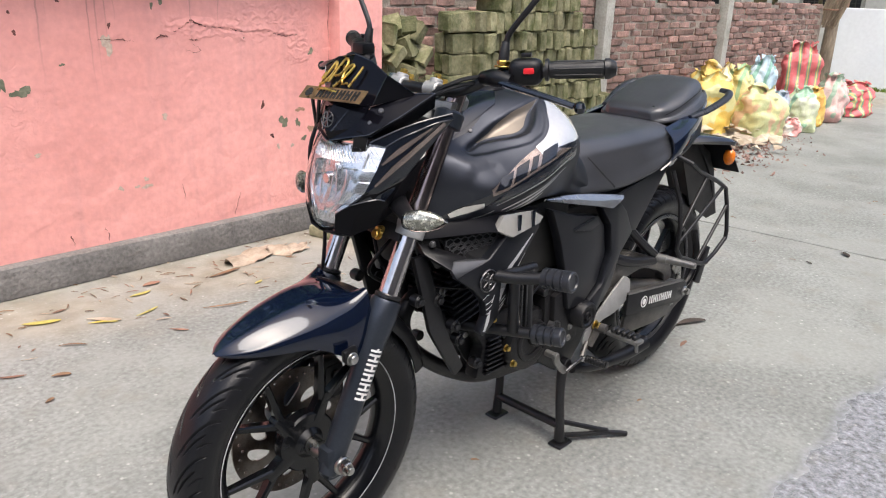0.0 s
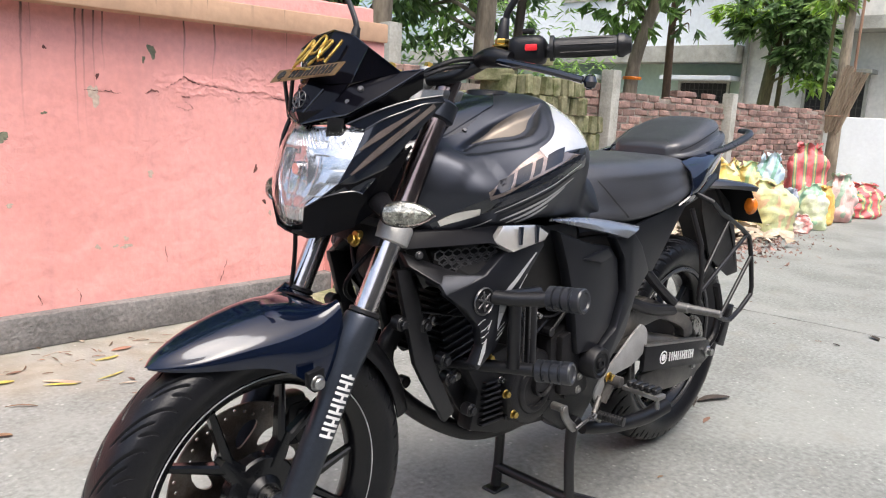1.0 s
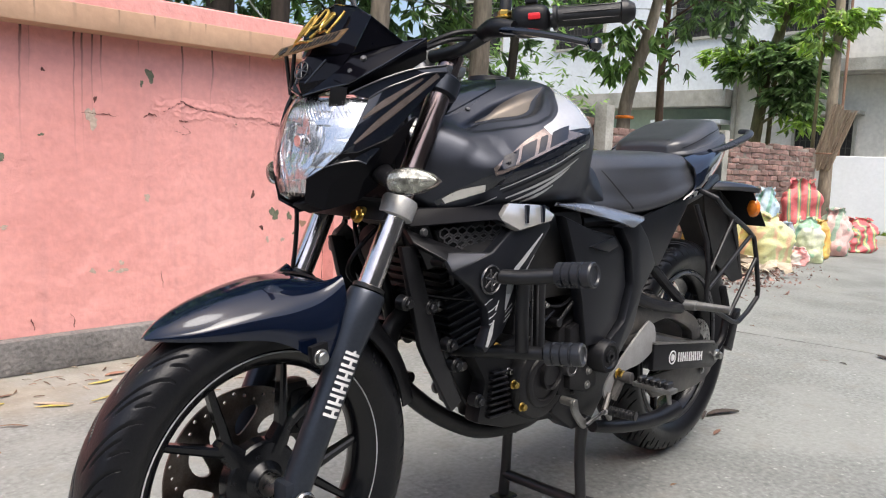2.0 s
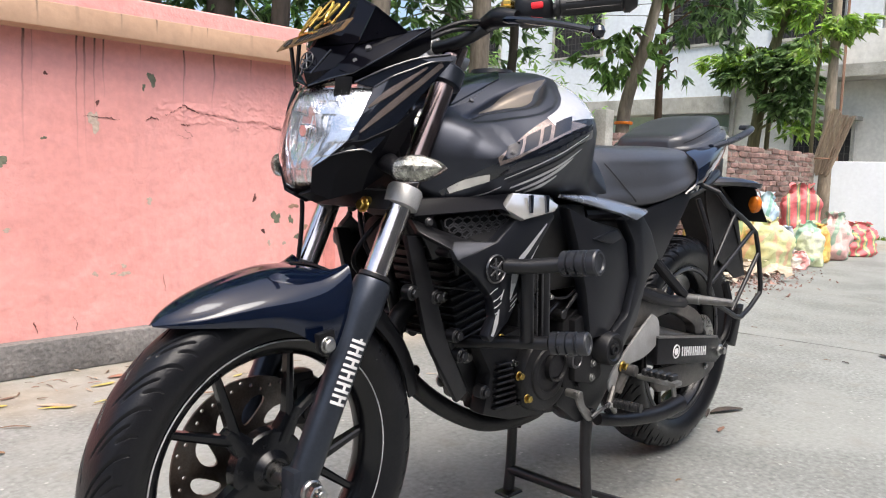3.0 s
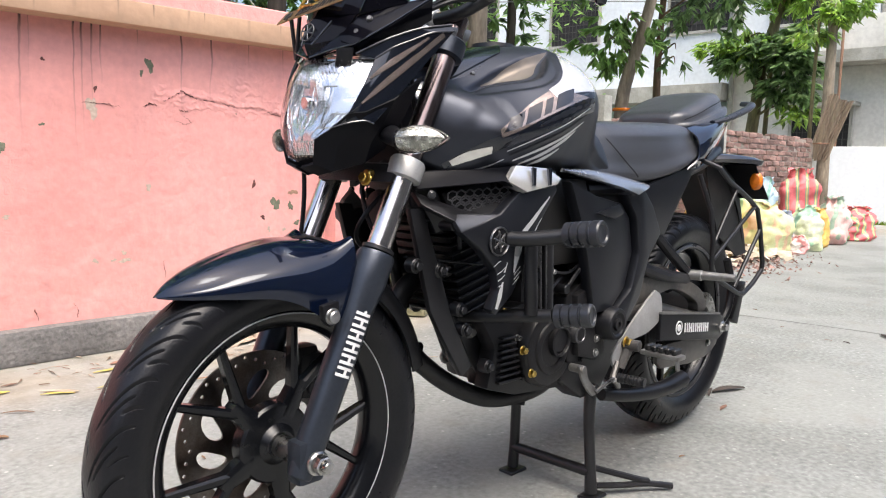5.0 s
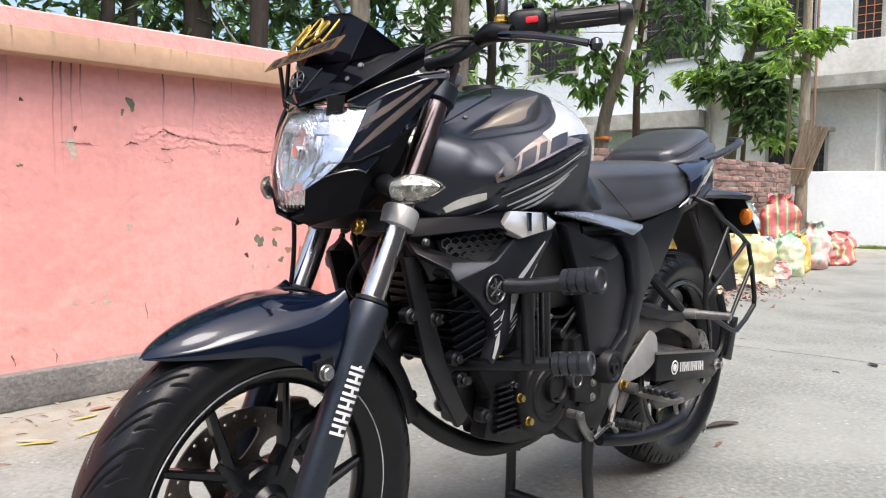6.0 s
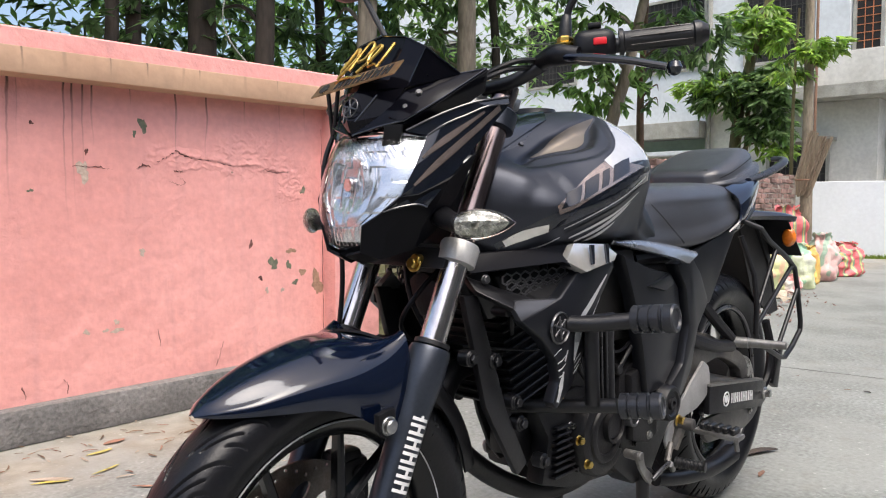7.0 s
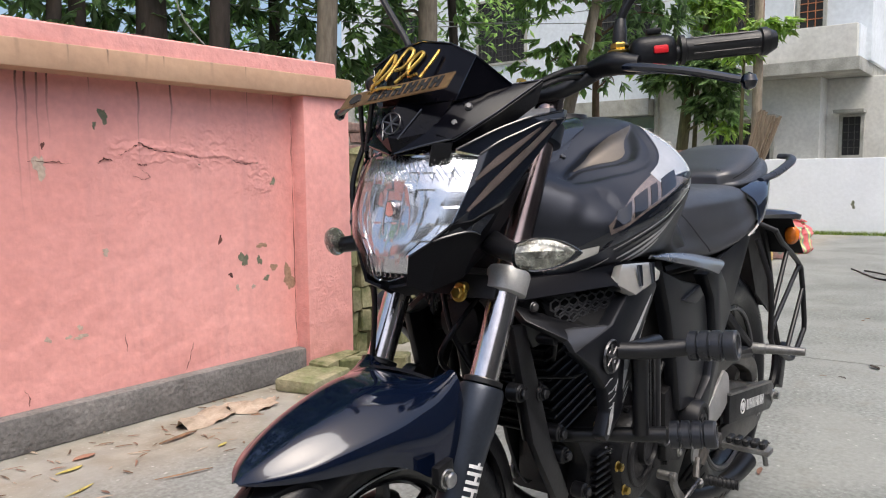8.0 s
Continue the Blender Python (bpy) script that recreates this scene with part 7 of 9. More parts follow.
part("side_stand", tube([(0.575, 0.150, 0.248), (0.47, 0.165, 0.228), (0.33, 0.170, 0.215), (0.235, 0.172, 0.222)], [0.014, 0.016, 0.019, 0.022], 12, 4), M["plastic"], bike, "folded black side stand")
st = part("centre_stand", join(
    tube([(0.568, 0.118, 0.250), (0.575, 0.122, 0.17), (0.572, 0.128, 0.08), (0.568, 0.130, 0.012)], [0.015, 0.0125, 0.0125, 0.015], 14, 4),
    tube([(0.568, -0.090, 0.250), (0.575, -0.088, 0.17), (0.578, -0.087, 0.08), (0.582, -0.087, 0.012)], [0.015, 0.0125, 0.0125, 0.014], 14, 4),
    tube([(0.574, 0.128, 0.062), (0.577, 0.02, 0.062), (0.580, -0.087, 0.062)], 0.0125, 12, 2),
    tube([(0.560, 0.132, 0.068), (0.47, 0.190, 0.034), (0.445, 0.206, 0.026)], 0.0075, 8, 2),
    tube([(0.560, 0.132, 0.026), (0.50, 0.172, 0.022), (0.445, 0.206, 0.020), (0.395, 0.240, 0.010)], 0.0075, 8, 2)), M["frame"], bike, "black tubular centre stand")
for x, y in ((0.566, 0.132), (0.582, -0.087)):
    part("stand_foot", join(box(x - 0.030, x + 0.030, y - 0.022, y + 0.022, 0.0, 0.008, 0.003, 1)), M["frame"], st)
part("stand_spring", tube([(0.56, -0.07, 0.255), (0.575, -0.07, 0.17)], 0.007, 8, 2), M["frame"], bike)
# black plates added to fill the dark area between gear lever and footpeg
part("lower_filler", join(slab([(0.690, 0.060, 0.395), (0.420, 0.060, 0.400), (0.440, 0.060, 0.330), (0.530, 0.060, 0.235), (0.600, 0.060, 0.235), (0.680, 0.060, 0.290)], 0.055, 0.008, out=(0, 1, 0)), slab([(0.690, -0.115, 0.395), (0.420, -0.115, 0.400), (0.440, -0.115, 0.330), (0.530, -0.115, 0.235), (0.600, -0.115, 0.235), (0.680, -0.115, 0.290)], 0.055, 0.008, out=(0, 1, 0))), M["frame"], bike, "black plates filling the dark area between gear lever and footpeg")
part("stand_pivot", rod((0.568, -0.12, 0.25), (0.568, 0.135, 0.25), 0.016), M["frame"], bike)

# ---- leg guard cage beside the rear wheel ----
cy = 0.195
cage_pts = [(0.170, 0.150, 0.775), (0.140, cy, 0.752), (0.083, cy, 0.720), (0.00, cy, 0.690), (-0.060, cy, 0.666), (-0.112, cy, 0.640), (-0.140, cy, 0.583), (-0.172, cy, 0.490), (-0.170, cy, 0.466), (-0.110, cy, 0.432), (-0.050, cy, 0.410), (-0.015, cy, 0.416), (0.060, cy, 0.445), (0.128, cy, 0.470), (0.156, cy, 0.500), (0.155, cy, 0.572), (0.176, cy, 0.644), (0.198, 0.17, 0.735)]
cage = part("leg_guard", tube(cage_pts, 0.0066, 10, 1), M["frame"], bike, "black tubular leg guard")
for a, b in (((0.156, 0.552), (0.028, 0.700)), ((0.150, 0.520), (-0.091, 0.648)), ((0.012, 0.434), (-0.140, 0.583))):
    part("guard_bar", rod((a[0], cy, a[1]), (b[0], cy, b[1]), 0.0055), M["frame"], cage)

# ---- handlebar and controls ----
part("handlebar", tube([(0.905, 0.36, 1.064), (0.975, 0.225, 1.050), (0.995, 0.185, 1.042), (1.025, 0.13, 1.010), (1.030, 0.07, 1.002), (1.030, 0.0, 1.001), (1.030, -0.07, 1.002), (1.025, -0.13, 1.010), (0.995, -0.185, 1.042), (0.975, -0.225, 1.050), (0.905, -0.36, 1.064)], 0.0112, 14, 5), M["frame"], bike, "black tubular handlebar")
for sy in (1, -1):
    riser = part("bar_riser", join(rod((1.050, sy * 0.05, 0.945), (1.019, sy * 0.05, 1.022), 0.0135, seg=20), rod((1.030, sy * 0.05 - 0.018, 1.002), (1.030, sy * 0.05 + 0.018, 1.002), 0.0165, seg=20)), M["clamp"], bike, "light grey alloy bar riser")
    part("clamp_bolt", bolt((1.019, sy * 0.05, 1.020), (-0.36, 0, 0.93), 0.0085, 0.012), M["brass"], riser)
    part("clamp_bolt", bolt((1.000, sy * 0.05, 1.008), (-0.36, 0, 0.93), 0.0085, 0.012), M["brass"], riser)
    a, b = Vector((0.955, sy * 0.270, 1.0585)), Vector((0.892, sy * 0.372, 1.068))
    d = (b - a).normalized()
    L = (b - a).length
    prof = [(0, 0.0205), (0.006, 0.0205), (0.008, 0.0155), (L * 0.3, 0.0160), (L * 0.55, 0.0150), (L - 0.014, 0.0160), (L - 0.012, 0.0190), (L - 0.004, 0.0190), (L, 0.0165), (L + 0.008, 0.012), (L + 0.010, 0.002)]
    gr = part("grip", along(lathe(prof, (0, 0, 0), "z", 28), a, b), M["grip"], bike, "black ribbed rubber grip")
    s = d.cross(Vector((0, 0, 1))).normalized()
    u = s.cross(d)
    for k in range(8):
        ang = 2 * math.pi * k / 8 + 0.2
        off = s * math.cos(ang) + u * math.sin(ang)
        part("grip_rib", tube([a + d * (L * 0.14) + off * 0.0152, a + d * (L * 0.45) + off * 0.0156, a + d * (L * 0.86) + off * 0.0152], 0.0016, 6, 3), M["grip"], gr)
    sw_c = Vector((0.972, sy * 0.240, 1.054))
    rot = Matrix.Translation(sw_c) @ d.to_track_quat("Y", "Z").to_matrix().to_4x4()
    hs = part("switch_housing", moved(box(-0.024, 0.026, -0.034, 0.030, -0.026, 0.024, 0.021, 5), rot), M["plastic"], bike, "black switch housing")
    part("red_switch", moved(box(0.0235, 0.0295, -0.004, 0.016, -0.003, 0.008, 0.003), rot), M["red"], hs, "red switch")
    part("switch_nub", moved(box(-0.004, 0.014, -0.010, 0.010, 0.026, 0.034, 0.003), rot), M["plastic"], hs)
    pr = part("lever_perch", tube([(1.008, sy * 0.165, 1.035), (1.018, sy * 0.20, 1.040), (1.012, sy * 0.235, 1.036)], [0.014, 0.017, 0.013], 12, 4), M["plastic"], bike, "black lever perch")
    part("lever", tube([(1.020, sy * 0.205, 1.036), (1.022, sy * 0.25, 1.030), (1.012, sy * 0.31, 1.020), (0.992, sy * 0.365, 1.007)], [0.009, 0.0085, 0.0075, 0.0075], 10, 5, flat=0.8), M["gloss"], pr, "black clutch or brake lever")
    part("lever_ball", moved(lathe([(-0.011, 0.002), (-0.008, 0.008), (0, 0.011), (0.008, 0.008), (0.011, 0.002)], (0, 0, 0), "z", 16), Matrix.Translation((0.986, sy * 0.374, 1.005))), M["gloss"], pr)
    # mirrors
    mb = part("mirror_boot", tube([(0.992, sy * 0.198, 1.056), (0.990, sy * 0.197, 1.085), (0.986, sy * 0.196, 1.104)], [0.0105, 0.010, 0.0078], 12, 3), M["grip"], bike)
    part("mirror_nut", bolt((0.992, sy * 0.198, 1.058), (0, 0, 1), 0.0125, 0.014), M["brass"], mb)
    part("mirror_stem", tube([(0.986, sy * 0.196, 1.100), (0.985, sy * 0.206, 1.124), (0.977, sy * 0.248, 1.176), (0.970, sy * 0.285, 1.222)], 0.0058, 10, 5), M["frame"], mb)
    rows = []
    mc = Vector((0.966, sy * 0.315, 1.248))
    for i in range(8):
        t = i / 7
        r = 0.055 * math.sin(math.pi * (0.5 + 0.5 * t)) ** 0.55 if t < 1 else 0.003
        rows.append([mc + Vector((0.030 * t, sy * 1.35 * r * math.cos(a), 0.50 * r * math.sin(a))) for a in (2 * math.pi * k / 28 for k in range(28))])
    mh = part("mirror_head", skin(rows, closed=True, caps=True), M["plastic"], mb, "black mirror shell")
    part("mirror_glass", skin([[mc + Vector((-0.001, sy * 1.28 * r * math.cos(a), 0.46 * r * math.sin(a))) for a in (2 * math.pi * k / 28 for k in range(28))] for r in (0.055, 0.001)], closed=True, caps=True), M["mirror"], mh)
# right-hand brake reservoir
part("brake_reservoir", box(0.992, 1.028, -0.208, -0.172, 1.050, 1.074, 0.006), M["plastic"], bike, "black brake fluid reservoir")
part("instrument_pod", join(slab([(1.17, -0.07, 1.035), (1.17, 0.07, 1.035), (1.09, 0.07, 0.995), (1.09, -0.07, 0.995)], 0.04, 0.01, out=(0.3, 0, -1))), M["plastic"], bike, "black instrument pod")
# cables from the bars down past the headlamp
for pts in ([(0.99, 0.17, 1.040), (1.06, 0.145, 1.03), (1.10, 0.10, 0.99), (1.09, 0.07, 0.90), (1.06, 0.06, 0.78)], [(1.0, 0.16, 1.03), (1.075, 0.135, 1.015), (1.115, 0.085, 0.97), (1.105, 0.05, 0.86), (1.09, 0.06, 0.74)],
            [(1.0, -0.17, 1.03), (1.10, -0.15, 1.02), (1.18, -0.115, 0.95), (1.215, -0.115, 0.86), (1.20, -0.09, 0.74), (1.21, -0.09, 0.60), (1.26, -0.085, 0.44)], [(1.0, -0.16, 1.02), (1.08, -0.13, 1.0), (1.10, -0.08, 0.9), (1.12, -0.03, 0.75), (1.13, 0.0, 0.66), (1.10, 0.03, 0.58)],
            [(1.05, 0.03, 0.74), (1.13, 0.02, 0.68), (1.145, -0.01, 0.62), (1.08, -0.02, 0.57)]):
    part("cable", tube(pts, 0.0042, 8, 6), M["plastic"], bike)
# horn behind the fork
part("horn", lathe([(1.05, 0.03), (1.075, 0.038), (1.085, 0.036), (1.09, 0.02), (1.09, 0.003)], (0, -0.02, 0.665), "x", 28), M["engine"], bike, "round black horn")
# fork lettering on the left leg, as plain barred blocks
side = Vector((0.91, 0, 0.4147))


def leg_patch(e0, e1, a0, a1):
    """A thin patch wrapped on the leg, between two heights and two angles."""
    rows = []
    for e in (e0, e1):
        q = fork_pt(e, LEG_Y)
        rows.append([q + side * (0.0266 * math.sin(radians(a0 + (a1 - a0) * j / 6))) + Vector((0, 0.0266 * math.cos(radians(a0 + (a1 - a0) * j / 6)), 0)) for j in range(7)])
    return skin(rows)


for k in range(6):
    e = 0.132 + 0.0202 * k
    part("letter_bar", join(leg_patch(e, e + 0.0046, -20, 40), leg_patch(e + 0.0112, e + 0.0158, -20, 40), leg_patch(e + 0.0046, e + 0.0112, 2, 13)), M["white"], bpy.data.objects["fork_leg"])
# copper plaque and gold sticker on the fly screen
PLQ = [Vector(p) for p in ((1.240, -0.110, 0.982), (1.255, 0.093, 0.996), (1.235, 0.093, 1.017), (1.220, -0.110, 1.003))]


def on_plaque(u, v, lift=0.0022):
    """A point on the plaque: u along it, v up it, both 0 to 1."""
    nr = (PLQ[1] - PLQ[0]).cross(PLQ[3] - PLQ[0]).normalized()
    return PLQ[0].lerp(PLQ[1], u).lerp(PLQ[3].lerp(PLQ[2], u), v) + nr * lift


pq = part("plaque", slab(PLQ, 0.002), M["copper"], bike, "copper-coloured plaque with dark lettering", smooth=False)
for k in range(6):
    u = 0.28 + 0.112 * k
    for a, b, c, d in ((0.0, 0.030, 0.15, 0.85), (0.055, 0.085, 0.15, 0.85), (0.0, 0.085, 0.45, 0.62)):
        part("letter_bar", slab([on_plaque(u + a, c), on_plaque(u + b, c), on_plaque(u + b, d), on_plaque(u + a, d)], 0.0008), M["hole"], pq, smooth=False)
part("plaque_badge", slab([on_plaque(0.12 + 0.055 * math.cos(q), 0.5 + 0.34 * math.sin(q)) for q in (2 * math.pi * k / 20 for k in range(20))], 0.0008), M["hole"], pq, smooth=False)
# a gold sticker on the screen: loose brush strokes
def on_screen(y, h):
    """A point on the fly screen at the height h (0 to 1)."""
    return Vector((1.250 - 0.066 * h - 0.5 * max(0.0, abs(y) - 0.05), y, 0.976 + 0.097 * h))


for pts in ([(-0.062, 0.30), (-0.050, 0.55), (-0.040, 0.80), (-0.034, 0.62), (-0.048, 0.40), (-0.066, 0.36)], [(-0.036, 0.42), (-0.020, 0.85), (-0.006, 0.80), (-0.012, 0.60), (-0.026, 0.55)], [(-0.016, 0.36), (0.0, 0.52), (0.014, 0.74), (0.006, 0.78), (-0.004, 0.62), (0.004, 0.44), (0.018, 0.46)],
            [(0.026, 0.40), (0.034, 0.60), (0.040, 0.78)], [(-0.075, 0.22), (-0.04, 0.30), (0.0, 0.28), (0.045, 0.36)], [(-0.07, 0.45), (-0.058, 0.60)]):
    part("gold_stroke", tube([on_screen(y, h) + Vector((0.003, 0, 0.002)) for y, h in pts], 0.0025, 7, 5), M["gold"], screen, "gold foil brush stroke")
part("plaque_stay", join(rod((1.232, -0.055, 0.992), (1.225, -0.075, 0.925), 0.0035), rod((1.236, -0.075, 0.995), (1.215, -0.09, 0.925), 0.0035)), M["frame"], bike)

# ---- trees ----
TREE_L = "slender brown-barked tree in dark leaf behind the wall"
tree("tree", "tree with pale bark and an orange cord round its trunk", (-4.95, -3.22, 0), [(0, 0, 0), (0.0, 0.02, 0.9), (0.0, 0.05, 1.5), (0.0, 0.24, 2.1), (0.0, 0.41, 2.74), (-0.1, 0.70, 4.0)], 0.085,
     [((0.05, -0.02, 2.62), (0.41, 0.32, 0.30)), ((0.05, 0.08, 2.17), (0.35, 0.30, 0.22)), ((0.0, -0.22, 2.02), (0.35, 0.30, 0.22)), ((0.05, -0.02, 1.82), (0.22, 0.20, 0.14)), ((0.1, 0.3, 3.7), (1.2, 1.0, 0.6))], 6800, M["leaf_mid"], 11, bark="bark_pale", L=0.15, W=0.030)
tree("tree", "slender reddish-brown tree with dark hanging leaves", (-6.2, -3.48, 0), [(0, 0, 0), (0.0, 0.0, 1.2), (0.05, 0.02, 2.0), (0.2, 0.15, 3.0), (0.2, 0.2, 4.6)], 0.055,
     [((0.35, 0.68, 2.66), (0.41, 0.41, 0.32)), ((0.40, 1.00, 2.52), (0.35, 0.30, 0.27)), ((0.40, 0.60, 2.26), (0.38, 0.32, 0.22)), ((0.40, 0.42, 2.02), (0.27, 0.24, 0.19)), ((0.40, 0.42, 1.86), (0.18, 0.16, 0.14)), ((0.2, 0.3, 4.2), (1.2, 1.1, 0.6))], 6400, M["leaf_dark"], 36, bark="bark_red", L=0.15, W=0.028)
for x, y, r, lean, s, m_, bk in [(-1.50, -3.05, 0.085, 0.05, 3, "leaf_dark", "bark_pale"), (-2.5, -3.05, 0.095, 0.0, 4, "leaf_mid", "bark_pale"), (-3.1, -3.6, 0.075, -0.05, 5, "leaf_dark", "bark_pale"), (-4.1, -4.0, 0.06, 0.1, 6, "leaf_dark", "bark"),
                               (-0.20, -4.0, 0.055, 0.05, 7, "leaf_dark", "bark"), (-0.36, -4.1, 0.065, 0.0, 8, "leaf_dark", "bark"), (-0.80, -4.0, 0.125, 0.0, 9, "leaf_dark", "bark"), (-1.0, -3.5, 0.08, 0.05, 10, "leaf_dark", "bark"),
                               (-2.25, -4.5, 0.06, 0.05, 12, "leaf_mid", "bark"), (0.9, -4.3, 0.09, 0.0, 15, "leaf_dark", "bark"), (1.9, -4.0, 0.1, 0.0, 17, "leaf_dark", "bark")]:
    rg = random.Random(s)
    tree("tree", TREE_L if m_ == "leaf_dark" else "slender pale-barked tree with drooping green leaves", (x, y, 0), [(0, 0, 0), (lean, 0.02, 1.2), (lean * 0.5, 0.05, 2.4), (lean * 3, 0, 4.2), (lean * 4, 0.2, 5.8)], r,
         [((rg.uniform(-0.6, 0.6), 1.3, 5.2), (1.5, 1.2, 0.8)), ((rg.uniform(-0.6, 0.6), 0.2, 5.8), (1.5, 1.3, 0.8)), ((rg.uniform(-0.6, 0.6), -0.5, 2.15), (0.9, 0.6, 0.45)), ((rg.uniform(-0.5, 0.5), -0.2, 3.0), (1.1, 1.0, 0.6)), ((0.3, rg.uniform(-0.6, 0.3), 3.9), (1.3, 1.2, 0.7)), ((rg.uniform(-0.8, 0.8), -0.9, 1.75), (0.8, 0.5, 0.35))], 9500, M[m_], 20 + s, L=0.135, W=0.024, bark=bk)
tree("sapling", "young mossy tree with fresh yellow-green leaves", (-9.3, -3.72, 0), [(0, 0, 0), (0.0, 0.08, 1.0), (0.0, 0.15, 1.7), (0.0, 0.22, 2.36), (0.0, 0.35, 2.84), (0.0, 0.57, 3.6), (0.0, 0.75, 4.4)], 0.10,
     [((0.1, 0.52, 3.25), (0.35, 0.33, 0.25)), ((0.1, 0.45, 3.5), (0.31, 0.28, 0.22)), ((0.1, -0.02, 2.62), (0.38, 0.38, 0.20)), ((0.1, -0.35, 2.56), (0.28, 0.28, 0.16)), ((0.1, 0.30, 2.50), (0.30, 0.25, 0.18)), ((0.1, 0.75, 1.55), (0.25, 0.25, 0.12))], 2600, M["leaf_young"], 41, bark="bark_moss", L=0.17, W=0.030)
tree("sapling", "young tree with dark glossy drooping leaves", (-9.6, -3.55, 0), [(0, 0, 0), (0.02, 0.02, 1.2), (0.05, 0.08, 2.4), (0.1, 0.2, 3.2)], 0.045,
     [((0.4, 0.18, 2.42), (0.40, 0.38, 0.28)), ((0.4, 0.50, 2.28), (0.38, 0.33, 0.25)), ((0.4, 0.40, 1.96), (0.33, 0.30, 0.20)), ((0.4, 0.62, 1.86), (0.28, 0.25, 0.18)), ((0.4, -0.30, 2.32), (0.30, 0.28, 0.20)), ((0.4, -0.20, 2.06), (0.25, 0.25, 0.16)), ((0.4, 0.68, 2.62), (0.30, 0.28, 0.20))], 3000, M["leaf_dark"], 43, bark="bark_moss", L=0.19, W=0.040)
tree("sapling", "young creeper-like tree in bright leaf beside a dead trunk", (-8.15, -2.38, 0), [(0, 0, 0), (0.0, -0.02, 1.2), (0.02, 0.0, 2.4), (0.06, 0.05, 3.2)], 0.030,
     [((0.12, -0.08, 2.72), (0.20, 0.19, 0.16)), ((0.14, 0.20, 2.68), (0.25, 0.20, 0.15)), ((0.14, 0.36, 2.74), (0.18, 0.15, 0.10)), ((0.1, -0.02, 2.46), (0.16, 0.16, 0.12))], 1000, M["leaf_young"], 45, bark="bark_moss", L=0.16, W=0.030)
part("trunk_cord", lathe([(1.305, 0.094), (1.325, 0.098), (1.335, 0.092), (1.315, 0.084)], (-4.95, -3.185, 0), "z", 20, closed=True), M["orange"]).name = "orange_cord"
tagged(bpy.data.objects["orange_cord"], "orange cord tied round a tree trunk", "cord")


def thicket():
    """The far greenery that closes the view between the trunks."""
    rng = random.Random(77)
    vs, fs = [], []
    for _ in range(6800):
        x = rng.uniform(-10.5, 6)
        y = rng.uniform(-8.5, -5.2)
        z = rng.uniform(0.4, 5.2)
        p = Vector((x, y, z))
        if noise.noise(p * 0.9) < (-0.08 if x > -5.4 else -0.16) or x < -8.0 or (x < -5.4 and y < -6.4):
            continue
        for q in range(9):
            a = rng.uniform(0, 6.283)
            d = Vector((math.cos(a), math.sin(a), rng.uniform(-1.0, 0.3)))
            leaf_bm(vs, fs, p + Vector((rng.uniform(-0.2, 0.2), rng.uniform(-0.2, 0.2), rng.uniform(-0.2, 0.2))), d, Vector((0, 0, 1)), rng.uniform(0.12, 0.20), rng.uniform(0.022, 0.036))
    me = bpy.data.meshes.new("thicket")
    me.from_pydata(vs, [], fs)
    me.materials.append(M["leaf_mid"])
    tagged(new("thicket", me), "dense green thicket behind the lane's trees", "bushes", kind="stuff")


thicket()

# a dropped black cable on the lane
tagged(part("dropped_cable", tube([(-5.6, -0.62, 0.008), (-5.35, -0.50, 0.008), (-5.05, -0.36, 0.009), (-4.95, -0.25, 0.010), (-5.10, -0.22, 0.016), (-5.3, -0.36, 0.018), (-5.5, -0.50, 0.010)], 0.008, 8, 6), M["plastic"]), "short black cable dropped on the concrete lane", "cable")
# overhead wires between the trees
for pts in ([(-0.3, -4.4, 2.35), (-2.5, -3.8, 2.2), (-6, -3.4, 2.6), (-9.5, -3.3, 3.3)], [(-0.3, -4.2, 2.15), (-3.0, -3.6, 2.15), (-6, -3.5, 2.75), (-10, -3.2, 3.6)], [(-0.9, -3.4, 2.6), (-0.5, -3.2, 1.9), (-0.75, -3.0, 1.45)]):
    tagged(part("wire", tube(pts, 0.0045, 6, 8), M["concrete"]), "pale sagging overhead wire between trees", "wire", group="overhead wires")

# ---- bags of rubbish along the brick wall ----
def sack_mat(name, a, b, c, stripes=False):
    """Woven plastic: blotches of a second colour, printed patches or even stripes in a third."""
    m = mat(name, a, 0.5, 0, col2=b, scale=5.5, fine=120, var=0.1, bump=0.006, bscale=30, rvar=0.1)
    nt = m.node_tree
    n, l = nt.nodes, nt.links
    bs = n["Principled BSDF"]
    base = bs.inputs["Base Color"].links[0].from_socket
    tc = n.new("ShaderNodeTexCoord")
    wv = n.new("ShaderNodeTexWave")
    wv.inputs["Scale"].default_value = 3.4 if stripes else 2.3
    wv.inputs["Distortion"].default_value = 1.2 if stripes else 9.0
    wv.inputs["Detail"].default_value = 2.0
    l.new(tc.outputs["Object"], wv.inputs["Vector"])
    last = base
    for lo, hi, k, col in ((0.70, 0.78, 0.9 if stripes else 0.65, c), (0.93, 0.97, 0.85 if stripes else 0.0, (0.72, 0.60, 0.22))):
        mr = n.new("ShaderNodeMapRange")
        mr.inputs["From Min"].default_value, mr.inputs["From Max"].default_value = lo, hi
        mr.inputs["To Max"].default_value = k
        l.new(wv.outputs["Fac"], mr.inputs["Value"])
        mx = n.new("ShaderNodeMix")
        mx.data_type = "RGBA"
        l.new(mr.outputs[0], mx.inputs["Factor"])
        l.new(last, mx.inputs["A"])
        mx.inputs["B"].default_value = (*col, 1)
        last = mx.outputs["Result"]
    l.new(last, bs.inputs["Base Color"])
    return m


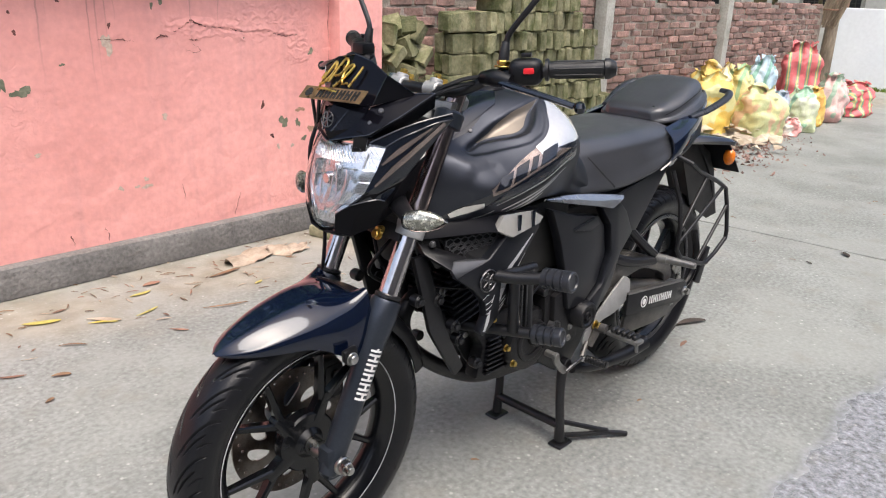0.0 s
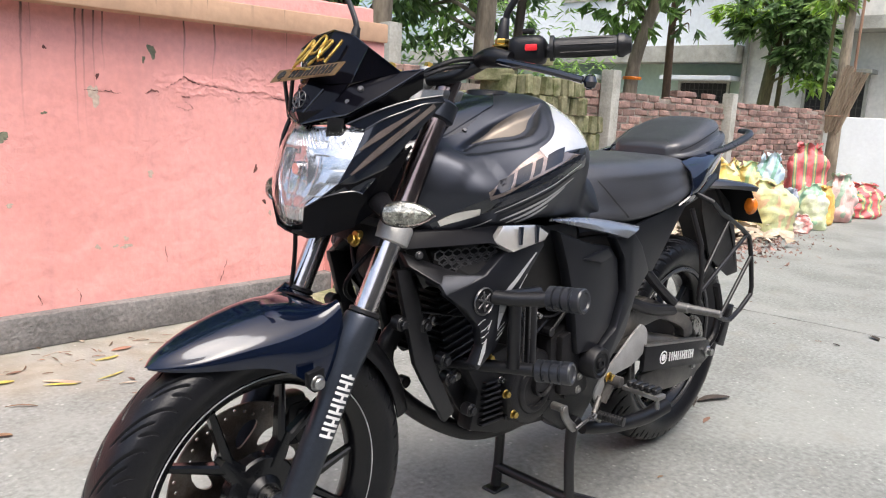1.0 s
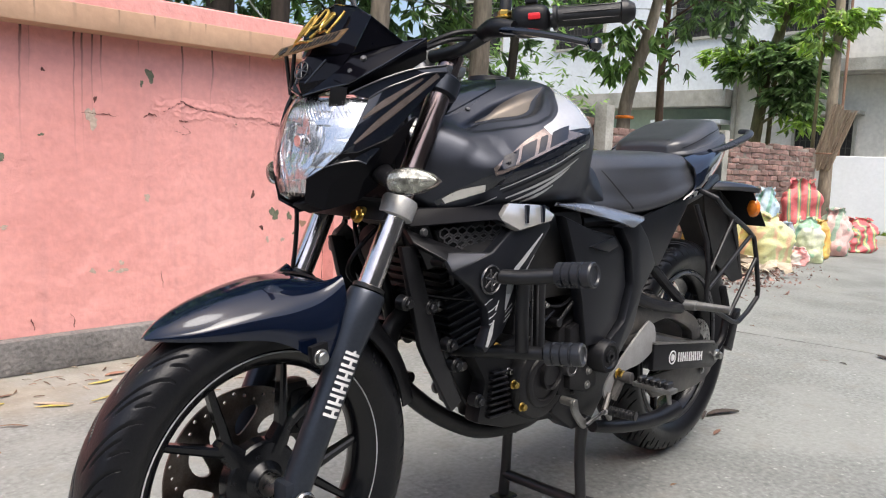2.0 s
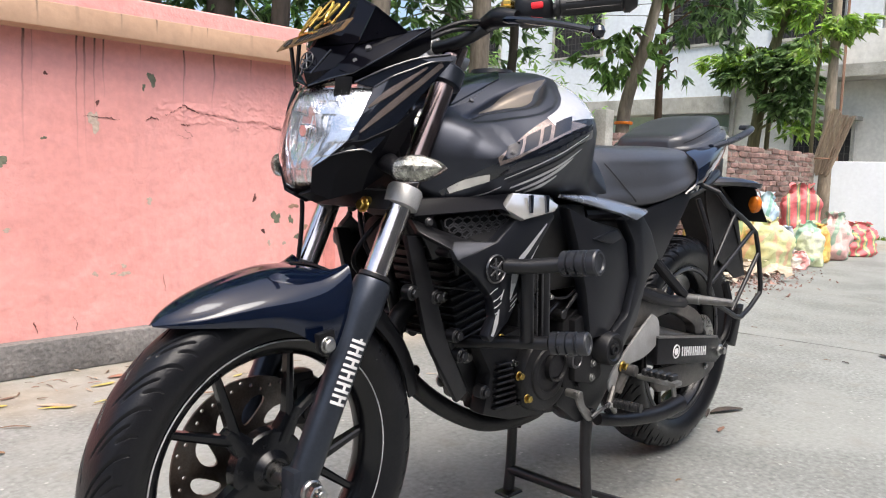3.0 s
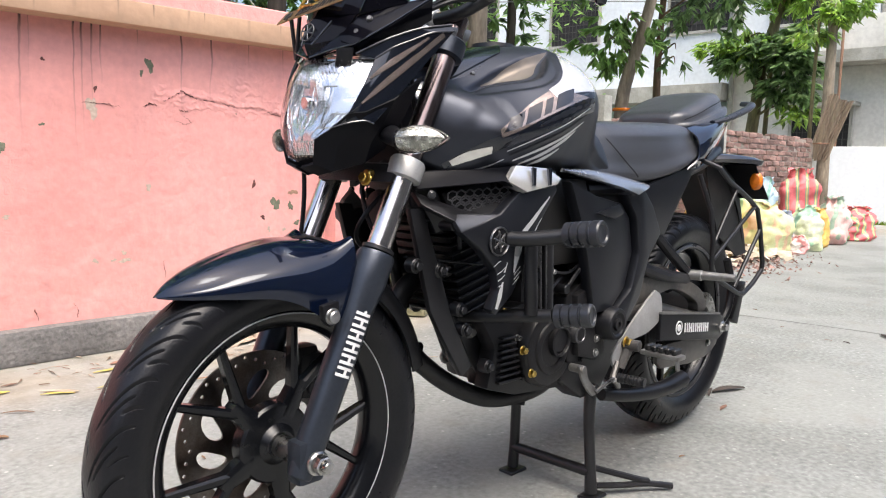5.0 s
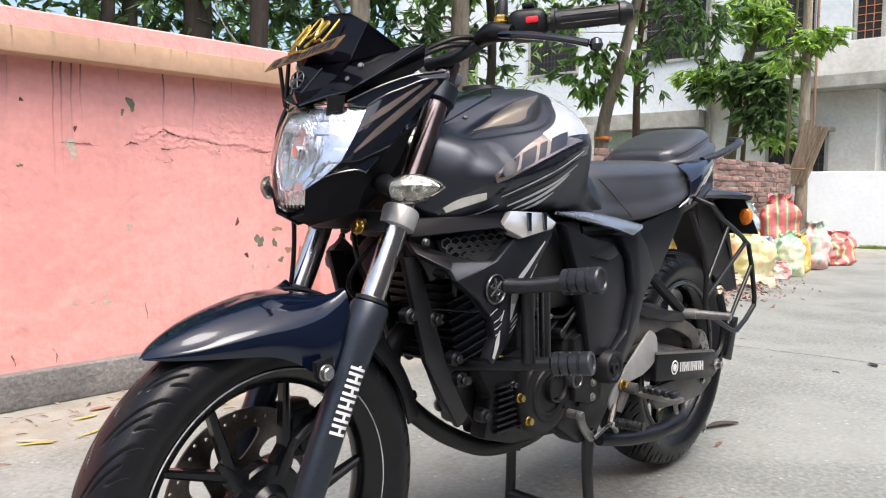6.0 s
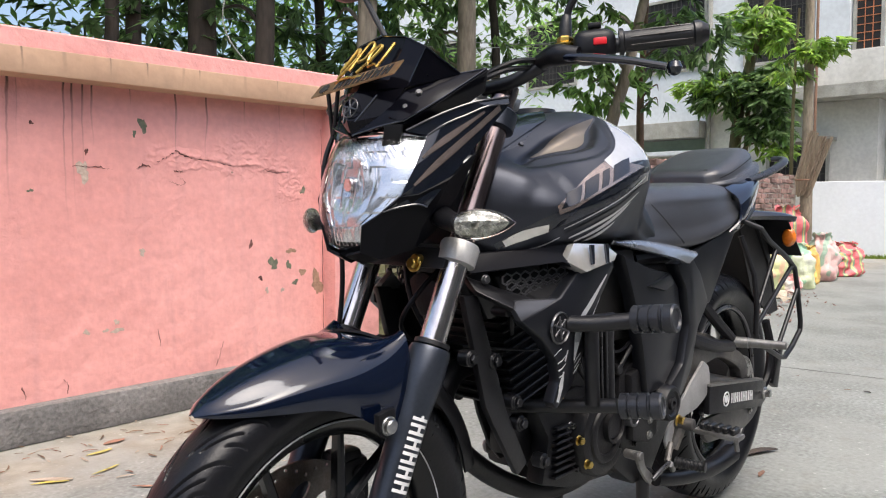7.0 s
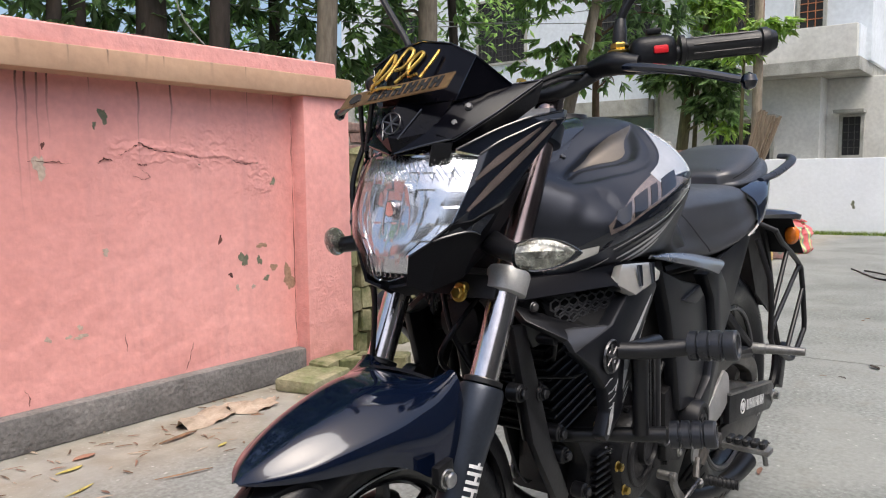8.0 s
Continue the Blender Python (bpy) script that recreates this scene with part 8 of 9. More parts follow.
def sack(label, at, r, h, cols, seed, lean=0.0, ry=1.0, stripes=False):
    """A slumped woven sack with a gathered, ragged mouth."""
    rng = random.Random(seed)
    prof = [(0, 0.75), (0.03, 0.95), (0.14, 1.02), (0.35, 1.0), (0.58, 0.95), (0.76, 0.86), (0.87, 0.66), (0.92, 0.52), (0.97, 0.50), (1.0, 0.56)]
    rows = []
    n = 44
    line = spline([(t, k, 0) for t, k in prof], 5)
    for p in line:
        row = []
        for k in range(n):
            a = 2 * math.pi * k / n
            q = Vector((math.cos(a), math.sin(a), p.x * 2.2))
            sq = 1.0 / (abs(math.cos(a)) ** 3 + abs(math.sin(a)) ** 3) ** (1 / 3)
            w = sq * (0.92 + 0.30 * noise.noise(q * 1.3 + Vector((seed * 3.7, 0, 0))) + 0.16 * noise.noise(q * 3.3 + Vector((0, seed * 2.3, 0))) - 0.12 * abs(noise.noise(q * 6 + Vector((0, 0, seed))))) + (0.12 * math.sin(7 * a + seed) if p.x > 0.8 else 0)
            row.append((r * p.y * w * math.cos(a) + lean * p.x ** 1.5 * h, r * ry * p.y * w * math.sin(a), h * p.x * (1 + (0.06 * math.sin(3 * a + seed) if p.x > 0.9 else 0))))
        rows.append(row)
    b = skin(rows, closed=True)
    b.faces.new([v for v in b.verts][:n])
    s = thing("rubbish_sack", label, "sack", group="sacks along the wall", at=at)
    s.rotation_euler = (0, 0, rng.uniform(0, 6.28))
    part("sack_body", b, sack_mat("woven_sack", *cols, stripes), s, sharp=80)
    lining = sack_mat("sack_lining", cols[1], cols[0], cols[2])
    for k in range(5):
        a = rng.uniform(0, 6.28)
        d = Vector((math.cos(a), math.sin(a), 0))
        t0 = Vector((lean * h, 0, h * 0.95)) + d * r * 0.3
        part("torn_flap", slab([t0, t0 + d * r * 0.25 + Vector((0, 0, h * 0.10)), t0 + d.cross(Vector((0, 0, 1))) * r * 0.4 + Vector((0, 0, h * 0.07))], 0.004), lining, s, smooth=False)


YEL, LIME, WHT, RED, PNK, BLU, GRN, ORG = (0.74, 0.53, 0.16), (0.56, 0.63, 0.36), (0.68, 0.69, 0.62), (0.68, 0.17, 0.17), (0.70, 0.38, 0.36), (0.42, 0.57, 0.68), (0.14, 0.42, 0.28), (0.78, 0.45, 0.10)
sack("bright yellow woven sack slumped by the brick wall", (-4.15, -1.80, 0), 0.215, 0.560, (YEL, (0.66, 0.44, 0.08), LIME), 1)
sack("second yellow woven sack, full, by the brick wall", (-4.55, -1.95, 0), 0.200, 0.600, (YEL, (0.70, 0.52, 0.16), WHT), 11)
sack("pale green and yellow printed woven sack, tied", (-4.60, -1.52, 0), 0.205, 0.446, (LIME, (0.66, 0.62, 0.30), (0.74, 0.40, 0.30)), 2)
sack("yellow-green plastic sack with a ragged mouth", (-4.90, -1.88, 0), 0.190, 0.562, (LIME, YEL, GRN), 3)
sack("pale blue and green plastic bag stuffed with rubbish", (-5.25, -1.80, 0), 0.160, 0.640, (BLU, (0.58, 0.68, 0.74), GRN), 4)
sack("lavender-grey plastic bag, narrow and slumped", (-5.20, -1.56, 0), 0.105, 0.350, ((0.36, 0.38, 0.50), (0.50, 0.52, 0.60), BLU), 12)
sack("white and green woven rice sack, full", (-5.32, -1.42, 0), 0.150, 0.400, (WHT, LIME, GRN), 5)
sack("orange and yellow woven sack, narrow and tied", (-5.75, -1.46, 0), 0.120, 0.360, (ORG, YEL, (0.62, 0.30, 0.08)), 6)
sack("tall red printed sack with green and cream stripes", (-6.40, -1.86, 0), 0.225, 0.720, (RED, (0.70, 0.16, 0.18), GRN), 7, stripes=True)
sack("pink and green printed sack leaning on others", (-6.20, -1.46, 0), 0.165, 0.460, (PNK, (0.62, 0.55, 0.50), GRN), 8)
sack("red and green striped sack lying slumped", (-6.85, -1.46, 0), 0.215, 0.346, (RED, (0.55, 0.10, 0.11), GRN), 9, 0.25, stripes=True)
sack("small pinkish bag squashed between the sacks", (-5.0, -1.36, 0), 0.088, 0.158, (PNK, WHT, RED), 10)


def litter():
    """Crumbled red brick and paper scraps at the foot of the sacks."""
    rng = random.Random(5)
    vs, fs = [], []
    for _ in range(900):
        x = rng.gauss(-3.7, 0.55)
        y = rng.gauss(-1.45, 0.22)
        s = rng.uniform(0.008, 0.03)
        k = len(vs)
        pts = [Vector((rng.uniform(-1, 1), rng.uniform(-1, 1), z)) for z in (0, 0, 0, 0.8)]
        vs += [Vector((x, y, 0)) + p * s for p in pts]
        fs += [(k, k + 1, k + 3), (k + 1, k + 2, k + 3), (k + 2, k, k + 3)]
    me = bpy.data.meshes.new("brick_crumbs")
    me.from_pydata(vs, [], fs)
    me.materials.append(M["brick_i"])
    tagged(new("brick_crumbs", me), "red brick crumbs scattered on the lane's edge", "rubble", kind="stuff")
    m_ = mat("dirty_paper", (0.55, 0.48, 0.38), 0.9, 0, col2=(0.35, 0.28, 0.2), var=0.15, scale=12, island=0.25)
    vs, fs = [], []
    for _ in range(120):
        c = Vector((rng.gauss(-3.9, 0.4), rng.gauss(-1.62, 0.18), rng.uniform(0.005, 0.12)))
        s = rng.uniform(0.03, 0.09)
        k = len(vs)
        for q in range(5):
            a = q * 1.2566 + rng.uniform(-0.3, 0.3)
            vs.append(c + Vector((s * math.cos(a), s * math.sin(a), rng.uniform(-0.4, 0.6) * s)))
        vs.append(c + Vector((0, 0, s * 0.4)))
        fs += [(k + q, k + (q + 1) % 5, k + 5) for q in range(5)]
    me = bpy.data.meshes.new("paper_scraps")
    me.from_pydata(vs, [], fs)
    me.materials.append(m_)
    tagged(new("paper_scraps", me), "crumpled paper and plastic scraps beside the sacks", "litter", kind="stuff")


litter()

# ---- fallen leaves and sheaths by the wall ----
M["leaf_yel"] = mat("yellow_dead_leaf", (0.56, 0.42, 0.08), 0.6, 0, col2=(0.32, 0.30, 0.08), scale=18, fine=90, var=0.15)
M["leaf_brn"] = mat("brown_dead_leaf", (0.22, 0.12, 0.06), 0.75, 0, col2=(0.12, 0.07, 0.04), scale=25, fine=120, var=0.2, obj=0.4)
M["leaf_dark_dry"] = mat("dark_dry_leaf", (0.062, 0.046, 0.036), 0.8, 0, col2=(0.03, 0.023, 0.019), scale=25, fine=120, var=0.2)
M["leaf_red"] = mat("reddish_dead_leaf", (0.26, 0.135, 0.09), 0.75, 0, col2=(0.17, 0.09, 0.06), scale=25, fine=120, var=0.2, obj=0.3)
M["sheath"] = mat("dry_palm_sheath", (0.46, 0.37, 0.29), 0.85, 0, col2=(0.30, 0.23, 0.17), scale=9, fine=80, var=0.15, bump=0.003, stretch=(1, 4, 4))


def dead_leaf(at, ang, L, W, material, label, curl=0.25, seed=0, category="leaf"):
    """A curled leaf with a raised midrib, lying on the ground."""
    rng = random.Random(seed)
    rows = []
    for i in range(9):
        t = i / 8
        w = W * math.sin(math.pi * min(0.97, 0.04 + 0.93 * t ** 0.85)) ** 0.8
        zc = curl * L * 0.25 * math.sin(math.pi * t) * rng.uniform(0.7, 1.2)
        bend = 0.12 * L * math.sin(2.2 * t + seed)
        w *= 0.75
        rows.append([(L * (t - 0.5), bend + w * k, 0.0035 + zc * 0.3 + (abs(k) ** 1.5) * curl * W * 0.9) for k in (-1, -0.5, 0, 0.5, 1)])
    b = skin(rows, 0.0008)
    ob = tagged(part("fallen_leaf", b, material), label, category, group="fallen leaves")
    ob.matrix_world = pose(at[0], at[1], 0.0005, 0, 0, ang)
    return ob


for k, (x, y, a, L, W, m_, lab) in enumerate([
        (1.337, -1.59, -28, 0.125, 0.020, "leaf_yel", "large yellow fallen leaf with green patches"), (0.966, -1.613, 12, 0.085, 0.013, "leaf_yel", "bright yellow curled fallen leaf"),
        (1.166, -1.467, -30, 0.12, 0.018, "sheath", "pale dry curled leaf on the lane"), (1.18, -1.44, -22, 0.10, 0.010, "leaf_yel", "thin yellowing leaf on the lane"),
        (1.432, -1.147, -30, 0.055, 0.013, "leaf_brn", "dark grey-brown fallen leaf, flat"), (1.511, -1.019, 10, 0.03, 0.010, "leaf_brn", "small dark scrap of leaf"),
        (1.02, -1.439, 8, 0.10, 0.008, "leaf_yel", "slim yellow-green leaf blade"), (1.546, -1.249, -25, 0.09, 0.008, "leaf_red", "thin reddish-brown dry leaf"),
        (1.004, -1.217, -35, 0.07, 0.008, "leaf_red", "slim red-brown dry leaf"), (0.885, -1.675, 15, 0.075, 0.022, "leaf_red", "crumpled red-brown leaf near the wall"),
        (1.329, -1.329, -35, 0.09, 0.006, "leaf_brn", "slim dark dry leaf blade"), (1.26, -1.64, -5, 0.05, 0.010, "leaf_red", "small red-brown leaf scrap"),
        (0.60, -1.60, -5, 0.15, 0.014, "leaf_brn", "long dark curled leaf beside the dry sheath"), (0.766, -1.308, -20, 0.17, 0.007, "leaf_brn", "long thin twig-like dry leaf"),
        (0.55, -1.42, 30, 0.045, 0.010, "leaf_yel", "small yellow leaf scrap"), (-0.279, 0.066, 20, 0.06, 0.010, "leaf_red", "reddish leaf scrap behind the motorcycle"),
        (-0.463, 0.006, -20, 0.14, 0.022, "leaf_dark_dry", "dark curled leaf behind the rear wheel"), (-0.40, -0.03, 10, 0.10, 0.010, "leaf_dark_dry", "dark twig-like leaf behind the rear wheel"),
        (-1.81, 0.131, 30, 0.07, 0.020, "leaf_dark_dry", "dark crumpled leaf on the road joint"), (-1.543, 0.05, 60, 0.035, 0.010, "leaf_dark_dry", "small dark leaf scrap on the road")]):
    dead_leaf((x, y), a, L, W, M[m_], lab, 0.10 if m_ not in ("leaf_brn", "leaf_dark_dry") else 0.3, k)
rg = random.Random(31)
for k in range(130):
    x, y = rg.uniform(-0.2, 1.75), -1.86 + abs(rg.gauss(0, 0.30))
    m_ = rg.choice(["leaf_brn", "leaf_brn", "leaf_red", "sheath"])
    dead_leaf((x, y), rg.uniform(0, 180), rg.uniform(0.015, 0.06), rg.uniform(0.002, 0.006), M[m_], {"leaf_brn": "small brown dry leaf fragment", "leaf_red": "small reddish dry leaf fragment", "sheath": "small straw-coloured leaf fragment"}[m_], 0.25, 100 + k)
for k in range(16):
    x, y = rg.uniform(-3.2, 1.2), rg.uniform(-0.9, 0.9)
    dead_leaf((x, y), rg.uniform(0, 180), rg.uniform(0.015, 0.035), rg.uniform(0.003, 0.008), M["leaf_brn"], "tiny brown leaf scrap on the road", 0.3, 200 + k)


def crumple(cx, cy, L, W, seed, ang):
    rng = random.Random(seed)
    rows = []
    for i in range(14):
        row = []
        for k in range(8):
            u, v = i / 13 - 0.5, k / 7 - 0.5
            p = Vector((u * L, v * W * (1 - 0.5 * abs(2 * u) ** 2), 0))
            z = 0.014 + 0.030 * noise.noise(Vector((u * 4, v * 3, seed))) + 0.018 * math.cos(v * 5)
            row.append((p.x + 0.02 * noise.noise(Vector((u * 5, v * 5, seed + 9))), p.y + 0.03 * noise.noise(Vector((u * 4, 3, seed))), max(0.002, z)))
        rows.append(row)
    ob = tagged(part("dry_sheath", skin(rows, 0.0015), M["sheath"], sharp=60), "crumpled dry palm sheath lying on the dirt", "plant litter")
    ob.matrix_world = pose(cx, cy, 0, 0, 0, ang)


crumple(0.42, -1.69, 0.26, 0.13, 2, 10)
crumple(0.24, -1.66, 0.20, 0.10, 5, -15)

# ---- mossy slab and loose bricks at the wall's end ----
M["mosslab"] = mat("mossy_concrete_slab", (0.28, 0.26, 0.17), 0.92, 0, col2=(0.13, 0.15, 0.06), scale=9, fine=60, var=0.2, bump=0.005)
sl = tagged(part("mossy_slab", box(-0.15, 0.13, -0.10, 0.10, 0, 0.055, 0.014), M["mosslab"]), "mossy concrete slab lying by the wall's end", "slab")
sl.matrix_world = pose(-0.12, -1.72, 0, 0, 0, 14)

# ---- chips, filler and cracks in the pink paint ----
for k, (x, z, rx, rz, m_) in enumerate([(1.194, 0.768, 0.034, 0.017, "patch"), (1.26, 0.80, 0.012, 0.03, "patch"), (0.638, 1.109, 0.016, 0.023, "patch"), (0.672, 1.075, 0.007, 0.011, "patch"), (0.864, 0.93, 0.022, 0.032, "patch_pale"), (0.065, 0.549, 0.020, 0.028, "patch"),
                                        (-0.172, 0.445, 0.028, 0.050, "patch_brown"), (-0.015, 0.537, 0.012, 0.018, "patch"), (-0.05, 0.458, 0.016, 0.010, "patch"), (-0.09, 0.50, 0.014, 0.018, "patch_brown"), (-0.03, 0.60, 0.022, 0.012, "patch_brown"), (0.176, 0.638, 0.008, 0.016, "crackline"), (0.131, 0.49, 0.010, 0.009, "crackline"), (-0.098, 0.869, 0.014, 0.016, "patch"),
                                        (0.756, 0.344, 0.022, 0.008, "patch_pale"), (0.80, 0.348, 0.010, 0.006, "patch_pale"), (0.87, 0.351, 0.009, 0.010, "patch_pale"), (0.76, 0.375, 0.008, 0.010, "patch_pale"), (0.654, 0.630, 0.012, 0.012, "patch_pale"), (1.17, 0.53, 0.012, 0.007, "patch_pale"),
                                        (0.10, 0.435, 0.008, 0.012, "patch_pale"), (0.02, 0.43, 0.008, 0.010, "patch_pale"), (0.27, 0.94, 0.016, 0.007, "patch"), (0.0, 0.95, 0.016, 0.006, "patch"), (1.03, 1.09, 0.008, 0.005, "crackline"), (1.04, 0.86, 0.010, 0.005, "patch"), (0.85, 1.00, 0.005, 0.012, "crackline"),
                                        (1.20, 1.05, 0.006, 0.005, "crackline"), (1.19, 0.98, 0.007, 0.008, "crackline")]):
    part("paint_chip", blob_patch(x, z, rx, rz, 50 + k), M[m_], wall_pink, smooth=False)


def blistered_paint():
    """Crinkled, lifting paint round the long crack: ridges, and a lip that stands off the wall above it."""
    cxs = [-0.12, -0.021, 0.043, 0.145, 0.246, 0.342, 0.432, 0.509, 0.572, 0.70]
    czs = [0.945, 0.949, 0.945, 0.972, 0.964, 0.984, 0.990, 1.014, 0.974, 0.940]
    rows = []
    for i in range(126):
        z = 0.775 + 0.0036 * i
        row = []
        for k in range(236):
            x = -0.19 + 0.0040 * k
            p = Vector((x, z, 0.0))
            wob = 0.5 * noise.noise(p * 9) + 0.3 * noise.noise(p * 23)
            d1 = math.hypot((x - 0.12) / 0.28, (z - 1.03) / 0.16)
            d2 = math.hypot((x + 0.03) / 0.10, (z - 0.89) / 0.10)
            d3 = math.hypot((x - 0.46) / 0.24, (z - 0.985) / 0.060)
            near = 1 - min(d1, d2, d3) + 0.55 * wob
            rim = min(1.0, min(i, 125 - i, k, 235 - k) / 10)
            mask = max(0.0, min(1.0, near * 2.2)) * rim
            q = p + Vector((noise.noise(p * 40), noise.noise(p * 40 + Vector((7, 3, 0))), 0)) * 0.012
            ridge = 1 - abs(noise.noise(Vector((q.x * 24, q.y * 40, 2.0)))) * 2.2
            fine_r = 1 - abs(noise.noise(Vector((q.x * 70, q.y * 90, 5.0)))) * 2.0
            d = z - float(np.interp(x, cxs, czs)) - 0.006 * noise.noise(Vector((x * 60, 0, 0)))
            lip = 0.0085 * math.exp(-d / 0.018) * min(1.0, d / 0.004) if d > 0 else -0.001
            fade = max(0.0, min(1.0, (0.62 - x) / 0.08, (x + 0.06) / 0.06)) * rim
            y = -0.0016 + mask * (0.0016 + 0.0032 * max(0.0, ridge) ** 2 + 0.0016 * max(0.0, fine_r)) + fade * lip * (0.55 + 0.45 * noise.noise(Vector((x * 14, 1, 0))))
            row.append((x, WALL_Y + y, z))
        rows.append(row)
    return skin(rows)


part("blistered_paint", blistered_paint(), M["pink"], wall_pink, "crinkled pink paint lifting off along a crack", sharp=60)


def crack(pts, r, seed):
    rng = random.Random(seed)
    line = spline([(x, WALL_Y + 0.002, z) for x, z in pts], 7)
    line = [p + Vector((rng.uniform(-0.003, 0.003), 0, rng.uniform(-0.004, 0.004))) for p in line]
    rad = [r * rng.uniform(0.05, 0.8) * (0.4 + 0.6 * math.sin(math.pi * (i + 0.5) / len(line))) for i in range(len(line))]
    return tube(line, rad, 5, 1)


for k, (pts, r) in enumerate([([(0.585, 0.972), (0.55, 0.990), (0.509, 1.014), (0.470, 1.000), (0.432, 0.990), (0.36, 0.986)], 0.0055), ([(0.340, 0.984), (0.29, 0.974), (0.246, 0.964)], 0.003), ([(0.667, 0.943), (0.642, 0.959), (0.615, 0.955)], 0.004), ([(0.520, 0.941), (0.500, 0.938), (0.478, 0.942)], 0.004), ([(0.145, 0.972), (0.10, 0.955), (0.043, 0.945), (-0.021, 0.949)], 0.0035),
                             ([(0.9, 0.945), (0.82, 0.948), (0.76, 0.94)], 0.002), ([(0.54, 0.90), (0.50, 0.885), (0.47, 0.895), (0.50, 0.915)], 0.002),
                             ([(0.955, 0.20), (0.94, 0.165), (0.945, 0.14)], 0.003), ([(0.32, 0.24), (0.34, 0.18), (0.36, 0.135)], 0.002), ([(-0.205, 1.15), (-0.207, 0.8), (-0.205, 0.45), (-0.207, 0.13)], 0.003), ([(0.60, 0.33), (0.59, 0.26)], 0.002), ([(1.09, 0.19), (1.08, 0.15)], 0.004)]):
    part("paint_crack", crack(pts, r, k), M["crackline"], wall_pink, smooth=False)

# ---- concrete posts, planks at the far end ----
for x, y, h, w in ((-3.05, -2.20, 1.28, 0.055), (-5.2, -2.24, 1.20, 0.055), (-1.05, -2.45, 1.42, 0.05)):
    tagged(part("concrete_post", box(x - w, x + w, y - w, y + w, 0, h, 0.012), M["concrete"]), "weathered concrete post standing against the brick wall", "post", group="posts along the brick wall")
stump = tagged(part("dead_tree", tube([(-8.05, -2.18, 0), (-8.05, -2.18, 1.0), (-8.1, -2.20, 2.2), (-8.0, -2.18, 3.4)], [0.085, 0.072, 0.058, 0.05], 12, 4), M["bark_pale"]), "leafless pale trunk with split planks tied to it", "tree trunk")
rg = random.Random(6)
for k in range(9):
    a = Vector((-7.96 + rg.uniform(-0.02, 0.02), -2.33 + 0.026 * k, 0.84 + rg.uniform(-0.02, 0.05)))
    b = Vector((-7.94 + rg.uniform(-0.03, 0.03), -2.14 + 0.032 * k, 1.66 - 0.012 * k + rg.uniform(-0.05, 0.03)))
    part("plank", slab([a, a + Vector((0.012, 0.028, 0)), b + Vector((0.012, 0.032, 0)), b], 0.016), M["wood"], stump, "dry split plank" if k == 0 else "", smooth=False)
part("cord", lathe([(1.05, 0.120), (1.056, 0.124), (1.064, 0.124), (1.07, 0.120)], (-8.00, -2.20, 0), "z", 20, closed=True), M["rust"], stump)

# grass at the foot of the white wall
def grass():
    rng = random.Random(8)
    vs, fs = [], []
    for _ in range(1500):
        t = rng.random()
        x, y = -9.55 - 0.45 * t + rng.gauss(0.06, 0.05), -2.6 + 2.3 * t
        h = rng.uniform(0.02, 0.07)
        a = rng.uniform(0, 6.28)
        k = len(vs)
        d = Vector((math.cos(a), math.sin(a), 0)) * 0.008
        p = Vector((x, y, 0))
        vs += [p - d, p + d, p + Vector((rng.uniform(-0.03, 0.03), rng.uniform(-0.03, 0.03), h))]
        fs.append((k, k + 1, k + 2))
    me = bpy.data.meshes.new("grass")
    me.from_pydata(vs, [], fs)
    me.materials.append(M["grass"])
    tagged(new("grass", me), "fresh green grass at the foot of the white wall", "grass", kind="stuff")


grass()

# ---- brick wall and brick stacks ----
brick_wall = tagged(part("wall_brick", box(-7.95, -0.5, -2.41, -2.273, 0, 1.10), M["mortar"], smooth=False), "weathered red brick boundary wall, rough joints", "wall", kind="structure")


def lay_wall():
    rng = random.Random(12)
    kinds = [mesh_of(build_brick(0.178, 0.075, 0.0525, 0.005, 60 + i), "wall_brick_mesh", M["brick"]) for i in range(9)]
    rest = []
    n = 0
    for c in range(20):
        z = 0.03 + c * 0.0592
        x = -0.62 - (0.093 if c % 2 else 0) - rng.uniform(0, 0.03)
        while x > -7.85:
            top = 1.17 - 0.02 * math.sin(x * 1.3) - (0.05 if x < -5 else 0)
            if z < top and not (c > 17 and rng.random() < 0.15):
                m = Matrix.Translation((x + rng.uniform(-0.004, 0.004), -2.302 + rng.uniform(-0.007, 0.010), z + rng.uniform(-0.003, 0.003))) @ pose(0, 0, 0, rng.uniform(-2, 2), rng.uniform(-1.5, 1.5), 90 + rng.uniform(-2, 2)) @ Matrix.Diagonal((1, rng.uniform(0.86, 1.03), rng.uniform(0.9, 1.04), 1))
                if n < 300 and -5.6 < x < -2.5 and z > 0.2:
                    ob = new("brick", rng.choice(kinds))
                    ob.matrix_world = m
                    ob.parent = brick_wall
                    n += 1
                else:
                    rest.append((m, rng.choice(kinds)))
            x -= 0.188
    vs, fs = [], []
    for m, me in rest:
        k = len(vs)
        vs += [m @ v.co for v in me.vertices]
        fs += [tuple(k + i for i in p.vertices) for p in me.polygons]
    me = bpy.data.meshes.new("bricks")
    me.from_pydata(vs, [], fs)
    me.materials.append(M["brick_i"])
    ob = new("bricks", me)
    ob.parent = brick_wall
    tagged(ob, kind="stuff")


lay_wall()
stack = thing("brick_stack", "mossy grey-green bricks stacked on edge beside the lane", "brick stack")


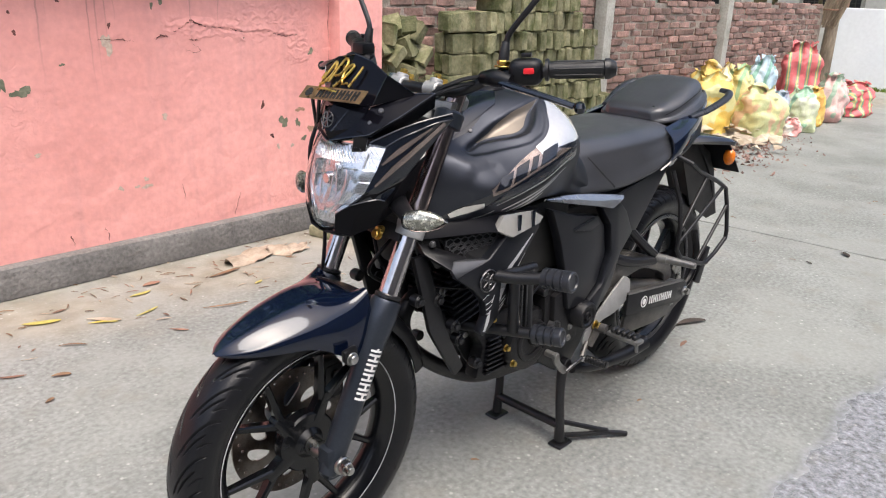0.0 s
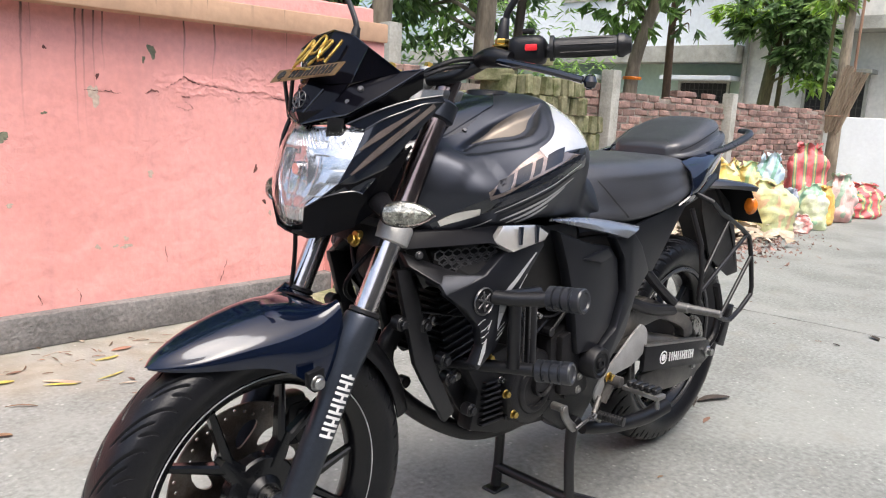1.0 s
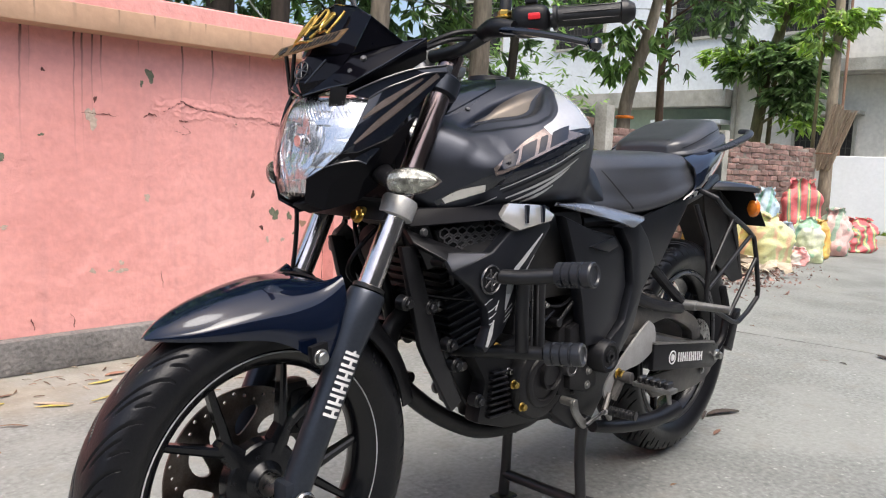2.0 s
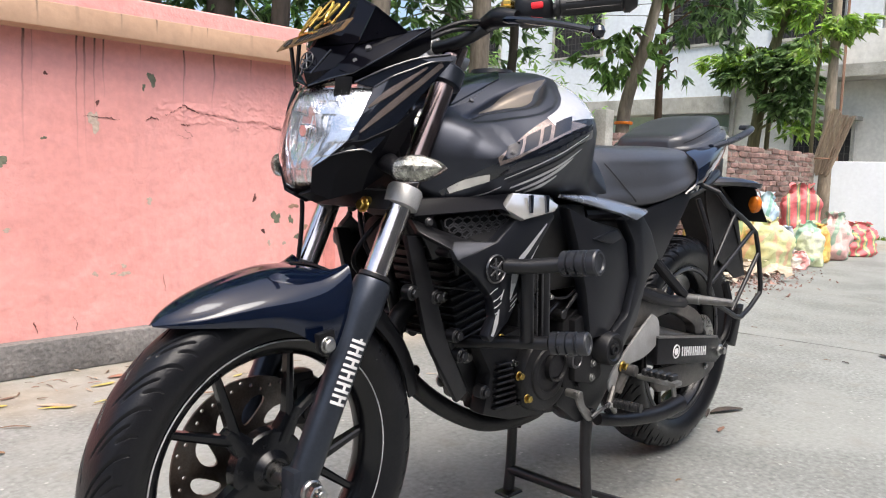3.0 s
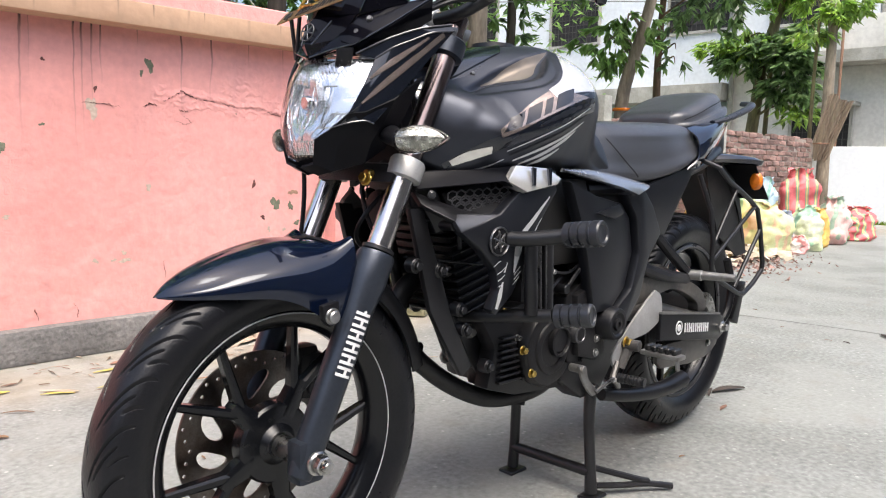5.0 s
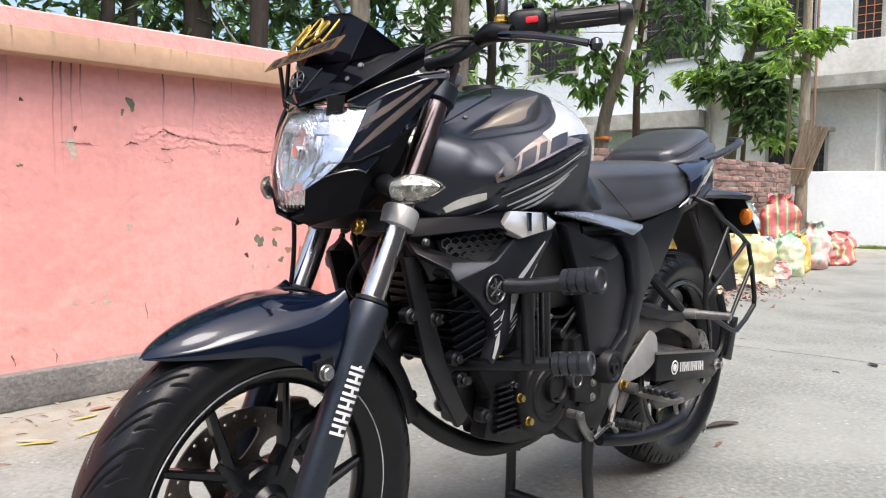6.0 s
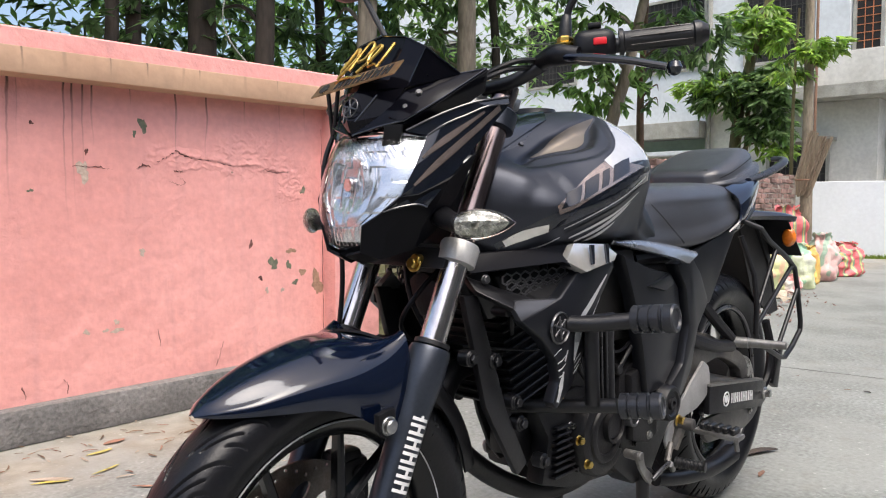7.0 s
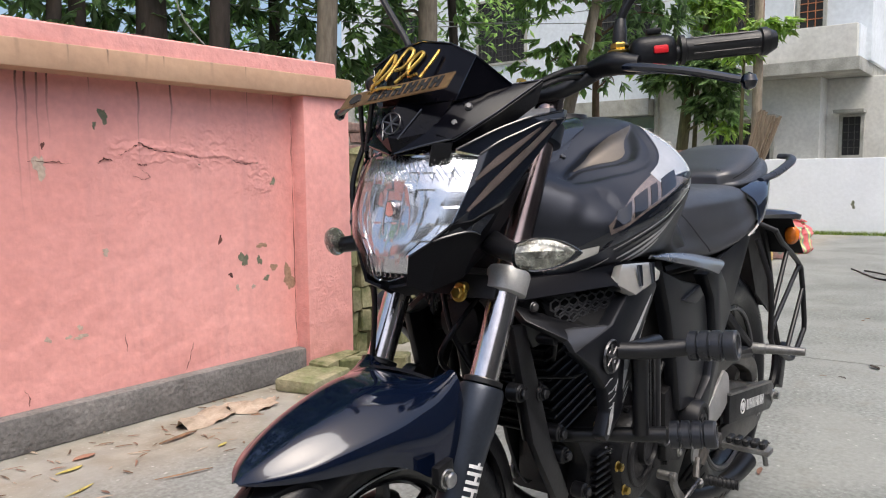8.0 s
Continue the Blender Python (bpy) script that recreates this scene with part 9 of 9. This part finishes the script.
def lay_stack():
    rng = random.Random(21)
    kinds = [mesh_of(build_brick(0.24, 0.064, 0.108, 0.007, 80 + i), "stack_brick_mesh", M["mossbrick"]) for i in range(6)]
    n = 0

    def put(x, y, z, rx=0.0, ry=0.0, rz=0.0):
        ob = new("brick", rng.choice(kinds))
        ob.matrix_world = Matrix.Translation((x, y, z)) @ pose(0, 0, 0, rx, ry, rz)
        ob.parent = stack
    for c in range(10):
        z = 0.058 + 0.1165 * c
        end = -2.95 if c < 4 else (-2.75 if c < 6 else (-2.55 if c < 8 else -2.35))
        x = -1.34
        while x > end:
            if not (c == 9 and (x > -1.5 or rng.random() < 0.35)):
                put(x + rng.uniform(-0.004, 0.004), -2.06 + rng.uniform(-0.022, 0.022) + 0.003 * c, z, rng.uniform(-2, 2), rng.uniform(-4, 4), rng.uniform(-3, 3))
            x -= rng.uniform(0.071, 0.078)
        if c < 9:
            put(-1.24 + rng.uniform(-0.02, 0.02), -1.99, z, 0, 0, 90 + rng.uniform(-6, 6))
            put(-1.24 + rng.uniform(-0.02, 0.02), -2.07, z, 0, 0, 90 + rng.uniform(-6, 6))
    # tumbled bricks between the wall's end and the stack
    for c in range(9):
        z = 0.058 + 0.112 * c
        for i in range(6 if c < 6 else 4):
            x = -0.60 - 0.085 * i + rng.uniform(-0.02, 0.02)
            if x < -1.10:
                continue
            if c < 5:
                put(x, -2.07 + rng.uniform(-0.03, 0.03), z, rng.uniform(-3, 3), rng.uniform(-5, 5), rng.uniform(-6, 6))
            else:
                put(x, -2.05 + rng.uniform(-0.08, 0.05), z, rng.uniform(-25, 25), rng.uniform(-50, 50), rng.uniform(-40, 40))


lay_stack()
for k, (x, y, z, r) in enumerate([(-0.42, -1.74, 0.038, 70), (-0.50, -1.66, 0.038, 35), (-0.33, -1.80, 0.04, 100), (-2.9, -1.75, 0.04, 20), (-3.1, -1.85, 0.04, 60), (-1.95, -2.08, 1.27, 80), (-1.55, -2.05, 1.15, 30)]):
    ob = tagged(part("loose_brick", build_brick(0.24, 0.115, 0.07, 0.006, 200 + k), M["mossbrick"], smooth=False), "loose mossy brick lying beside the stack", "brick", group="loose bricks")
    ob.matrix_world = pose(x, y, z, 0, 0, r)
